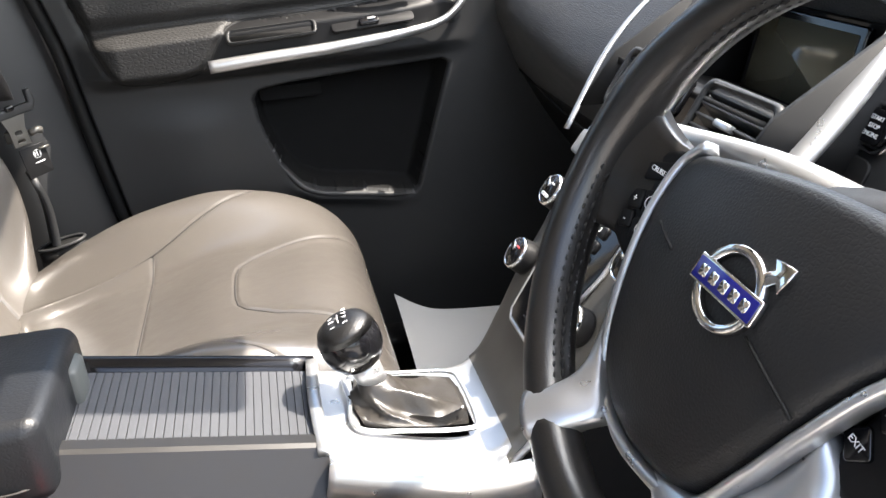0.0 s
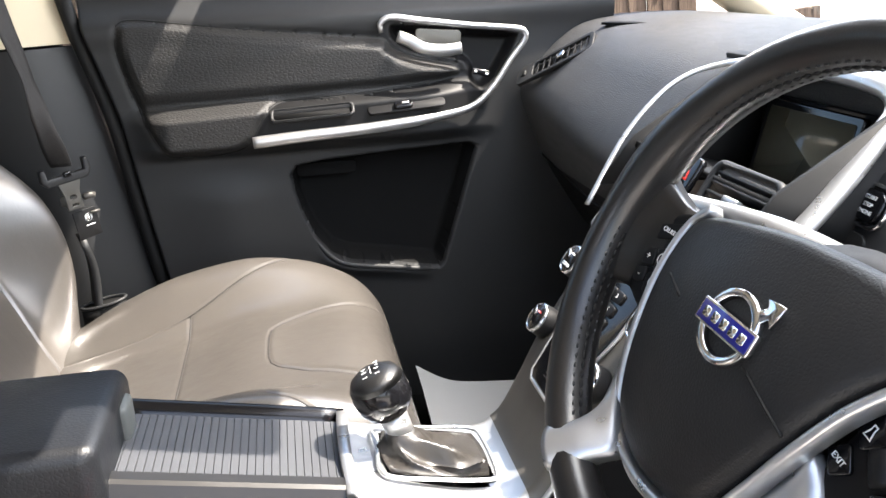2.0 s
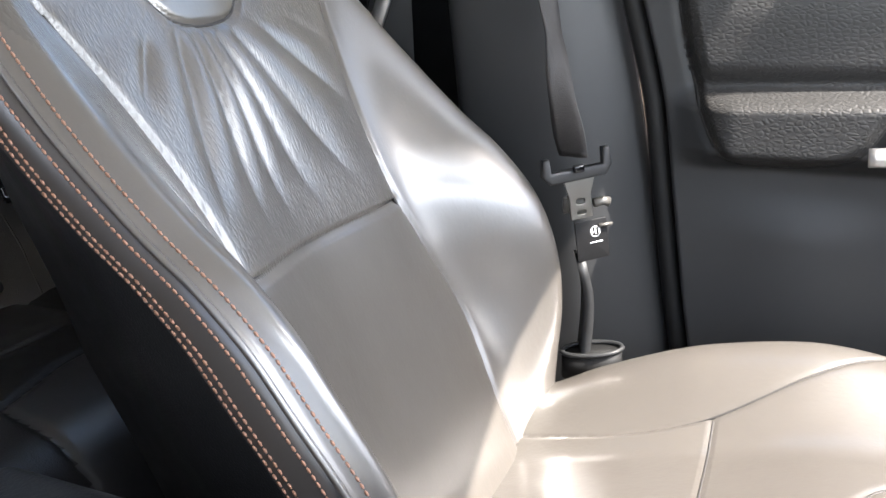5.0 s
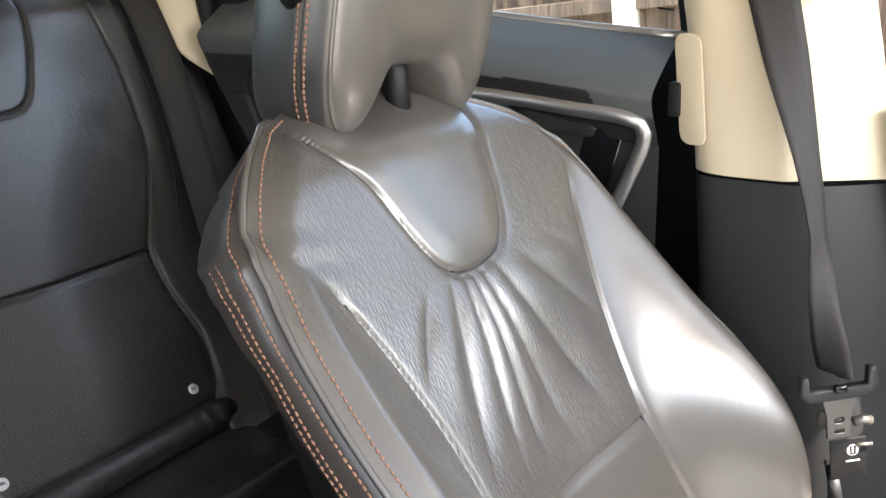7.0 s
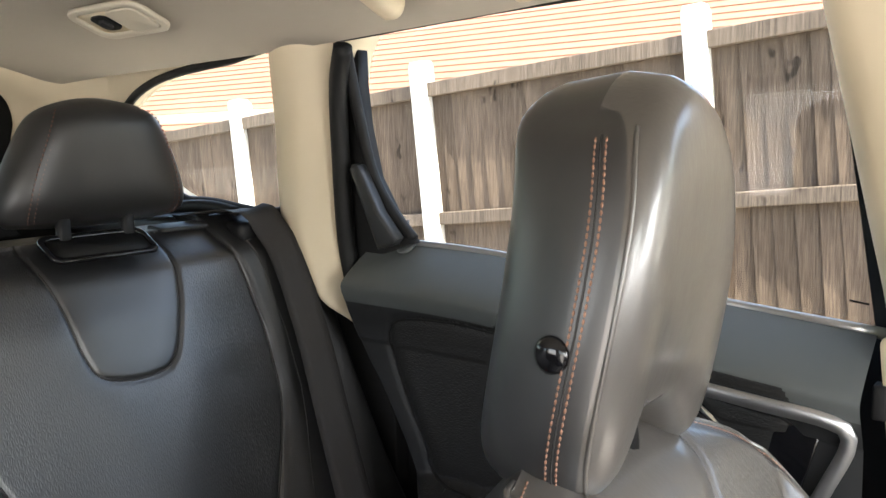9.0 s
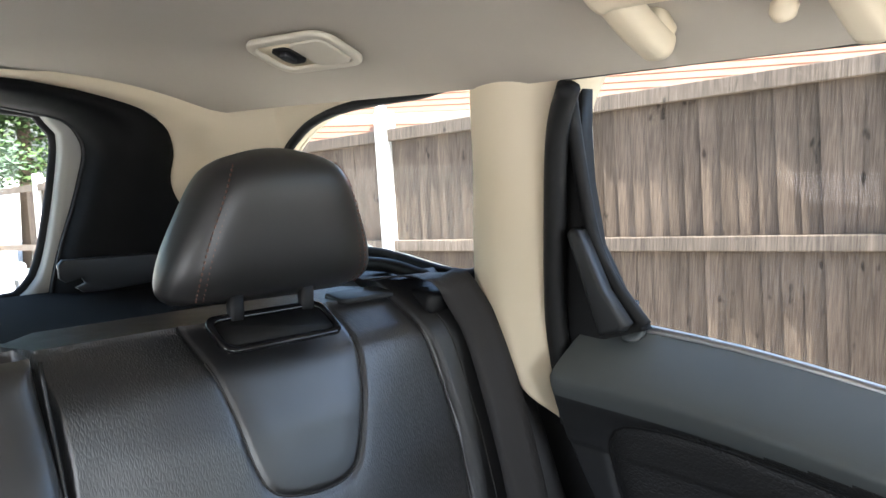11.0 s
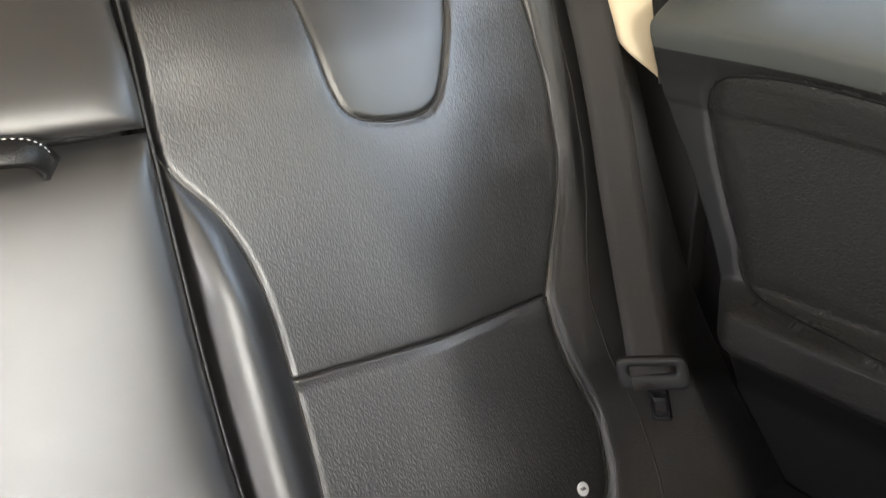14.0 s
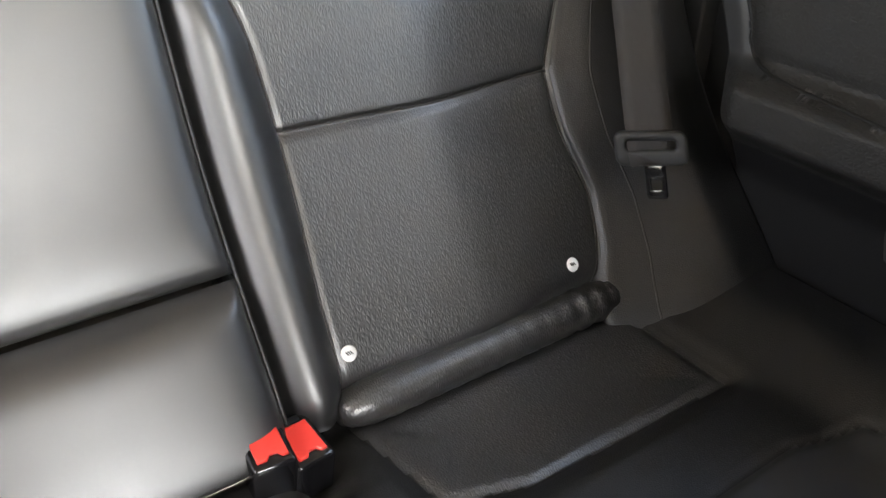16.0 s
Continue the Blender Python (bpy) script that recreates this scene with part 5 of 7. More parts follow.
rear_m = axes((-1.90, 0, 0), (0, 1, 0), (0, 0, 1), (1, 0, 0))
part("tailgate_trim", slab([(-.70, .50), (.70, .50), (.70, 1.40), (.60, 1.66), (-.60, 1.66), (-.70, 1.40)], .045, .012, rear_m, holes=[RW[:, :2].tolist()]), GREY_TRIM, tg, "grey plastic tailgate trim")
part("window_seal", sweep([(-1.895, y, z) for y, z in RW], circle(.010, 8), up=(1, 0, 0), closed=True), RUBBER, tg)
pane("window_4", RW[:, :2].tolist(), axes((-1.93, 0, 0), (0, 1, 0), (0, 0, 1), (1, 0, 0)), "clear tailgate window")
part("cargo_cover", rbox(-1.86, -1.24, -.62, .62, 1.276, 1.294, .006), CARPET, tg, "black load cover")
part("bench_top", rbox(-1.26, -1.135, -.60, .50, 1.28, 1.346, .012, 3), CARPET, tg)

# roof lining
ceiling = structure("ceiling", "pale beige cloth roof lining", "ceiling")
FRONT_Y, FRONT_X = (0, .25, .32, .43, .475, .61, .67), (.490, .466, .452, .430, .415, .400, .392)     # bowed front edge
fx_y = lambda y: np.interp(np.abs(y), FRONT_Y, FRONT_X)
gs, gy = np.meshgrid(np.linspace(0, 1, 110), np.linspace(-.668, .668, 60), indexing="ij")
gx = -1.77 + (fx_y(gy) + 1.77) * gs
zc = soft(gx, (-1.95, -1.6, -1.2, -.7, -.2, .2, .44), (1.662, 1.669, 1.683, 1.708, 1.705, 1.665, 1.602))
ze = soft(gx, (-1.95, -1.6, -1.3, -1.06, -.9, -.7, -.5, 0, .44), (1.590, 1.604, 1.610, 1.615, 1.621, 1.629, 1.636, 1.630, 1.562))
gz = ze + (zc - ze) * (1 - np.clip(np.abs(gy) / .662, 0, 1.0) ** 4.5)
fw = ss(.10, 1.0, (gx - .15) / (fx_y(gy) - .15))
gz = gz * (1 - fw) + (1.60 - .64 * (fx_y(gy) - .40)) * fw
P = np.stack([gx, gy, gz], -1)
sheets(P, [("roof_lining", HEADLINER, "", np.ones((109, 59), bool))], ceiling, flip=True)
roof = structure("roof", "steel car roof", "roof")
part("roof_panel", rbox(-2.0, .47, -.72, .72, 1.735, 1.765, .01), WHITE_PAINT, roof)
for g in (1, -1):
    part("roof_rail", slab([(-2.0, 1.63), (-1.0, 1.652), (-.3, 1.66), (.1, 1.65), (.47, 1.575), (.47, 1.75), (-2.0, 1.75)], .05, .006, axes((0, g * .745 - .025, 0), (1, 0, 0), (0, 0, 1), (0, -1, 0)) @ Matrix.Translation((0, 0, -.05))), PLASTIC_DARK, roof)
part("header", sweep([(float(fx_y(y)) + .005, y, 1.600 - .64 * (float(fx_y(y)) - .40)) for y in np.linspace(-.79, .79, 44)], [(-.005, 0), (.005, 0), (.005, .14), (-.005, .14)]), HEADLINER, roof)
part("rear_header", rbox(-2.0, -1.93, -.70, .70, 1.64, 1.75, .01), PLASTIC_DARK, roof)

hook = thing("belt_housing", "beige ceiling belt housing with a dark socket and cover", "belt housing")
hm = axes((-1.180, .475, 1.655), (.97, .20, .05), (-.18, .93, -.32), (-.05, .30, .95)) @ Matrix.Rotation(math.pi, 4, "X")
HOUSING = mat("roof_fitting_plastic", (0.50, 0.45, 0.36), 0.45, spec=0.35, vary=0.04)
part("housing_frame", slab(rrect(.132, .088, .024), .006, .003, hm, holes=[rrect(.108, .062, .012)]), HOUSING, hook)
part("socket", slab(rrect(.109, .063, .012), .002, 0, hm), BEIGE, hook)
part("socket_hole", slab(rrect(.030, .040, .010), .003, .001, hm @ Matrix.Translation((-.024, 0, .002))), RUBBER, hook, "black belt socket")
part("tongue", slab(rrect(.010, .022, .003), .006, .002, hm @ Matrix.Translation((-.022, .002, .004))), PLASTIC, hook, "dark belt tongue")
part("cover", slab(rrect(.054, .060, .011), .005, .002, hm @ Matrix.Translation((.026, 0, .002))), HOUSING, hook)
grab = thing("grab_handle", "beige moulded roof grab handle with a coat hook", "grab handle")
part("grip", sweep([(-.788, .504, 1.672), (-.780, .502, 1.675), (-.755, .500, 1.677), (-.68, .499, 1.678), (-.607, .500, 1.677), (-.583, .502, 1.675), (-.575, .504, 1.672)], rrect(.034, .030, .012), up=(0, -.6, .8), n=40), BEIGE, grab)
for x in (-.776, -.587):
    part("leg", sweep([(x, .500, 1.678), (x, .522, 1.665), (x, .550, 1.650), (x, .584, 1.636)], rrect(.030, .034, .012), up=(1, 0, 0), n=16), BEIGE, grab)
part("coat_hook", turned([(.001, -.012), (.006, -.012), (.006, .010), (.010, .014), (.0115, .020), (.009, .026), (.001, .028)], 16, axes((-.637, .528, 1.668), (1, 0, 0), (0, .8, .6), (0, .3, -.95))), BEIGE, grab, "beige coat hook")
for x in (-.782, -.581):
    part("mount", slab(rrect(.042, .040, .010), .016, .006, axes((x, .580, 1.660), (1, 0, 0), (0, .8, -.6), (0, -.6, -.8))), BEIGE, grab)
lampf = thing("reading_lamp", "beige roof reading lamp with a dark lens", "lamp")
part("lamp_housing", slab(rrect(.095, .05, .018), .014, .006, axes((-.490, .530, 1.660), (1, 0, 0), (0, .8, -.6), (0, -.6, -.8))), BEIGE, lampf)
part("lens", slab(rrect(.036, .022, .008), .003, .001, axes((-.495, .522, 1.649), (1, 0, 0), (0, .8, -.6), (0, -.6, -.8))), GLOSS_BLACK, lampf, "dark lamp lens")

# driver's side: door standing open, rear door shut, plain trims
wr = structure("wall_right", "driver's side of the car with the front door open", "side wall")
part("body_side", slab([(-2.0, .40), (.95, .40), (.95, 1.14), (.47, 1.56), (.2, 1.66), (-2.0, 1.66)], .05, 0, axes((0, -.715, 0), (1, 0, 0), (0, 0, 1), (0, -1, 0)),
                       holes=[[(.06, .47), (.84, .47), (.84, 1.14), (.46, 1.53), (.1, 1.615), (-.10, 1.61), (-.02, 1.10)], [(-.94, 1.30), (-.27, 1.27), (-.30, 1.60), (-.60, 1.61), (-.93, 1.60)], [(-1.12, 1.37), (-1.12, 1.60), (-1.42, 1.58), (-1.52, 1.53), (-1.32, 1.38)]]), PLASTIC_DARK, wr)
part("pillar_trim", rbox(-.30, -.14, -.745, -.695, 1.13, 1.62, .012, 3), BEIGE, wr)
part("pillar_trim", rbox(-1.09, -.96, -.745, -.69, 1.20, 1.62, .012, 3), BEIGE, wr)
part("rear_door_panel", rbox(-.93, -.28, -.715, -.69, .46, 1.27, .01), PLASTIC, wr)

# windscreen and front posts
ws = structure("window_5", "clear windscreen", "window")
g = raw("pane", [(.46, -.62, 1.575), (.46, .62, 1.575), (1.22, .70, 1.09), (1.22, -.70, 1.09)], [(0, 1, 2, 3)], GLASS, ws)
g.visible_shadow = False
for g in (1, -1):
    part("pillar_trim", sweep([(.44, g * .67, 1.60), (.70, g * .705, 1.42), (.98, g * .735, 1.20), (1.22, g * .75, 1.05)], circle(.032, 10), up=(0, 1, 0), n=20), BEIGE if g > 0 else PLASTIC, ws, "front pillar trim")
# Never in view: added and sized to shade the console and armrest.
mirror = thing("rear_view_mirror", "black rear view mirror with sensor housing on the windscreen, unseen, shading the console", "mirror")
part("mirror_shell", rbox(.405, .435, -.125, .125, 1.43, 1.50, .012, 3), PLASTIC_DARK, mirror)
part("mirror_glass", rbox(.401, .405, -.115, .115, 1.437, 1.493, 0), CHROME, mirror, "mirror glass")
part("sensor_housing", slab([(.43, 1.59), (.66, 1.45), (.63, 1.41), (.50, 1.46), (.42, 1.52)], .17, .01, axes((0, .115, 0), (1, 0, 0), (0, 0, 1), (0, -1, 0))), PLASTIC_DARK, mirror, "black sensor housing")

cup = thing("belt_receptacle", "black oval belt opening with a pale rim beside the seat", "trim ring")
oval = [(-.033 + .034 * math.cos(a), .640 + .020 * math.sin(a), .740 + .006 * math.cos(a)) for a in np.linspace(0, 2 * math.pi, 30, endpoint=False)]
part("rim", sweep(oval, circle(.0028, 6), closed=True), PLASTIC, cup)
part("opening", loft([[(x, y, z - .002) for x, y, z in oval], [(x, y, z - .03) for x, y, z in oval]]), RUBBER, cup)
part("foot", rbox(-.06, -.01, .625, .660, .56, .715, .006), PLASTIC_DARK, cup)


# ---- dashboard, centre stack, console and steering wheel ----
dash = thing("dashboard", "charcoal grained dashboard with air vents", "dashboard")


def dash_profile(y):
    k = float(ss(.25, .70, abs(y)))
    return cr([(.86, .66), (.76, .80), (.70, .905), (.664 + .01 * k, .955 + .02 * k), (.657 + .01 * k, .972 + .026 * k), (.669, .998 + .022 * k), (.700, 1.045 + .012 * k), (.738, 1.092), (.790, 1.117), (.90, 1.124), (1.05, 1.115), (1.26, 1.085)], 70)


def dash_piece(y0, y1, name, n=40, lift=None, deep=0.0, face=None):
    rows = []
    for y in np.linspace(y0, y1, n):
        p = dash_profile(y)
        z = p[:, 1] + (lift(p[:, 0], y) if lift else 0)
        rows.append(np.stack([p[:, 0] + deep * (1 - ss(.78, .95, p[:, 0])), np.full(70, y), z], 1))
    P = np.array(rows)
    C = face_mean(P)
    low = np.zeros(C.shape[:2], bool)
    low[:, :18] = True
    # A face material colours the front charcoal, standing in for shade under the cowl.
    front = (C[..., 0] < .845) & ~low if face else np.zeros(low.shape, bool)
    if face:
        sheets(P, [("binnacle_shade", face, "dashboard beside the instruments, cowl shade painted in as charcoal", front)], dash, flip=(y1 > y0))
    sheets(P, [(name, SOFT_DASH, "grained soft dashboard pad", ~low & ~front), ("under_dash", PLASTIC_DARK, "black underside", low)], dash, flip=(y1 > y0))


dash_piece(.15, .742, "dash_pad")
dash_piece(-.742, -.30, "dash_pad", lift=lambda x, y: .040 * np.exp(-((y + .40) / .16) ** 2) * ss(.72, .80, x) * (1 - ss(.9, 1.05, x)), deep=.13)
dash_piece(-.302, -.13, "dash_pad", 14, lift=lambda x, y: (.022 * ss(-.13, -.30, y) * ss(.72, .80, x) * (1 - ss(.9, 1.05, x))), deep=.15, face=PLASTIC)
part("dash_top", rbox(.79, 1.26, -.135, .155, 1.06, 1.116, .012, 3), SOFT_DASH, dash)
part("bulkhead", rbox(.98, 1.26, -.74, .74, .40, 1.06, .02), PLASTIC_DARK, dash)
part("glovebox_line", sweep([(.700, .70, .900), (.692, .45, .885), (.690, .18, .880)], circle(.0018, 5), n=12), RUBBER, dash)
# side air vent by the door
vm = axes((.700, .622, 1.064), (.62, -.66, .42), (.40, .72, .57), (-.68, -.18, .71))
part("vent_frame", slab(rrect(.150, .040, .010), .006, .003, vm, holes=[[(x + .012, y) for x, y in rrect(.110, .028, .006)]]), PLASTIC, dash, "charcoal air vent frame")
part("vent_well", slab(rrect(.112, .030, .006), .002, 0, vm @ Matrix.Translation((.012, 0, -.004))), RUBBER, dash)
for k in range(9):
    part("vent_slat", rbox(-.0012, .0012, -.013, .013, -.006, .005, .0004), PLASTIC_DARK, dash).matrix_local = vm @ pose(-.036 + .012 * k, 0, 0, 0, 25, 0)
part("vent_slider", rbox(-.007, .007, -.006, .006, .002, .010, .002), CHROME, dash).matrix_local = vm @ pose(.014, 0, 0)
part("vent_wheel", rbox(-.004, .004, -.006, .006, .004, .009, .002), RUBBER, dash).matrix_local = vm @ pose(-.060, 0, 0)
part("badge_bar", slab(rrect(.020, .005, .0015), .0008, .0003, axes((.684, .60, 1.018), (.1, -.96, -.1), (.45, 0, .89), (-.89, 0, .45))), SOFT_DASH, dash)
part("demist_vent", slab(rrect(.10, .026, .008), .004, .001, axes((.80, .57, 1.116), (.5, -.85, 0), (.85, .5, 0), (0, 0, 1))), RUBBER, dash, "black demister slot")

YS = .022                                # middle of the centre stack
stack = thing("centre_stack", "slim dark silver centre stack with knobs, keypad and recessed screen", "control panel")
SX, SZ = .80, 1.0
sl = math.hypot(SX, SZ)
S_UP, S_N = Vector((SX / sl, 0, SZ / sl)), Vector((-SZ / sl, 0, SX / sl))


def on_stack(y, z, lift=0.0):
    return Vector((.512 + (z - .85) * SX, YS + y, z - .003)) + S_N * lift


def stack_frame(y, z, lift=0.0):
    return axes(on_stack(y, z, lift), (0, -1, 0), S_UP, S_N)


# face of the stack, flowing down into the gear tray
prof = cr([(.300, .789), (.33, .780), (.39, .762), (.43, .757), (.460, .767), (.486, .805), (.512, .847), (.552, .897), (.592, .947), (.616, .977)], 60)
half = lambda x: float(soft(x, (.30, .36, .42, .47, .512, .552, .592, .622), (.066, .076, .082, .080, .090, .106, .132, .150)))
rows = []
for x, z in prof:
    h = half(x)
    t = np.linspace(-1, 1, 33)
    c = YS - .006 * (x < .45)
    drop = .030 * np.clip(np.abs(t) - .86, 0, 1) ** 2 / .0196 * .55
    rows.append(np.stack([np.full(33, x) + drop * .2, c + h * t, z - drop], 1))
P = np.array(rows)
C = face_mean(P)
tray = C[..., 0] < .452
well = sdist(C[..., 0], C[..., 1], [(.332, -.020), (.332, .062), (.425, .066), (.434, .045), (.434, -.018), (.425, -.026)]) < 0
sheets(P, [("gear_tray", SATIN, "satin silver gear lever surround", tray & ~well), ("stack_face", STACK_METAL, "dark silver panel", ~tray)], stack, flip=True)
for g in (1, -1):
    side_pts = [P[i, 32 if g > 0 else 0] for i in range(0, 60, 2)]
    lowp = [Vector((p[0] + .03 + .10 * max(0, (p[2] - .80)), p[1] - g * .012, max(.42, p[2] - .10))) for p in side_pts]
    low2 = [Vector((p[0] + .10, p[1] - g * .02, .42)) for p in side_pts]
    V = [*side_pts, *lowp, *low2]
    k = len(side_pts)
    raw("stack_flank", V, [(r * k + i, r * k + i + 1, (r + 1) * k + i + 1, (r + 1) * k + i) for r in (0, 1) for i in range(k - 1)], PLASTIC_DARK, stack, "black flank")
    part("edge_strip", sweep([Vector(p) + Vector((-.001, 0, .001)) for p in side_pts], circle(.0032, 8), up=(0, 1, 0)), SATIN, stack, "bright edge strip")
for y, z, lab in ((.088, .912, "SOUND"), (.072, .860, ""), (-.088, .912, ""), (-.072, .860, "")):
    m = stack_frame(y, z)
    kb = part("knob", turned([(.002, 0), (.0165, 0), (.0170, .004), (.0160, .014), (.0150, .0165), (.002, .0165)], 36, m), PLASTIC_DARK, stack, "dark knob with a bright rim")
    part("knob_rim", turned([(.0158, .012), (.0166, .0145), (.0155, .0175), (.0138, .0172), (.0138, .013)], 36, m), CHROME, kb)
    part("knob_face", turned([(.001, .0160), (.0138, .0164), (.0136, .0172), (.001, .0176)], 28, m), GLOSS_BLACK, kb)
    part("knob_pointer", slab([(-.012, -.003), (-.002, -.0015), (-.002, .0015), (-.012, .003)], .0022, .0006, m @ Matrix.Translation((0, .001, .0168)) @ Matrix.Rotation(-.5, 4, "Z")), CHROME, kb)
    if lab:
        words(lab, .0050, WHITE_PRINT, kb, m @ Matrix.Translation((.001, -.007, .0177)))
    part("knob_mark", slab(rrect(.007, .0016, .0007), .0004, 0, m @ Matrix.Translation((.003, .006, .0174))), WHITE_PRINT if lab else RED, kb)
# disc slot
m = stack_frame(.045, .953)
part("slot_plate", slab(rrect(.190, .026, .005), .004, .002, m @ Matrix.Translation((.012, 0, 0))), SATIN, stack, "silver disc slot plate")
part("disc_slot", slab(rrect(.080, .007, .002), .002, .0005, m @ Matrix.Translation((.048, 0, .0032))), RUBBER, stack)
# keypad
m = stack_frame(0, .877)
part("keypad_plate", slab([(-.048, .078), (.048, .078), (.052, .02), (.036, -.062), (.028, -.068), (-.028, -.068), (-.036, -.062), (-.052, .02)], .004, .002, m), GLOSS_BLACK, stack, "black keypad plate")
part("keypad_frame", sweep([tuple(m @ Vector((x, y, .002))) for x, y in [(-.049, .079), (.049, .079), (.0535, .02), (.037, -.063), (.028, -.0695), (-.028, -.0695), (-.037, -.063), (-.0535, .02)]], circle(.0022, 6), up=tuple(S_N), closed=True), SATIN, stack)
labels = {(0, 0): "1", (1, 0): "2", (2, 0): "3", (0, 1): "4", (1, 1): "5", (2, 1): "6", (0, 2): "7", (1, 2): "8", (2, 2): "9", (0, 3): "*", (1, 3): "0", (2, 3): "#"}
for (c, r), s_ in labels.items():
    km = m @ Matrix.Translation((-.018 + .018 * c, .048 - .0145 * r, .0035))
    kk = part("key", slab(rrect(.0155, .0115, .003), .0035, .0014, km), PLASTIC_DARK, stack)
    words(s_, .0062, WHITE_PRINT, kk, km @ Matrix.Translation((-.002, 0, .0036)))
for x, s_ in ((-.030, "RADIO"), (.004, "MEDIA")):
    words(s_, .0052, WHITE_PRINT, stack, m @ Matrix.Translation((x, .066, .0042)), name="key_lettering")
words("AC", .0062, WHITE_PRINT, stack, m @ Matrix.Translation((-.036, -.006, .0042)), name="key_lettering")
for y in (.040, .022, .006):
    part("key_mark", slab(rrect(.006, .0035, .001), .0004, 0, m @ Matrix.Translation((-.039, y, .004))), WHITE_PRINT, stack)
am = m @ Matrix.Translation((-.006, -.010, .003))
ak = part("auto_knob", turned([(.001, 0), (.0125, 0), (.0125, .010), (.0108, .012), (.001, .012)], 30, am), STACK_METAL, stack, "round climate knob")
words("AUTO", .0048, WHITE_PRINT, ak, am @ Matrix.Translation((0, 0, .0122)))
part("fan_arc", sweep([tuple(am @ Vector((.017 * math.cos(a), .017 * math.sin(a), .001))) for a in np.linspace(-1.2, 1.3, 14)], circle(.0006, 4), up=tuple(S_N)), WHITE_PRINT, stack)
part("airflow_figure", slab([(-.018, -.040), (-.004, -.036), (.006, -.046), (.020, -.044), (.016, -.034), (.006, -.030), (-.004, -.034), (-.016, -.034)], .002, .0008, m @ Matrix.Translation((.012, .004, .0035))), CHROME, stack, "chrome airflow button")
for k in range(3):
    part("key_bar", slab(rrect(.012, .0012, .0004), .0003, 0, m @ Matrix.Translation((-.004, -.048 - .004 * k, .0042))), PLASTIC, stack)
# vents and hazard switch across the top of the stack
for g, w in ((1, .095), (-1, .095)):
    m = axes(on_stack(g * .074, 1.010, .004), (0, -1, 0), (.55, 0, .835), (-.835, 0, .55))
    part("vent_frame", slab(rrect(w + .012, .062, .012), .006, .003, m, holes=[rrect(w, .050, .009)]), PLASTIC, stack, "charcoal air vent frame")
    part("vent_well", slab(rrect(w, .050, .009), .001, 0, m @ Matrix.Translation((0, 0, -.016))), RUBBER, stack)
    for k in range(5):
        part("vent_slat", rbox(-w / 2, w / 2, -.0013, .0013, -.012, .003, .0006), PLASTIC, stack).matrix_local = m @ pose(0, -.019 + .0095 * k, 0, -20, 0, 0)
    part("vent_slider", rbox(-.011, .011, -.003, .003, .000, .008, .0015), SATIN, stack).matrix_local = m @ pose(0, 0, 0)
m = axes(on_stack(0, 1.014, .012), (0, -1, 0), (.55, 0, .835), (-.835, 0, .55))
hz = part("hazard_switch", slab(rrect(.030, .034, .006), .006, .0025, m), GLOSS_BLACK, stack, "black hazard switch with a red triangle")
part("hazard_triangle", slab([(-.008, -.007), (.008, -.007), (0, .008)], .0006, 0, m @ Matrix.Translation((0, 0, .006)), holes=[[(-.0045, -.005), (.0045, -.005), (0, .0042)]]), RED, hz)
# screen in its hood
part("screen_well", slab([(-.15, 0), (.15, 0), (.15, .10), (-.15, .10)], .01, 0, axes((.795, YS, .965), (0, -1, 0), (0, 0, 1), (-1, 0, 0))), PLASTIC_DARK, stack)
part("well_floor", slab([(-.150, 0), (.112, 0), (.112, .16), (-.150, .16)], .006, 0, axes((.640, YS, 1.018), (0, -1, 0), (.95, 0, -.3), (.3, 0, .95))), PLASTIC_DARK, stack)
for g in (1, -1):
    part("well_side", slab([(.60, .98), (.64, 1.03), (.74, 1.09), (.79, 1.09), (.79, .97)], .006, 0, axes((0, YS + (.150 if g > 0 else -.124), 0), (1, 0, 0), (0, 0, 1), (0, -1, 0))), RUBBER, stack)
sc_ = part("screen", slab(rrect(.155, .086, .004), .006, .002, axes((.770, .058, 1.022), (0, -1, 0), (.25, 0, .97), (-.97, 0, .25))), GLOSS_BLACK, stack, "dark display screen")
part("display", slab(rrect(.138, .070, .002), .001, 0, axes((.7645, .058, 1.024), (0, -1, 0), (.25, 0, .97), (-.97, 0, .25))), GREY_SCREEN, sc_)
hood = cr([(.585, YS + .140, .960), (.64, YS + .165, 1.030), (.695, YS + .172, 1.078), (.738, YS + .145, 1.098), (.750, YS + .07, 1.104), (.750, YS - .07, 1.104), (.746, YS - .116, 1.092), (.718, YS - .128, 1.063), (.67, YS - .140, 1.019), (.60, YS - .150, .962)], 70)
part("hood_frame", sweep(hood, [(-.010, -.004), (.010, -.004), (.011, .002), (.006, .006), (-.006, .006), (-.011, .002)], up=(-.75, 0, .66), scale=np.interp(np.linspace(0, 1, 70), (0, .33, .42, .62, .72, 1), (.35, .35, .7, .9, 1.0, .95))), SATIN, stack, "satin silver frame round the screen")
part("hood_top", slab([(-.165, 0), (.165, 0), (.165, .05), (-.165, .05)], .008, .002, axes((.752, YS, 1.100), (0, -1, 0), (.99, 0, .1), (-.1, 0, .99))), PLASTIC, stack)
# starter panel
m = axes((.714, -.147, .984), (0, -.97, -.05), (.42, 0, .90), (-.90, 0, .42))
part("starter_panel", slab(rrect(.115, .115, .020), .010, .004, m), PLASTIC, stack, "charcoal starter panel")
sb = part("start_button", slab(rrect(.030, .026, .009), .006, .002, m @ Matrix.Translation((-.033, .029, .009))), GLOSS_BLACK, stack, "black start button in a silver ring")
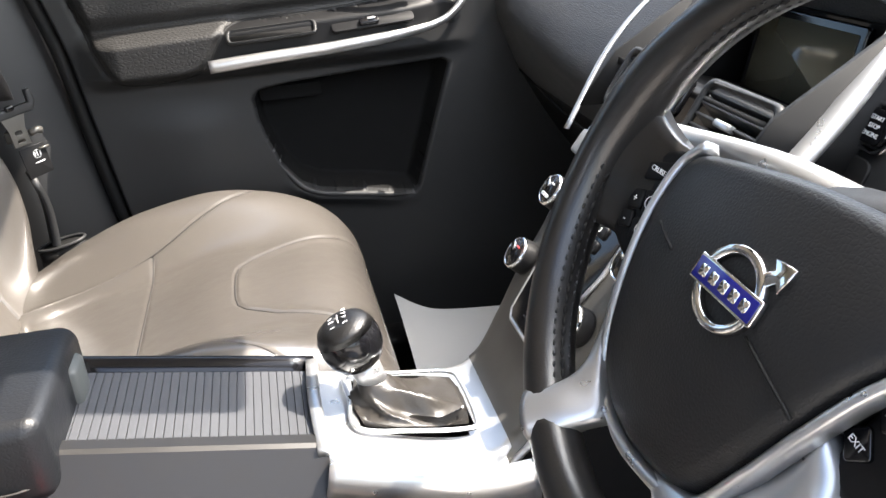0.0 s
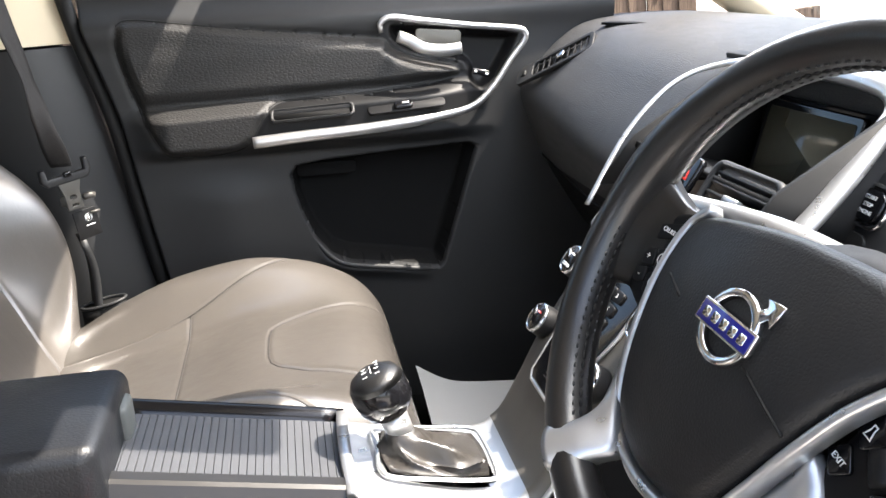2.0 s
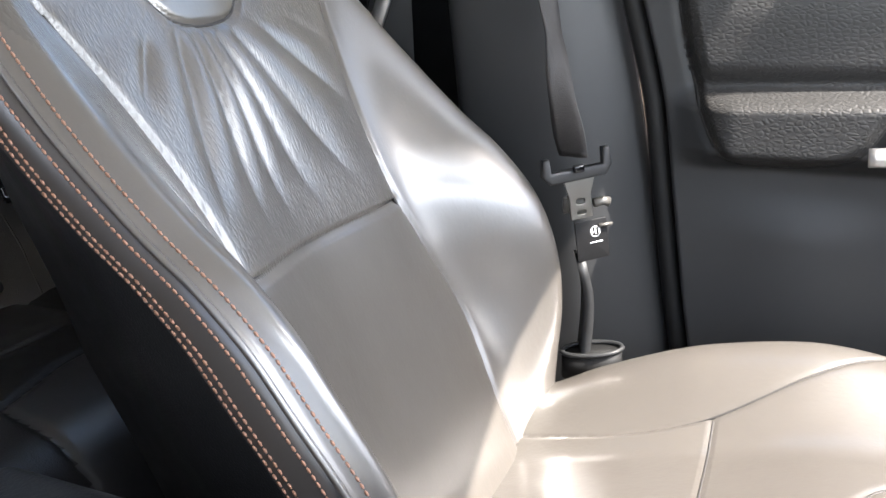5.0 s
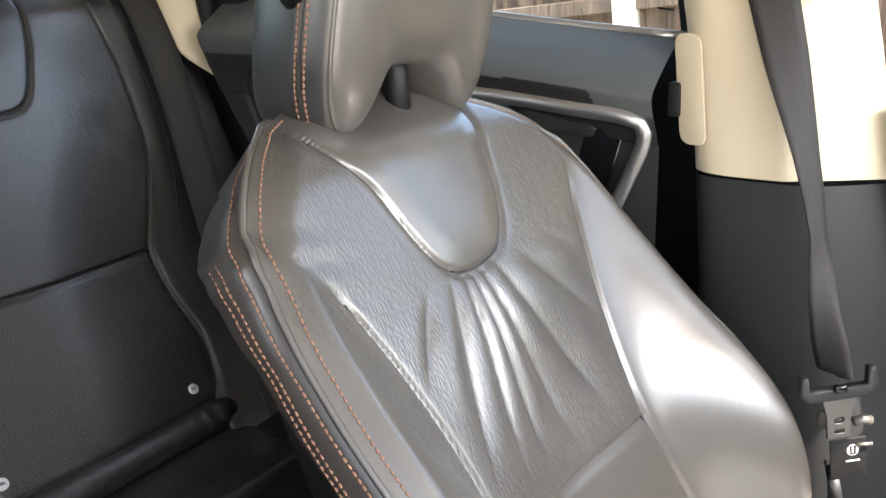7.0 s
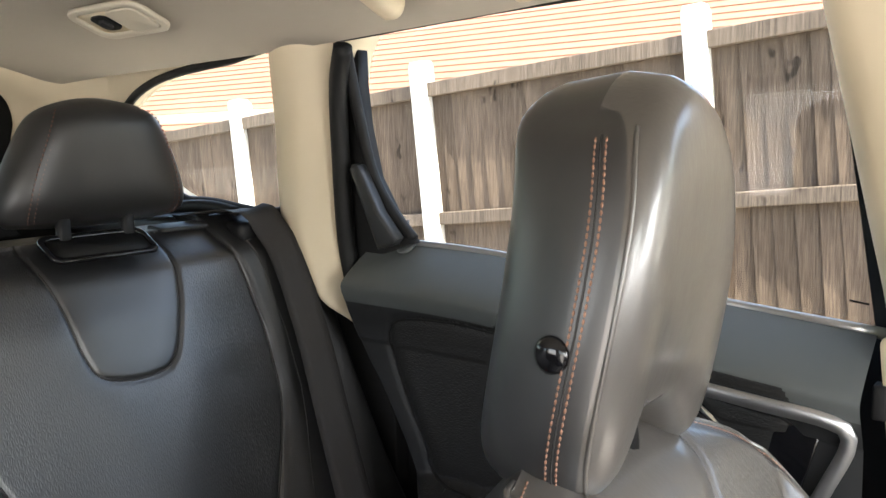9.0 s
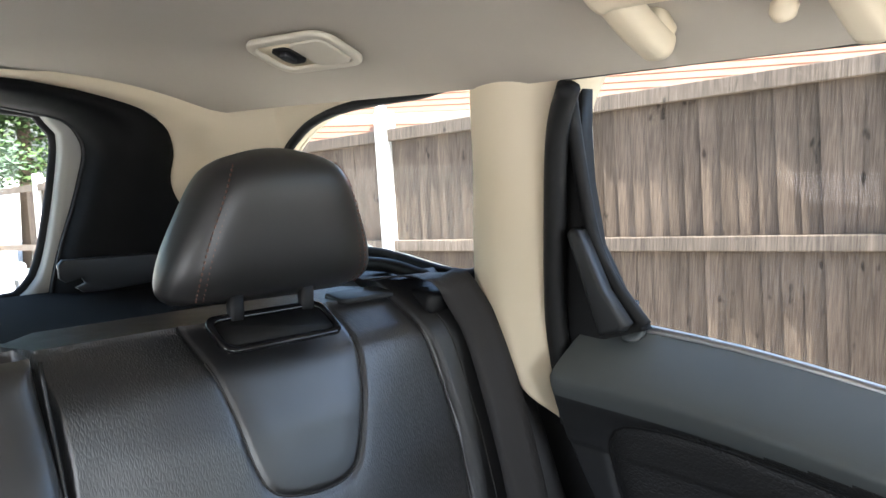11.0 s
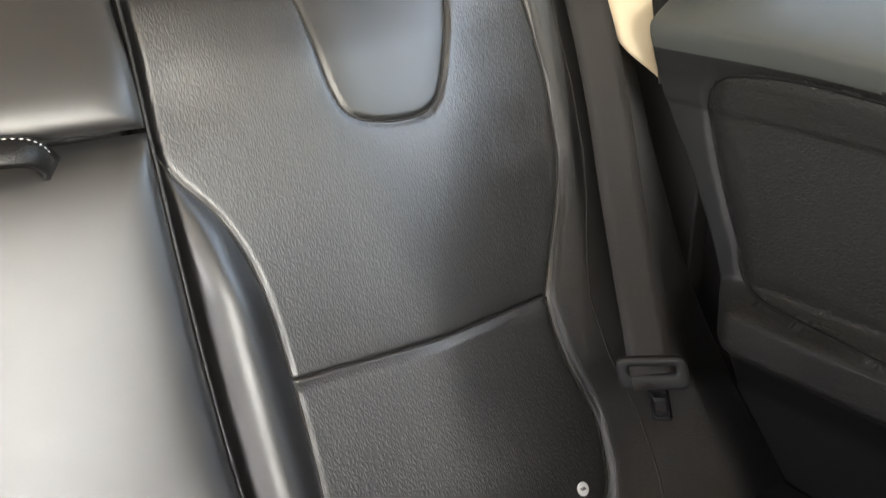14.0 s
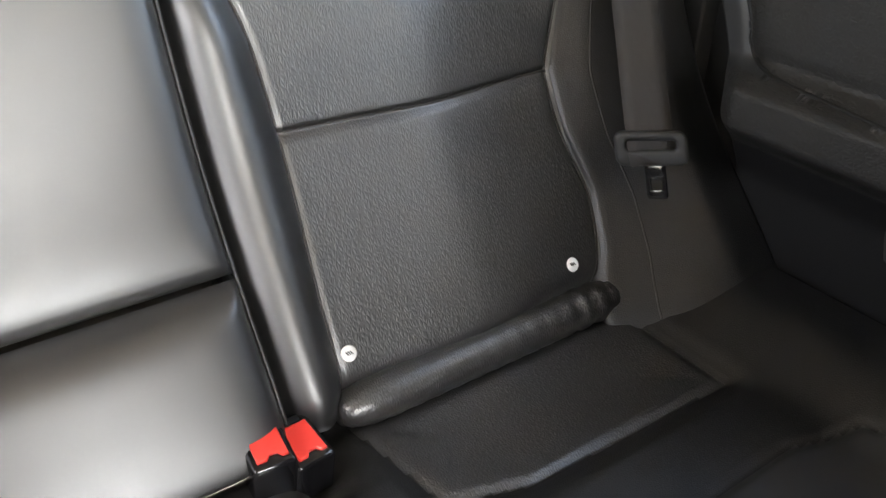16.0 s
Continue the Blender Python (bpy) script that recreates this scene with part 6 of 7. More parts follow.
part("button_ring", slab(rrect(.042, .037, .013), .005, .002, m @ Matrix.Translation((-.033, .029, .009)), holes=[rrect(.033, .029, .010)]), CHROME, sb)
for k, s_ in enumerate(("START", "STOP", "ENGINE")):
    words(s_, .0046, WHITE_PRINT, sb, m @ Matrix.Translation((-.033, .035 - .006 * k, .0152)))
part("key_slot", slab(rrect(.040, .024, .008), .004, .0015, m @ Matrix.Translation((-.040, -.006, .0085))), RUBBER, stack, "black key slot")

# gear lever
lever = thing("gear_lever", "leather gear lever with a gloss black knob and crumpled gaiter", "gear lever")
part("gaiter_frame", sweep([(.332, -.022, .784), (.330, .02, .787), (.332, .062, .785), (.38, .067, .774), (.426, .066, .767), (.435, .045, .766), (.435, -.016, .765), (.425, -.027, .766), (.38, -.026, .773)], circle(.0020, 8), n=70, closed=True), SATIN, lever, "silver gaiter ring")
rings = []
foot_c, top_c = Vector((.383, .0205, .772)), Vector((.352, .021, .803))
for k in range(22):
    t = k / 21
    ring = []
    for i in range(72):
        a = 2 * math.pi * i / 72
        r_ = (1 - t) ** 1.15
        sq = 1 / max(abs(math.cos(a)), abs(math.sin(a))) ** (.70 * r_)
        fold = math.sin(math.pi * min(1, t * 1.15)) if t < .87 else 0
        crease = 1 - 2 * abs(math.sin(2.5 * a + 2.2 * t + .4)) ** .6
        w = 1 + fold * (.13 * crease + .07 * math.sin(5 * a - 5 * t))
        x = foot_c.x + (top_c.x - foot_c.x) * t ** .75 + (.013 + .0365 * r_) * sq * w * math.cos(a)
        y = foot_c.y + (.012 + .031 * r_) * sq * w * math.sin(a)
        low = .7825 - .19 * (x - .332)
        ring.append((x, y, low + (top_c.z - low) * t ** 1.5 + fold * (.004 * crease + .003 * math.sin(3 * a + 6 * t))))
    rings.append(ring)
part("gaiter", loft(rings), mat("gaiter_leather", (.030, .027, .024), .36, spec=.55, fold=.0022, fold_scale=26, grain=.0001), lever, "crumpled dark leather gaiter")
ax = Vector((-.34, 0, .94)).normalized()
gm = axes(top_c, Vector((.94, 0, .34)), Vector((0, 1, 0)), ax)
part("collar", turned([(.002, -.004), (.0125, -.004), (.0135, .012), (.012, .018), (.002, .018)], 28, gm), SATIN, lever, "silver collar")
part("knob", turned([(.002, .014), (.013, .016), (.021, .022), (.0262, .032), (.0275, .042), (.0262, .052), (.022, .060), (.014, .065), (.002, .067)], 40, gm), GLOSS_BLACK, lever, "gloss black ball knob")
part("knob_cap", turned([(.0252, .0545), (.0262, .053), (.0225, .0604), (.0142, .0655), (.002, .0675), (.002, .066), (.0252, .0535)], 40, gm), DARK_AND_SHADED_LEATHER, lever)
for i, s_ in enumerate(("1", "3", "5", "2", "4", "6")):
    words(s_, .0062, WHITE_PRINT, lever, gm @ pose(0, 0, .0662) @ Matrix.Rotation(math.pi / 2, 4, "Z") @ Matrix.Translation((.008 * (i % 3 - 1) - .002, .006 - .012 * (i // 3), .0012 - .001 * abs(i % 3 - 1))))
words("R", .0062, WHITE_PRINT, lever, gm @ pose(0, 0, .0652) @ Matrix.Rotation(math.pi / 2, 4, "Z") @ Matrix.Translation((.0145, -.006, 0)))
part("gate_line", slab([(-.008, -.0004), (.006, -.0004), (.006, .0004), (-.008, .0004)], .0006, 0, gm @ pose(0, 0, .0672) @ Matrix.Rotation(math.pi / 2, 4, "Z")), WHITE_PRINT, lever)

# console between the seats
RAIL_GREY = mat("dark_satin_rail", (.022, .021, .0205), .38, metal=.3, vary=.08)
console = thing("centre_console", "charcoal centre console with a ribbed roller cover", "console")
rise = lambda x: .788 + (.296 - x) * .20
part("console_body", loft([[(x, y, z) for y, z in ((-.100, .42), (-.094, .62), (-.072, rise(x) - .050), (.098, rise(x) - .050), (.120, .62), (.124, .42))] for x in np.linspace(-.30, .46, 20)]), PLASTIC_DARK, console, "black console body")
part("cover_bed", loft([[(x, y, z) for y, z in ((-.030, rise(x) - .055), (-.030, rise(x) - .006), (.078, rise(x) - .006), (.078, rise(x) - .055))] for x in (.06, .18, .300)]), RUBBER, console)
slat = rbox(-.00328, .00328, -.052, .052, -.004, .002, .0003, 1)
bmesh.ops.recalc_face_normals(slat, faces=slat.faces)
slat_me = bpy.data.meshes.new("slat")
slat.to_mesh(slat_me)
slat.free()
slat_me.materials.append(mat("roller_slat", (.052, .054, .059), .50, vary=.08, grain=.00008, grain_scale=600))
for i in range(31):
    s_ = new("slat", slat_me)
    s_.parent = console
    x = .086 + .0069 * i
    s_.matrix_local = pose(x, .024, rise(x) - .002, 0, 11.3, 0)
for g, y in ((-1, -.048), (1, .090)):
    w = .036 if g < 0 else .018
    edge = lambda x: [(x, y - w / 2, rise(x) - .052), (x, y - w / 2, rise(x) - .012), (x, y - w / 2 + .008, rise(x) + .003), (x, y + w / 2 - .004, rise(x) + .006), (x, y + w / 2, rise(x) + .002), (x, y + w / 2, rise(x) - .052)]
    if g < 0:
        edge = lambda x: [(x, -.030, rise(x) - .05), (x, -.030, rise(x) + .002), (x, -.032, rise(x) + .005), (x, -.044, rise(x) + .005), (x, -.0475, rise(x) + .0025), (x, -.0700, rise(x) - .034), (x, -.0705, rise(x) - .037), (x, -.068, rise(x) - .06)]
    part("side_rail", loft([edge(x) for x in np.linspace(.05, .305, 12)]), smooth=g > 0, material=RAIL_GREY if g < 0 else GLOSS_BLACK, parent=console, label="dark silver side rail" if g < 0 else "black side rail")
part("tray_end", sweep([(.302, -.052, .788), (.300, .02, .794), (.302, .088, .789)], [(-.006, -.004), (.006, -.004), (.005, .004), (-.005, .004)], n=12), SATIN, console, "bright end strip")
part("tray_skirt", sweep([(.302, -.064, .772), (.36, -.074, .760), (.42, -.080, .746), (.47, -.080, .746)], [(-.010, -.020), (.006, -.020), (.010, .014), (0, .018), (-.010, .010)], n=24), SATIN, console, "satin silver side of the gear tray")
part("trim_line", sweep([(.05, -.0775, .772), (.20, -.077, .748), (.40, -.084, .715)], circle(.0014, 5), n=16), STACK_METAL, console)
# Black leather; the blue in its base colour stands in for reflected sky.
ARM_LEATHER = mat("sky_tinted_armrest_leather", (.0105, .0115, .0135), .40, spec=.36, grain=.00008, grain_scale=260, kind="voronoi", fold=.0005, fold_scale=18, vary=.12)
arm = thing("armrest", "black padded leather armrest lid on the centre console", "armrest")
pad_bm = rbox(-.27, .116, -.072, .094, .800, .872, .013, 5)
for v in pad_bm.verts:                      # crowned top, front corners drawn in
    k = max(0, (v.co.x - .03) / .086)
    v.co.z += .006 * math.cos((v.co.y - .012) / .082 * 1.3) * (v.co.z > .845) - .004 * k * (v.co.z > .845)
    v.co.y += (.012 - v.co.y) * .06 * k
    v.co.x -= .010 * ((v.co.y - .012) / .08) ** 2 * (v.co.x > .05)
part("lid_pad", pad_bm, ARM_LEATHER, arm)
under = rbox(-.27, .090, -.060, .084, .752, .815, .012, 5)
for v in under.verts:
    if v.co.z < .79:
        v.co.y, v.co.x = .012 + (v.co.y - .012) * .93, v.co.x - .012 * (v.co.x > 0)
part("lid_base", under, ARM_LEATHER, arm)
part("lid_seam", sweep([(-.26, -.0722, .818), (-.10, -.0722, .818), (.06, -.0718, .817), (.098, -.0640, .816)], circle(.0012, 5), up=(0, 1, 0), n=20), THREAD_DARK, arm, "dark stitched seam")
part("lid_neck", rbox(-.26, .085, -.058, .082, .72, .775, .01), PLASTIC_DARK, arm, "black lid hinge base")
part("lid_catch", rbox(.098, .1150, .026, .062, .815, .856, .006, 3), GREY_AND_LIT_PLASTIC, arm, "charcoal lid catch")

# steering wheel, turned a little to the right: local axes are right, up and towards the driver
WM = axes((.4973, -.329, 1.0379), (.1284, -.9917, 0), (.4786, .0620, .8759), (-.8686, -.1125, .4826))
RIM_R = .1528
RIM_C = Vector((-.0135, -.0060, -.012))        # middle of the rim, a little behind the badge
wheel = thing("steering_wheel", "black leather steering wheel with silver spokes and control pads", "steering wheel")
RIM_LEATHER = mat("rim_leather", (.010, .0095, .0095), .34, spec=.55, coat=.4, coat_rough=.2, grain=.00003, grain_scale=500, kind="voronoi", vary=.15)
rows = []
for a in np.linspace(0, 2 * math.pi, 120, endpoint=False):
    d = Vector((math.sin(a), math.cos(a), 0))
    ang = (math.degrees(a) + 180) % 360 - 180
    fat = 1 + .13 * math.exp(-((abs(ang) - 64) / 13) ** 2)
    rows.append([RIM_C + d * RIM_R + d * (.0135 * fat * math.cos(b)) + Vector((0, 0, .0162 * fat * math.sin(b))) for b in np.linspace(0, 2 * math.pi, 20, endpoint=False)])
rows.append(rows[0])
part("rim", loft(rows, cap=False), RIM_LEATHER, wheel)
for a0, a1 in ((-72, 72), (84, 148), (-138, -84)):
    for rr_, zz_, mt, ln, wd_ in ((.1394, .0010, RUBBER, .0054, .0016), (.1402, .0062, PLASTIC, .0032, .0010), (.1402, -.0044, PLASTIC, .0032, .0010)):
        stitches([(RIM_C.x + rr_ * math.sin(radians(a)), RIM_C.y + rr_ * math.cos(radians(a)), RIM_C.z + zz_) for a in np.linspace(a0, a1, 120)], wheel, mt, step=.0064, length=ln, width=wd_)
AIR = cr([(-.094, .035), (-.103, .026), (-.1045, .004), (-.102, -.036), (-.098, -.074), (-.088, -.097), (-.062, -.1105), (-.022, -.112), (.004, -.105), (.027, -.076), (.044, -.046), (.062, -.014), (.080, .008), (.103, .020), (.102, .027), (.080, .034), (.045, .0405), (.0, .043), (-.04, .041)], 110, True)
HUB = Vector((-.008, -.012))


def dome(u, v):
    """Height of the airbag cover: highest at the badge, falling to its edge."""
    return .0055 - .0255 * min(1.5, ((u - HUB.x) / .108) ** 2 * .80 + max(0, (v - HUB.y)) ** 2 / .055 ** 2 * .42 + min(0, (v - HUB.y)) ** 2 / .10 ** 2 * .80)


def shield(line, lift, thick, name, material, label, steps=14):
    rings = []
    for k in range(steps + 1):
        s = 1 - .985 * k / steps
        rings.append([(HUB.x + (u - HUB.x) * s, HUB.y + (v - HUB.y) * s, dome(HUB.x + (u - HUB.x) * s, HUB.y + (v - HUB.y) * s) + lift - (.006 * ((s - .93) / .07) ** 2 if s > .93 else 0)) for u, v in line])
    rings.insert(0, [(u, v, z - thick) for u, v, z in rings[0]])
    return part(name, loft(rings), material, wheel, label)


shield(AIR, 0, .02, "airbag_cover", mat("airbag_skin", (.013, .013, .0135), .46, spec=.4, grain=.00008, grain_scale=420, kind="voronoi", vary=.1), "black grained airbag cover")
for a, b in (((-.083, -.004), (-.060, -.012)), ((.010, -.026), (.044, -.044))):
    line = [(a[0] + (b[0] - a[0]) * k / 6, a[1] + (b[1] - a[1]) * k / 6) for k in range(7)]
    part("cover_line", sweep([(u, v, dome(u, v) + .0003) for u, v in line], circle(.0010, 5), up=(0, 0, 1)), RUBBER, wheel)
# bright strip round the sides and foot of the cover
edge_uv = cr([(-.0955, .040), (-.1072, .028), (-.1085, .004), (-.106, -.036), (-.1015, -.077), (-.0905, -.101), (-.063, -.1148), (-.021, -.1162), (.0075, -.1085), (.031, -.078), (.048, -.048), (.0655, -.0165), (.083, .0045), (.107, .0165)], 120)
part("bright_strip", sweep([(u, v, dome(u, v) - .0035) for u, v in edge_uv], [(-.0034, -.008), (.0034, -.008), (.0030, .001), (.0012, .003), (-.0012, .003), (-.0030, .001)], up=(0, 0, 1)), SATIN, wheel, "satin silver strip beside the cover")


def spoke(A, B, n=26, m=13, crown=.005, deep=.014):
    """A crowned arm between two edge lines."""
    a, b = cr(A, n), cr(B, n)
    s = np.linspace(0, 1, m)
    F = a[:, None] + (b - a)[:, None] * s[None, :, None]
    F[..., 2] += crown * (4 * s * (1 - s))[None, :] ** .7
    Bk = F[:, ::-1].copy()
    Bk[..., 2] = np.minimum(Bk[..., 2] - deep, F[:, ::-1, 2].min(1, keepdims=True) - deep * .7)
    return part("lower_spoke", loft(list(np.concatenate([F, Bk], 1))), SATIN, wheel, "satin silver lower spoke")


spoke([(-.113, -.040, -.024), (-.110, -.078, -.023), (-.104, -.098, -.017), (-.104, -.112, -.006), (-.113, -.124, .0042)],
      [(-.106, -.060, -.025), (-.096, -.088, -.025), (-.078, -.112, -.022), (-.082, -.126, -.008), (-.092, -.144, .0042)])
spoke([(.046, -.044, -.025), (.028, -.078, -.025), (.006, -.104, -.025), (-.030, -.114, -.025), (-.016, -.124, -.020), (.006, -.136, -.010), (.034, -.160, .0042)],
      [(.052, -.046, -.024), (.062, -.060, -.022), (.063, -.074, -.020), (.060, -.090, -.018), (.058, -.104, -.012), (.066, -.116, -.004), (.084, -.131, .0042)], crown=.008)
spoke([(-.112, -.070, -.026), (-.096, -.098, -.026), (-.062, -.112, -.026), (-.026, -.113, -.026)],
      [(-.100, -.098, -.026), (-.080, -.112, -.026), (-.058, -.122, -.026), (-.020, -.124, -.026)], crown=.002)
def upper_spoke(A, B):
    a, b = cr(A, 14), cr(B, 14)
    sw = np.linspace(0, 1, 12)
    F = a[:, None] + (b - a)[:, None] * sw[None, :, None]
    F[..., 2] += .004 * np.sin(np.pi * sw)[None, :]
    Bk = F[:, ::-1].copy()
    Bk[..., 2] -= .016
    part("upper_spoke", loft(list(np.concatenate([F, Bk], 1))), RIM_LEATHER, wheel, "black leather upper spoke")


upper_spoke([(-.158, .056, -.012), (-.142, .044, -.018), (-.124, .036, -.024), (-.100, .034, -.030)], [(-.164, -.030, -.012), (-.152, -.026, -.018), (-.140, -.026, -.024), (-.112, -.030, -.030)])
upper_spoke([(.098, .024, -.028), (.116, .022, -.022), (.126, .028, -.016), (.134, .038, -.012)], [(.104, -.046, -.028), (.120, -.044, -.022), (.130, -.044, -.016), (.136, -.050, -.012)])
for g in (1, -1):
    part("spoke_rear", slab([(g * u, v) for u, v in [(.05, .02), (.148, .022), (.150, -.026), (.10, -.045), (.06, -.06)]][::g], .02, .003, Matrix.Translation((0, 0, -.048))), PLASTIC_DARK, wheel)
PAD_SHAPES = {1: [(.064, -.013), (.080, .005), (.100, .010), (.117, .006), (.124, -.010), (.112, -.049), (.094, -.058), (.066, -.064), (.053, -.052)],
        -1: [(-.105, .031), (-.130, .028), (-.143, .014), (-.147, -.010), (-.138, -.026), (-.110, -.036), (-.105, -.010)]}
PAD_KEYS = {1: [((.083, -.006), "prev", .016, .014, 32), ((.102, -.009), "next", .014, .015, 32), ((.068, -.023), "mute", .014, .015, 32), ((.060, -.041), "EXIT", .012, .014, 32), ((.098, -.029), "loud", .015, .016, 32), ((.090, -.046), "low", .018, .010, 32)],
        -1: [((-.122, .0175), "CRUISE", .025, .0105, 14), ((-.117, -.0005), "o", .0115, .015, 14), ((-.1305, -.002), "+", .0115, .012, 14), ((-.1175, -.0165), "0", .0125, .013, 14), ((-.1315, -.0145), "-", .011, .010, 14)]}
for g in (1, -1):
    pb_ = part("control_pad", slab(cr(PAD_SHAPES[g], 44, True).tolist()[::g], .016, .004, Matrix.Translation((0, 0, -.038))), PLASTIC_DARK, wheel, "black control pad")
    for (u, v), s_, kw, kh, turn in PAD_KEYS[g]:
        km = Matrix.Translation((u, v, -.0228)) @ Matrix.Rotation(radians(turn), 4, "Z")
        kb = part("pad_button", slab(rrect(kw, kh, .0022), .0030, .0010, km), GLOSS_BLACK if g > 0 else PLASTIC_DARK, pb_)
        im = km @ Matrix.Translation((0, 0, .0032)) @ Matrix.Rotation(radians(-18 - (turn if g > 0 else 0)), 4, "Z")
        if s_ in ("CRUISE", "EXIT", "+", "0", "-"):
            words(s_, .0042 if len(s_) > 1 else .007, WHITE_PRINT, kb, im)
        elif s_ in ("prev", "next"):
            f_ = .8 if s_ == "next" else -.8
            for o in (-.003, .002):
                part("icon", slab([(f_ * (o - .002), -.003), (f_ * (o + .0025), 0), (f_ * (o - .002), .003)][::1 if f_ > 0 else -1], .0003, 0, im), WHITE_PRINT, kb)
            part("icon_bar", slab(rrect(.0008, .006, .0003), .0003, 0, im @ Matrix.Translation((f_ * .0052, 0, 0))), WHITE_PRINT, kb)
        elif s_ in ("mute", "loud", "low"):
            q = {"mute": .7, "loud": .85, "low": .55}[s_]
            part("icon", slab([(-.004 * q, -.005 * q), (.004 * q, -.005 * q), (.002 * q, .001), (.002 * q, .005 * q), (-.002 * q, .005 * q), (-.002 * q, .001)], .0003, 0, im, holes=[[(-.0026 * q, -.004 * q), (.0026 * q, -.004 * q), (.0012 * q, 0), (.0012 * q, .0038 * q), (-.0012 * q, .0038 * q), (-.0012 * q, 0)]]), WHITE_PRINT, kb)
        elif s_ == "o":
            part("icon", sweep([tuple(im @ Vector((.0035 * math.cos(a), .0035 * math.sin(a), 0))) for a in np.linspace(.6, 5.2, 16)], circle(.0004, 4), up=(0, 0, 1)), WHITE_PRINT, kb)
    if g > 0:
        part("thumb_roller", turned([(.001, -.008), (.006, -.008), (.0066, -.006), (.0066, .006), (.006, .008), (.001, .008)], 20, axes((.081, -.034, -.021), (0, 0, 1), (.85, .53, 0), (-.53, .85, 0))), PLASTIC_DARK, pb_, "grey thumb roller")
# badge: a ring with an arrow and a blue bar
em = Matrix.Translation((-.0085, -.0125, .0050)) @ Matrix.Rotation(radians(-7), 4, "Z")
part("badge_ring", sweep([tuple(em @ Vector((.0180 * math.cos(a), .0180 * math.sin(a), .0022))) for a in np.linspace(0, 2 * math.pi, 40, endpoint=False)], [(-.0030, -.002), (.0030, -.002), (.0016, .0018), (-.0016, .0018)], up=(0, 0, 1), closed=True), CHROME, wheel, "chrome ring badge")
part("badge_arrow", slab([(.0115, .0148), (.0165, .0105), (.0205, .0150), (.0240, .0115), (.0262, .0245), (.0132, .0236), (.0165, .0195)], .0026, .0008, em @ Matrix.Translation((0, 0, .0008))), CHROME, wheel, "chrome arrow")
part("badge_bar", slab(rrect(.0455, .0130, .0012), .0038, .0008, em @ Matrix.Translation((0, 0, .0010))), CHROME, wheel, "chrome-edged badge bar")
part("badge_enamel", slab(rrect(.0430, .0105, .0008), .0006, .0002, em @ Matrix.Translation((0, 0, .0046))), BLUE_ENAMEL, wheel, "blue enamel field")
for k in range(5):
    part("badge_stroke", slab(rrect(.0052, .0054, .0010), .0004, 0, em @ Matrix.Translation((-.0152 + .0076 * k, 0, .0051))), CHROME, wheel)
wheel.matrix_world = WM
column = thing("steering_column", "black steering column shroud with stalks", "steering column")
cm = WM @ Matrix.Translation((0, 0, .012))
part("shroud", loft([[tuple(cm @ Vector((r * math.cos(a) * 1.1, r * math.sin(a) * .95 - .012, z))) for a in np.linspace(0, 2 * math.pi, 28, endpoint=False)] for z, r in ((-.050, .052), (-.060, .068), (-.12, .072), (-.20, .070), (-.34, .075))]), PLASTIC_DARK, column, "black plastic shroud")
part("stalk", sweep([tuple(cm @ Vector(v)) for v in ((-.040, .042, -.10), (-.080, .044, -.082), (-.120, .042, -.074), (-.185, .036, -.070))], circle(.0095, 12, .0075), up=(0, 1, 0), n=20), SATIN, column, "pale grey left stalk")
part("stalk_tip", sweep([tuple(cm @ Vector(v)) for v in ((-.183, .036, -.070), (-.210, .034, -.069))], circle(.0115, 12), up=(0, 1, 0)), PLASTIC_DARK, column)
part("stalk_ball", turned([(.001, -.017), (.010, -.015), (.0165, -.006), (.0165, .006), (.010, .015), (.001, .017)], 24, cm @ pose(.124, -.006, -.082, 0, 70, 0)), STACK_METAL, column, "grey stalk joint")
part("stalk", sweep([tuple(cm @ Vector(v)) for v in ((.090, -.012, -.10), (.124, -.006, -.082), (.150, .000, -.077))], circle(.010, 12, .012), up=(0, 1, 0), n=14), PLASTIC_DARK, column, "black wiper stalk")
part("stalk_head", sweep([tuple(cm @ Vector(v)) for v in ((.146, -.001, -.078), (.156, -.002, -.077), (.200, -.006, -.075), (.222, -.008, -.075))], [(.018 * p, .012 * q) for p, q in rrect(2, 2, .5, 3)], up=(0, 0, 1), n=12, scale=[.75, .95] + [1.0] * 9 + [.9]), GLOSS_BLACK, column, "gloss black stalk head")
for k in (0, 1):
    sm = cm @ Matrix.Translation((.164 + .002 * k, .003 - .013 * k, -.0640))
    part("stalk_mark", slab(rrect(.012, .008, .001), .0004, 0, sm, holes=[rrect(.0105, .0065, .0006)]), WHITE_PRINT, column)
cluster = thing("instrument_cluster", "instrument cluster with silver ringed dials", "instrument cluster")
for y in (-.278, -.420):
    m = axes((.764, y, 1.002), (0, -1, 0), (.35, 0, .937), (-.937, 0, .35))
    d = part("dial", turned([(.001, 0), (.058, 0), (.058, .004), (.001, .004)], 40, m), GLOSS_BLACK, cluster, "black dial face")
    part("dial_ring", turned([(.055, .002), (.064, .004), (.066, .012), (.060, .016), (.055, .006)], 40, m), CHROME, d)
    part("needle", slab([(-.0013, .012), (.0013, .012), (.0006, .040), (-.0006, .040)], .002, 0, m @ Matrix.Translation((0, 0, .006)) @ Matrix.Rotation(1.9, 4, "Z")), RED, d)
    for k in range(11):
        a = radians(-130 + 26 * k)
        part("dial_mark", slab(rrect(.0022, .008, .0005), .0005, 0, m @ Matrix.Translation((.047 * math.sin(a), .047 * math.cos(a), .004)) @ Matrix.Rotation(-a, 4, "Z")), WHITE_PRINT, d)
part("cluster_body", rbox(.775, .86, -.50, -.185, .93, 1.10, .02), PLASTIC_DARK, cluster)
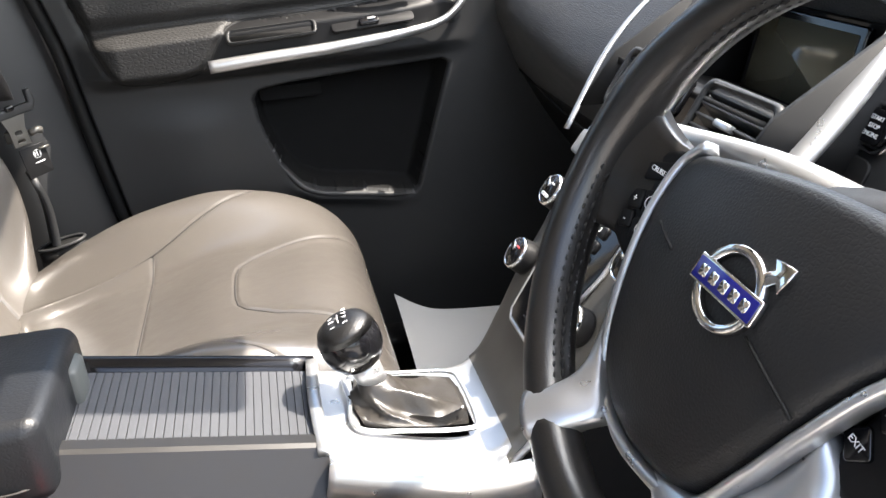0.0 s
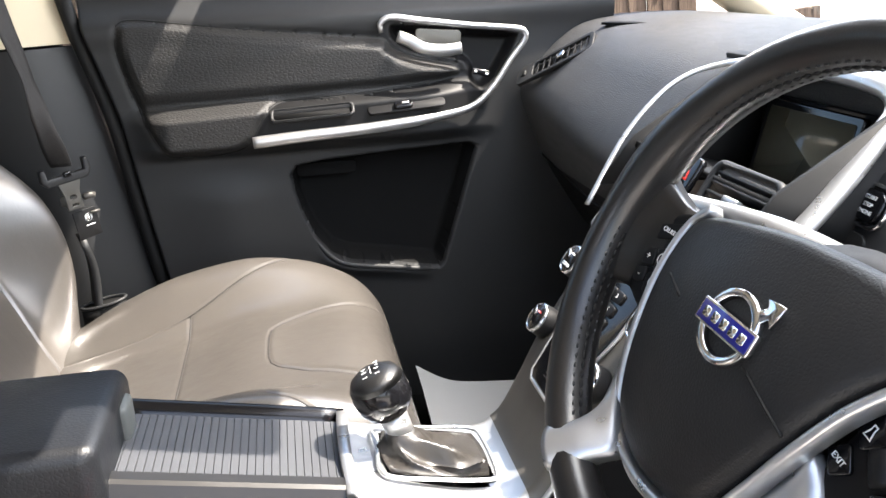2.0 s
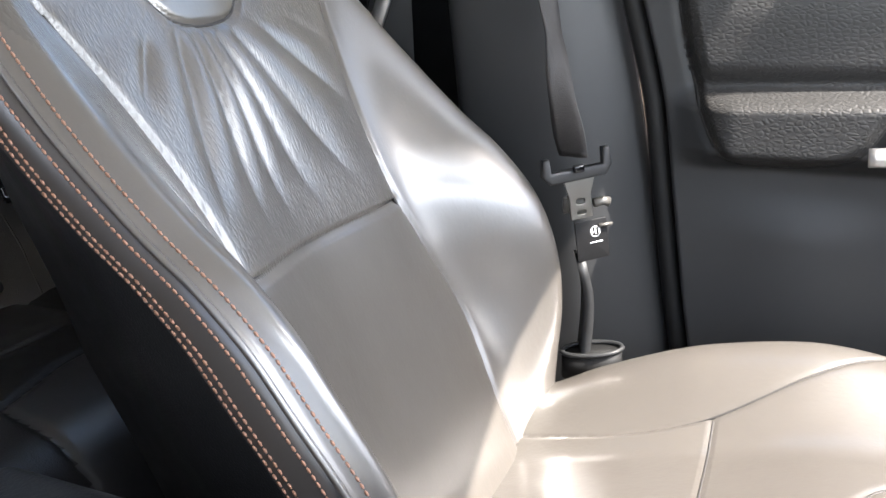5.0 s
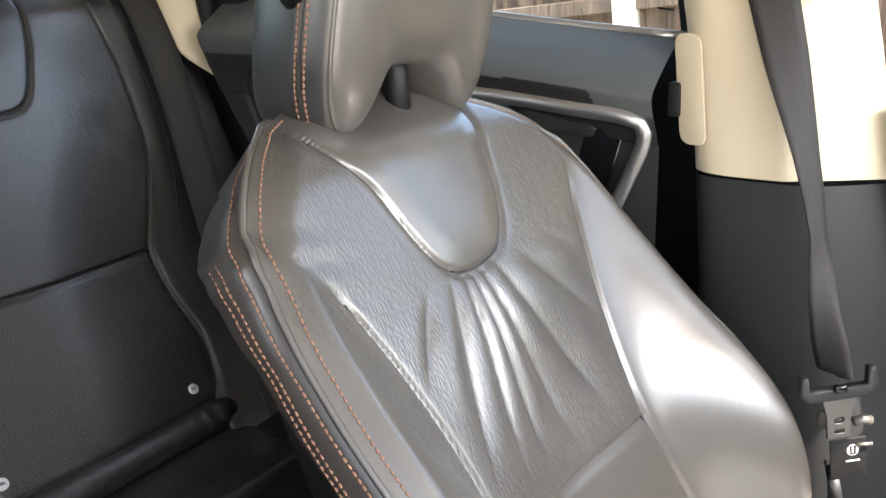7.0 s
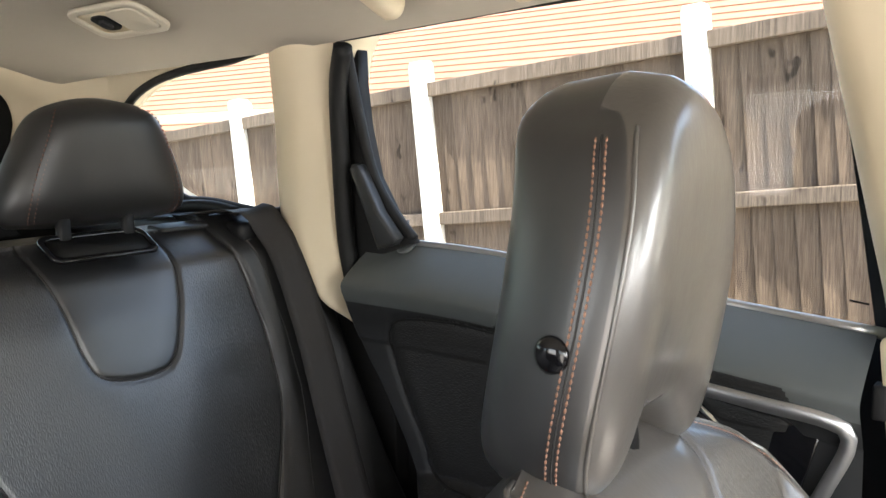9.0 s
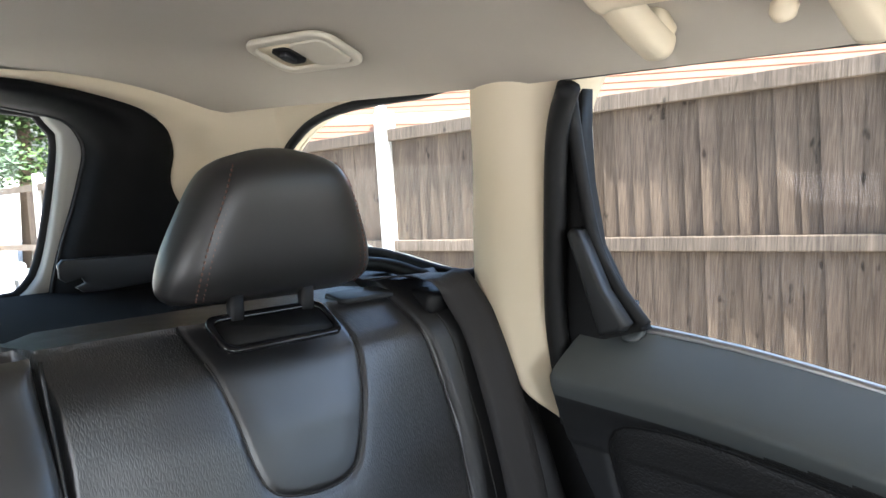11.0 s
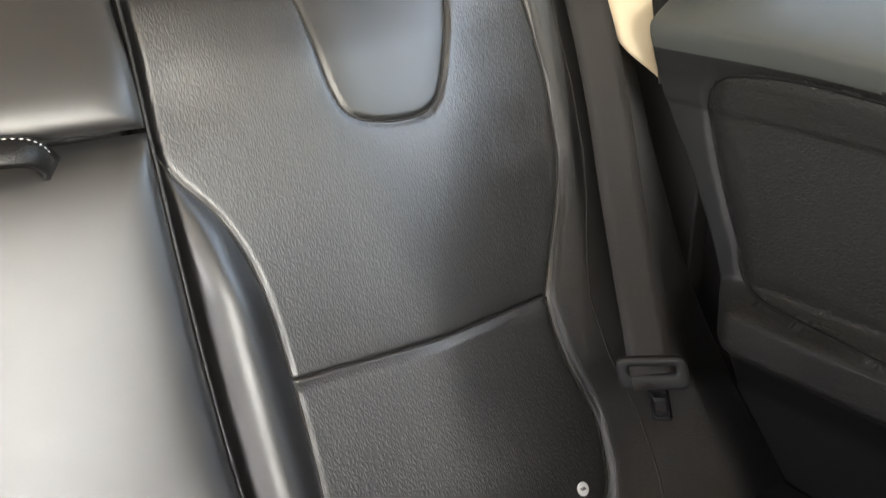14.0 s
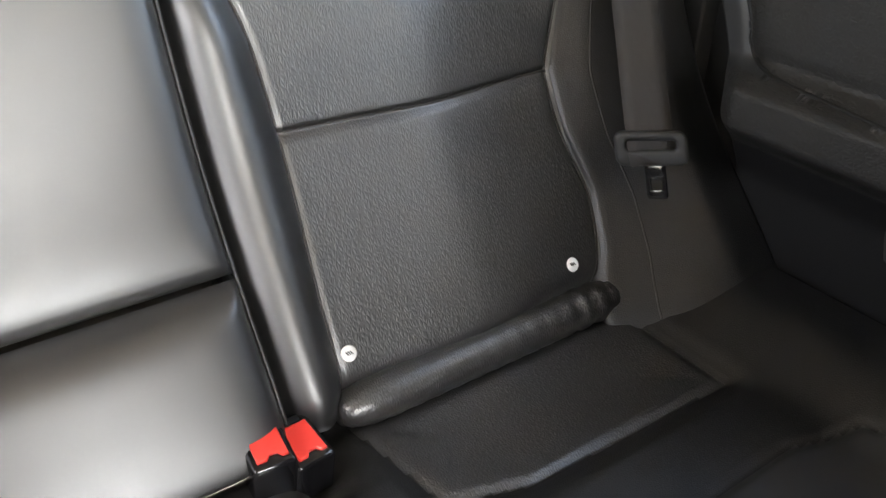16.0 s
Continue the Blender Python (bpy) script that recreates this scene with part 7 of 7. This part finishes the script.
part("knee_panel", loft([[(x, y, z) for y, z in ((-.70, z0), (-.16, z0), (-.16, z1), (-.70, z1))] for x, z0, z1 in ((.70, .60, .93), (.78, .56, .97))]), PLASTIC_DARK, dash, "black knee panel")

# paper left on the passenger's floor
paper = thing("floor_paper", "sheet of pale grey protective paper on the floor", "paper")
fa, fb_ = np.meshgrid(np.linspace(0, 1, 30), np.linspace(0, 1, 30), indexing="ij")
gx = .458 + .30 * fa
gy = .14 + (soft(gx, (.458, .49, .53, .63, .76), (.700, .655, .628, .606, .60)) - .14) * fb_
gz = .406 + .134 * ss(.14, .72, gy) + .003 * np.sin(gx * 24 + gy * 9)
sheets(np.stack([gx, gy, gz], -1), [("sheet", PAPER, "", np.ones((29, 29), bool))], paper)


# ---- outside ----
ground = structure("ground", "paved drive", "ground")
gx, gy = np.meshgrid(np.r_[-70, np.linspace(-16, -1.5, 14), 70], np.linspace(-70, 70, 8), indexing="ij")
drop = lambda x: -.95 * (1 - ss(-13.5, -2.2, x))
sheets(np.stack([gx, gy, drop(gx) - .002], -1), [("paving", PAVING, "", np.ones((15, 7), bool))], ground)


def wood_mat(name, dark, pale):
    """Weathered sawn wood: upright streaks, knots and a shade for each piece."""
    m = bpy.data.materials.new(name)
    m.use_nodes = True
    nt = m.node_tree
    n, l = nt.nodes, nt.links
    b = n["Principled BSDF"]
    b.inputs["Roughness"].default_value, b.inputs["Specular IOR Level"].default_value = .88, .2
    geo, oi = n.new("ShaderNodeNewGeometry"), n.new("ShaderNodeObjectInfo")

    def noise(scale, detail, stretch):
        mp, t = n.new("ShaderNodeMapping"), n.new("ShaderNodeTexNoise")
        mp.inputs["Scale"].default_value = stretch
        t.inputs["Scale"].default_value, t.inputs["Detail"].default_value, t.inputs["Roughness"].default_value = scale, detail, .68
        l.new(geo.outputs["Position"], mp.inputs[0])
        l.new(mp.outputs[0], t.inputs["Vector"])
        return t.outputs["Fac"]

    def spread(fac, lo, hi, a, c):
        r = n.new("ShaderNodeMapRange")
        for k, v in (("From Min", lo), ("From Max", hi), ("To Min", a), ("To Max", c)):
            r.inputs[k].default_value = v
        l.new(fac, r.inputs[0])
        return r.outputs[0]

    def times(p, q):
        t = n.new("ShaderNodeMath")
        t.operation = "MULTIPLY"
        l.new(p, t.inputs[0])
        l.new(q, t.inputs[1])
        return t.outputs[0]

    grain = noise(24.0, 9, (9, 9, .30))
    blotch = noise(3.2, 6, (2.6, 2.6, .6))
    knots = noise(7.5, 2, (1.9, 1.9, .9))
    mx = n.new("ShaderNodeMix")
    mx.data_type = "RGBA"
    mx.inputs[6].default_value, mx.inputs[7].default_value = (*dark, 1), (*pale, 1)
    l.new(spread(grain, .34, .66, 0, 1), mx.inputs[0])
    hs = n.new("ShaderNodeHueSaturation")
    shade = times(times(spread(oi.outputs["Random"], 0, 1, .82, 1.16), spread(blotch, .3, .7, .72, 1.25)), spread(knots, .66, .71, 1.0, .34))
    l.new(shade, hs.inputs["Value"])
    l.new(mx.outputs[2], hs.inputs["Color"])
    l.new(hs.outputs[0], b.inputs["Base Color"])
    bump = n.new("ShaderNodeBump")
    bump.inputs["Distance"].default_value = .003
    l.new(grain, bump.inputs["Height"])
    l.new(bump.outputs[0], b.inputs["Normal"])
    return m


FENCE_WOOD = wood_mat("weathered_fence_wood", (0.052, 0.036, 0.026), (0.136, 0.100, 0.074))
RAIL_WOOD = wood_mat("fence_rail_wood", (0.070, 0.052, 0.040), (0.19, 0.148, 0.116))
TILE = mat("clay_roof_tile", (0.20, 0.095, 0.060), 0.85, vary=0.25, vary_scale=3, grain=0.002, grain_scale=40)
RENDER_WALL = mat("pale_render", (0.48, 0.42, 0.34), 0.9, vary=0.12, grain=0.002, grain_scale=50)
FOLIAGE = mat("conifer_foliage", (0.034, 0.070, 0.022), 0.8, spec=0.2, vary=0.5, vary_scale=1.5, tint=(0.075, 0.125, 0.040))
BLUE_FOLIAGE = mat("blue_cedar_foliage", (0.050, 0.082, 0.058), 0.8, spec=0.2, vary=0.4, vary_scale=1.5, tint=(0.095, 0.140, 0.090))
BARK = mat("bark", (0.10, 0.07, 0.05), 0.9, vary=0.3)
DARK_GLASS = mat("tinted_car_glass", (0.03, 0.045, 0.06), 0.08, spec=0.6, vary=0.05)

FENCE = pose(-.101, 2.852, .42, 0, -5.0, 0)
fence = thing("fence", "weathered brown close-board fence with concrete posts", "fence", kind="structure")
rnd = random.Random(4)
meshes = []
for k in range(5):
    w = .080 + .003 * k
    bm = slab([(0, -.75), (w, -.75), (w, 1.500), (0, 1.500)], .017, 0, Matrix(((1, 0, 0, 0), (0, 0, -1, 0), (0, 1, 0, 0), (0, 0, 0, 1))))
    for v in bm.verts:                     # feather edge: thin on one side
        if v.co.x > .04:
            v.co.y *= .30
    bmesh.ops.recalc_face_normals(bm, faces=bm.faces)
    me = bpy.data.meshes.new("board")
    bm.to_mesh(me)
    bm.free()
    me.materials.append(FENCE_WOOD)
    meshes.append(me)
for i in range(150):
    b = new("board", meshes[rnd.randrange(5)])
    b.parent = fence
    b.matrix_local = FENCE @ pose(-9.0 + .0746 * i + rnd.uniform(-.003, .003), .016 + rnd.uniform(-.004, .004), rnd.uniform(-.012, .008), 0, rnd.uniform(-.5, .5), rnd.uniform(-1.5, 1.5))
post_me = None
for k in range(-7, 3):
    x0 = -1.022 + 1.274 * k
    if post_me is None:
        ob = part("post", slab([(-.043, -.75), (.043, -.75), (.043, 1.585), (.034, 1.610), (-.034, 1.610), (-.043, 1.585)], .075, .006, Matrix(((1, 0, 0, 0), (0, 0, 1, 0), (0, 1, 0, 0), (0, 0, 0, 1)))), CONCRETE, fence, "pale concrete post", smooth=False)
        post_me = ob.data
    else:
        ob = new("post", post_me)
        ob.parent = fence
    ob.matrix_local = FENCE @ pose(x0, -.040, 0)
    for zc_, h in ((.30, .061), (.900, .056), (1.480, .063)):
        r = part("rail", rbox(x0 + .043, x0 + 1.231, -.030, .003, zc_ - h / 2, zc_ + h / 2, .004), RAIL_WOOD, fence, smooth=False)
        r.matrix_local = FENCE @ pose(0, 0, 0)

house = thing("house", "neighbouring house with an orange clay tiled roof", "house")
part("wall", rbox(-17, -.3, 9.6, 15, 0, 3.0, 0), RENDER_WALL, house, smooth=False)
V, F = [], []
for r in range(26):
    for c in range(86):
        x0, s0 = -17.3 + c * .20 + (.1 if r % 2 else 0), r * .19
        y0, z0 = 9.1 + s0 * .82, 2.45 + s0 * .57
        k = len(V)
        V += [(x0, y0, z0 + .035), (x0 + .196, y0, z0 + .035), (x0 + .196, y0 + .17, z0 + .13), (x0, y0 + .17, z0 + .13), (x0, y0, z0), (x0 + .196, y0, z0)]
        F += [(k, k + 1, k + 2, k + 3), (k + 4, k + 5, k + 1, k)]
tagged(raw("tiles", V, F, TILE, house, smooth=False), "rows of orange clay tiles", kind="stuff")
part("roof", slab([(9.05, 2.40), (13.2, 5.28), (17.3, 2.40), (17.3, 2.36), (13.2, 5.2), (9.05, 2.36)], 17.4, 0, axes((-17.4, 0, 0), (0, 1, 0), (0, 0, 1), (1, 0, 0))), TILE, house, smooth=False)
part("vent_pipe", turned([(.10, 0), (.12, .25), (.09, .45), (.02, .5)], 12, Matrix.Translation((-11.6, 9.5, 2.65))), CONCRETE, house)

house.matrix_world = pose(0, 0, -.95)


def tree(x, y, h, spread, leaf, label, seed):
    r = random.Random(seed)
    t = thing("tree", label, "tree")
    rings = [[(x + q * math.cos(a), y + q * math.sin(a), z) for a in np.linspace(0, 2 * math.pi, 10, endpoint=False)] for z, q in ((-.95, .17), (h * .3, .12), (h * .7, .07), (h, .02))]
    part("trunk", loft(rings), BARK, t)
    V, F = [], []
    for _ in range(int(2600 * spread)):
        u = r.random() ** .8
        z = .9 + u * (h - .9)
        rad = spread * (1 - u * .9) * (.45 + .55 * r.random()) * (1 + .25 * math.sin(z * 5))
        a = r.uniform(0, 2 * math.pi)
        c = Vector((x + rad * math.cos(a), y + rad * math.sin(a), z - .15 * rad))
        for _k in range(7):
            o = c + Vector((r.uniform(-.25, .25), r.uniform(-.25, .25), r.uniform(-.16, .16)))
            d = Vector((math.cos(a) + r.uniform(-.6, .6), math.sin(a) + r.uniform(-.6, .6), r.uniform(-.5, .3))).normalized() * r.uniform(.10, .20)
            s = d.cross(Vector((r.uniform(-1, 1), r.uniform(-1, 1), 1))).normalized() * .04
            k = len(V)
            V += [o, o + d * .5 + s, o + d, o + d * .5 - s]
            F += [(k, k + 1, k + 2, k + 3)]
    raw("crown", V, F, leaf, t, smooth=False)
    for i in range(9):
        a, z = i * 2.4, h * (.15 + .08 * i)
        part("limb", sweep([(x, y, z), (x + spread * .5 * math.cos(a), y + spread * .5 * math.sin(a), z + .1)], circle(.04, 6)), BARK, t)


tree(-17.0, 3.1, 6.4, 2.0, BLUE_FOLIAGE, "blue-green cedar beyond the parking area", 1)
tree(-18.5, 6.0, 7.0, 2.2, FOLIAGE, "dark green conifer beyond the fence", 2)
tree(-20.5, 1.0, 5.2, 2.4, FOLIAGE, "bright green garden tree", 3)
hedge_wall = thing("garden_wall", "pale rendered garden wall", "wall", kind="structure")
part("wall", rbox(-14.6, -14.4, -9, 4.2, -.95, .90, .02), RENDER_WALL, hedge_wall, smooth=False)


def parked_car(m, label, paint):
    c = thing("car", label, "car", "parked cars")
    half = [(-2.1, .35), (-2.15, .75), (-2.0, .95), (-1.75, 1.02), (-1.45, 1.42), (-.3, 1.50), (.45, 1.40), (1.05, .98), (1.95, .85), (2.15, .65), (2.15, .35)]
    rings = []
    for yk, sh in ((-.86, .0), (-.84, .02), (-.5, .05), (.5, .05), (.84, .02), (.86, 0)):
        rings.append([(x, yk * (1 if z < 1.0 else .82), z + sh * (z > .9)) for x, z in half])
    part("body", loft(rings), paint, c, smooth=False)
    for g in (1, -1):
        part("side_window", slab([(-1.35, 1.03), (-1.18, 1.36), (-.3, 1.43), (.35, 1.34), (.80, 1.03)], .01, .004, axes((0, g * .735, 0), (1, 0, 0), (0, 0, 1), (0, -g, 0)) @ Matrix.Translation((0, 0, -.012))), DARK_GLASS, c)
        part("door_mirror", rbox(.62, .78, g * .95 - .09, g * .95 + .09, 1.0, 1.13, .04, 3), paint, c)
        for x in (-1.35, 1.35):
            w = part("wheel", turned([(.05, -.10), (.31, -.10), (.33, -.06), (.33, .06), (.31, .10), (.05, .10)], 28, axes((x, g * .78, .33), (1, 0, 0), (0, 0, 1), (0, -1, 0))), TYRE, c)
            part("rim", turned([(.02, -.105), (.2, -.105), (.22, -.10), (.02, -.09)], 20, axes((x, g * .78 * 1.0, .33), (1, 0, 0), (0, 0, 1), (0, -g, 0))), SILVER, w)
    part("windscreen", slab([(-.58, 0), (.58, 0), (.50, .70), (-.50, .70)], .01, .004, axes((1.02, 0, 1.03), (0, 1, 0), (-.80, 0, .60), (.60, 0, .80))), DARK_GLASS, c)
    part("rear_window", slab([(-.58, 0), (.58, 0), (.50, .48), (-.50, .48)], .01, .004, axes((-1.76, 0, 1.05), (0, 1, 0), (.62, 0, .78), (-.78, 0, .62))), DARK_GLASS, c)
    for g in (1, -1):
        part("headlamp", rbox(2.02, 2.14, g * .62 - .14, g * .62 + .14, .66, .80, .03), CHROME, c)
    c.matrix_world = m


parked_car(pose(-10.6, 2.2, float(drop(np.array(-10.6))), 0, 0, -20), "white hatchback parked behind the car", WHITE_PAINT)
parked_car(pose(-12.4, -.7, float(drop(np.array(-12.4))), 0, 0, 80), "white car parked further back", WHITE_PAINT)
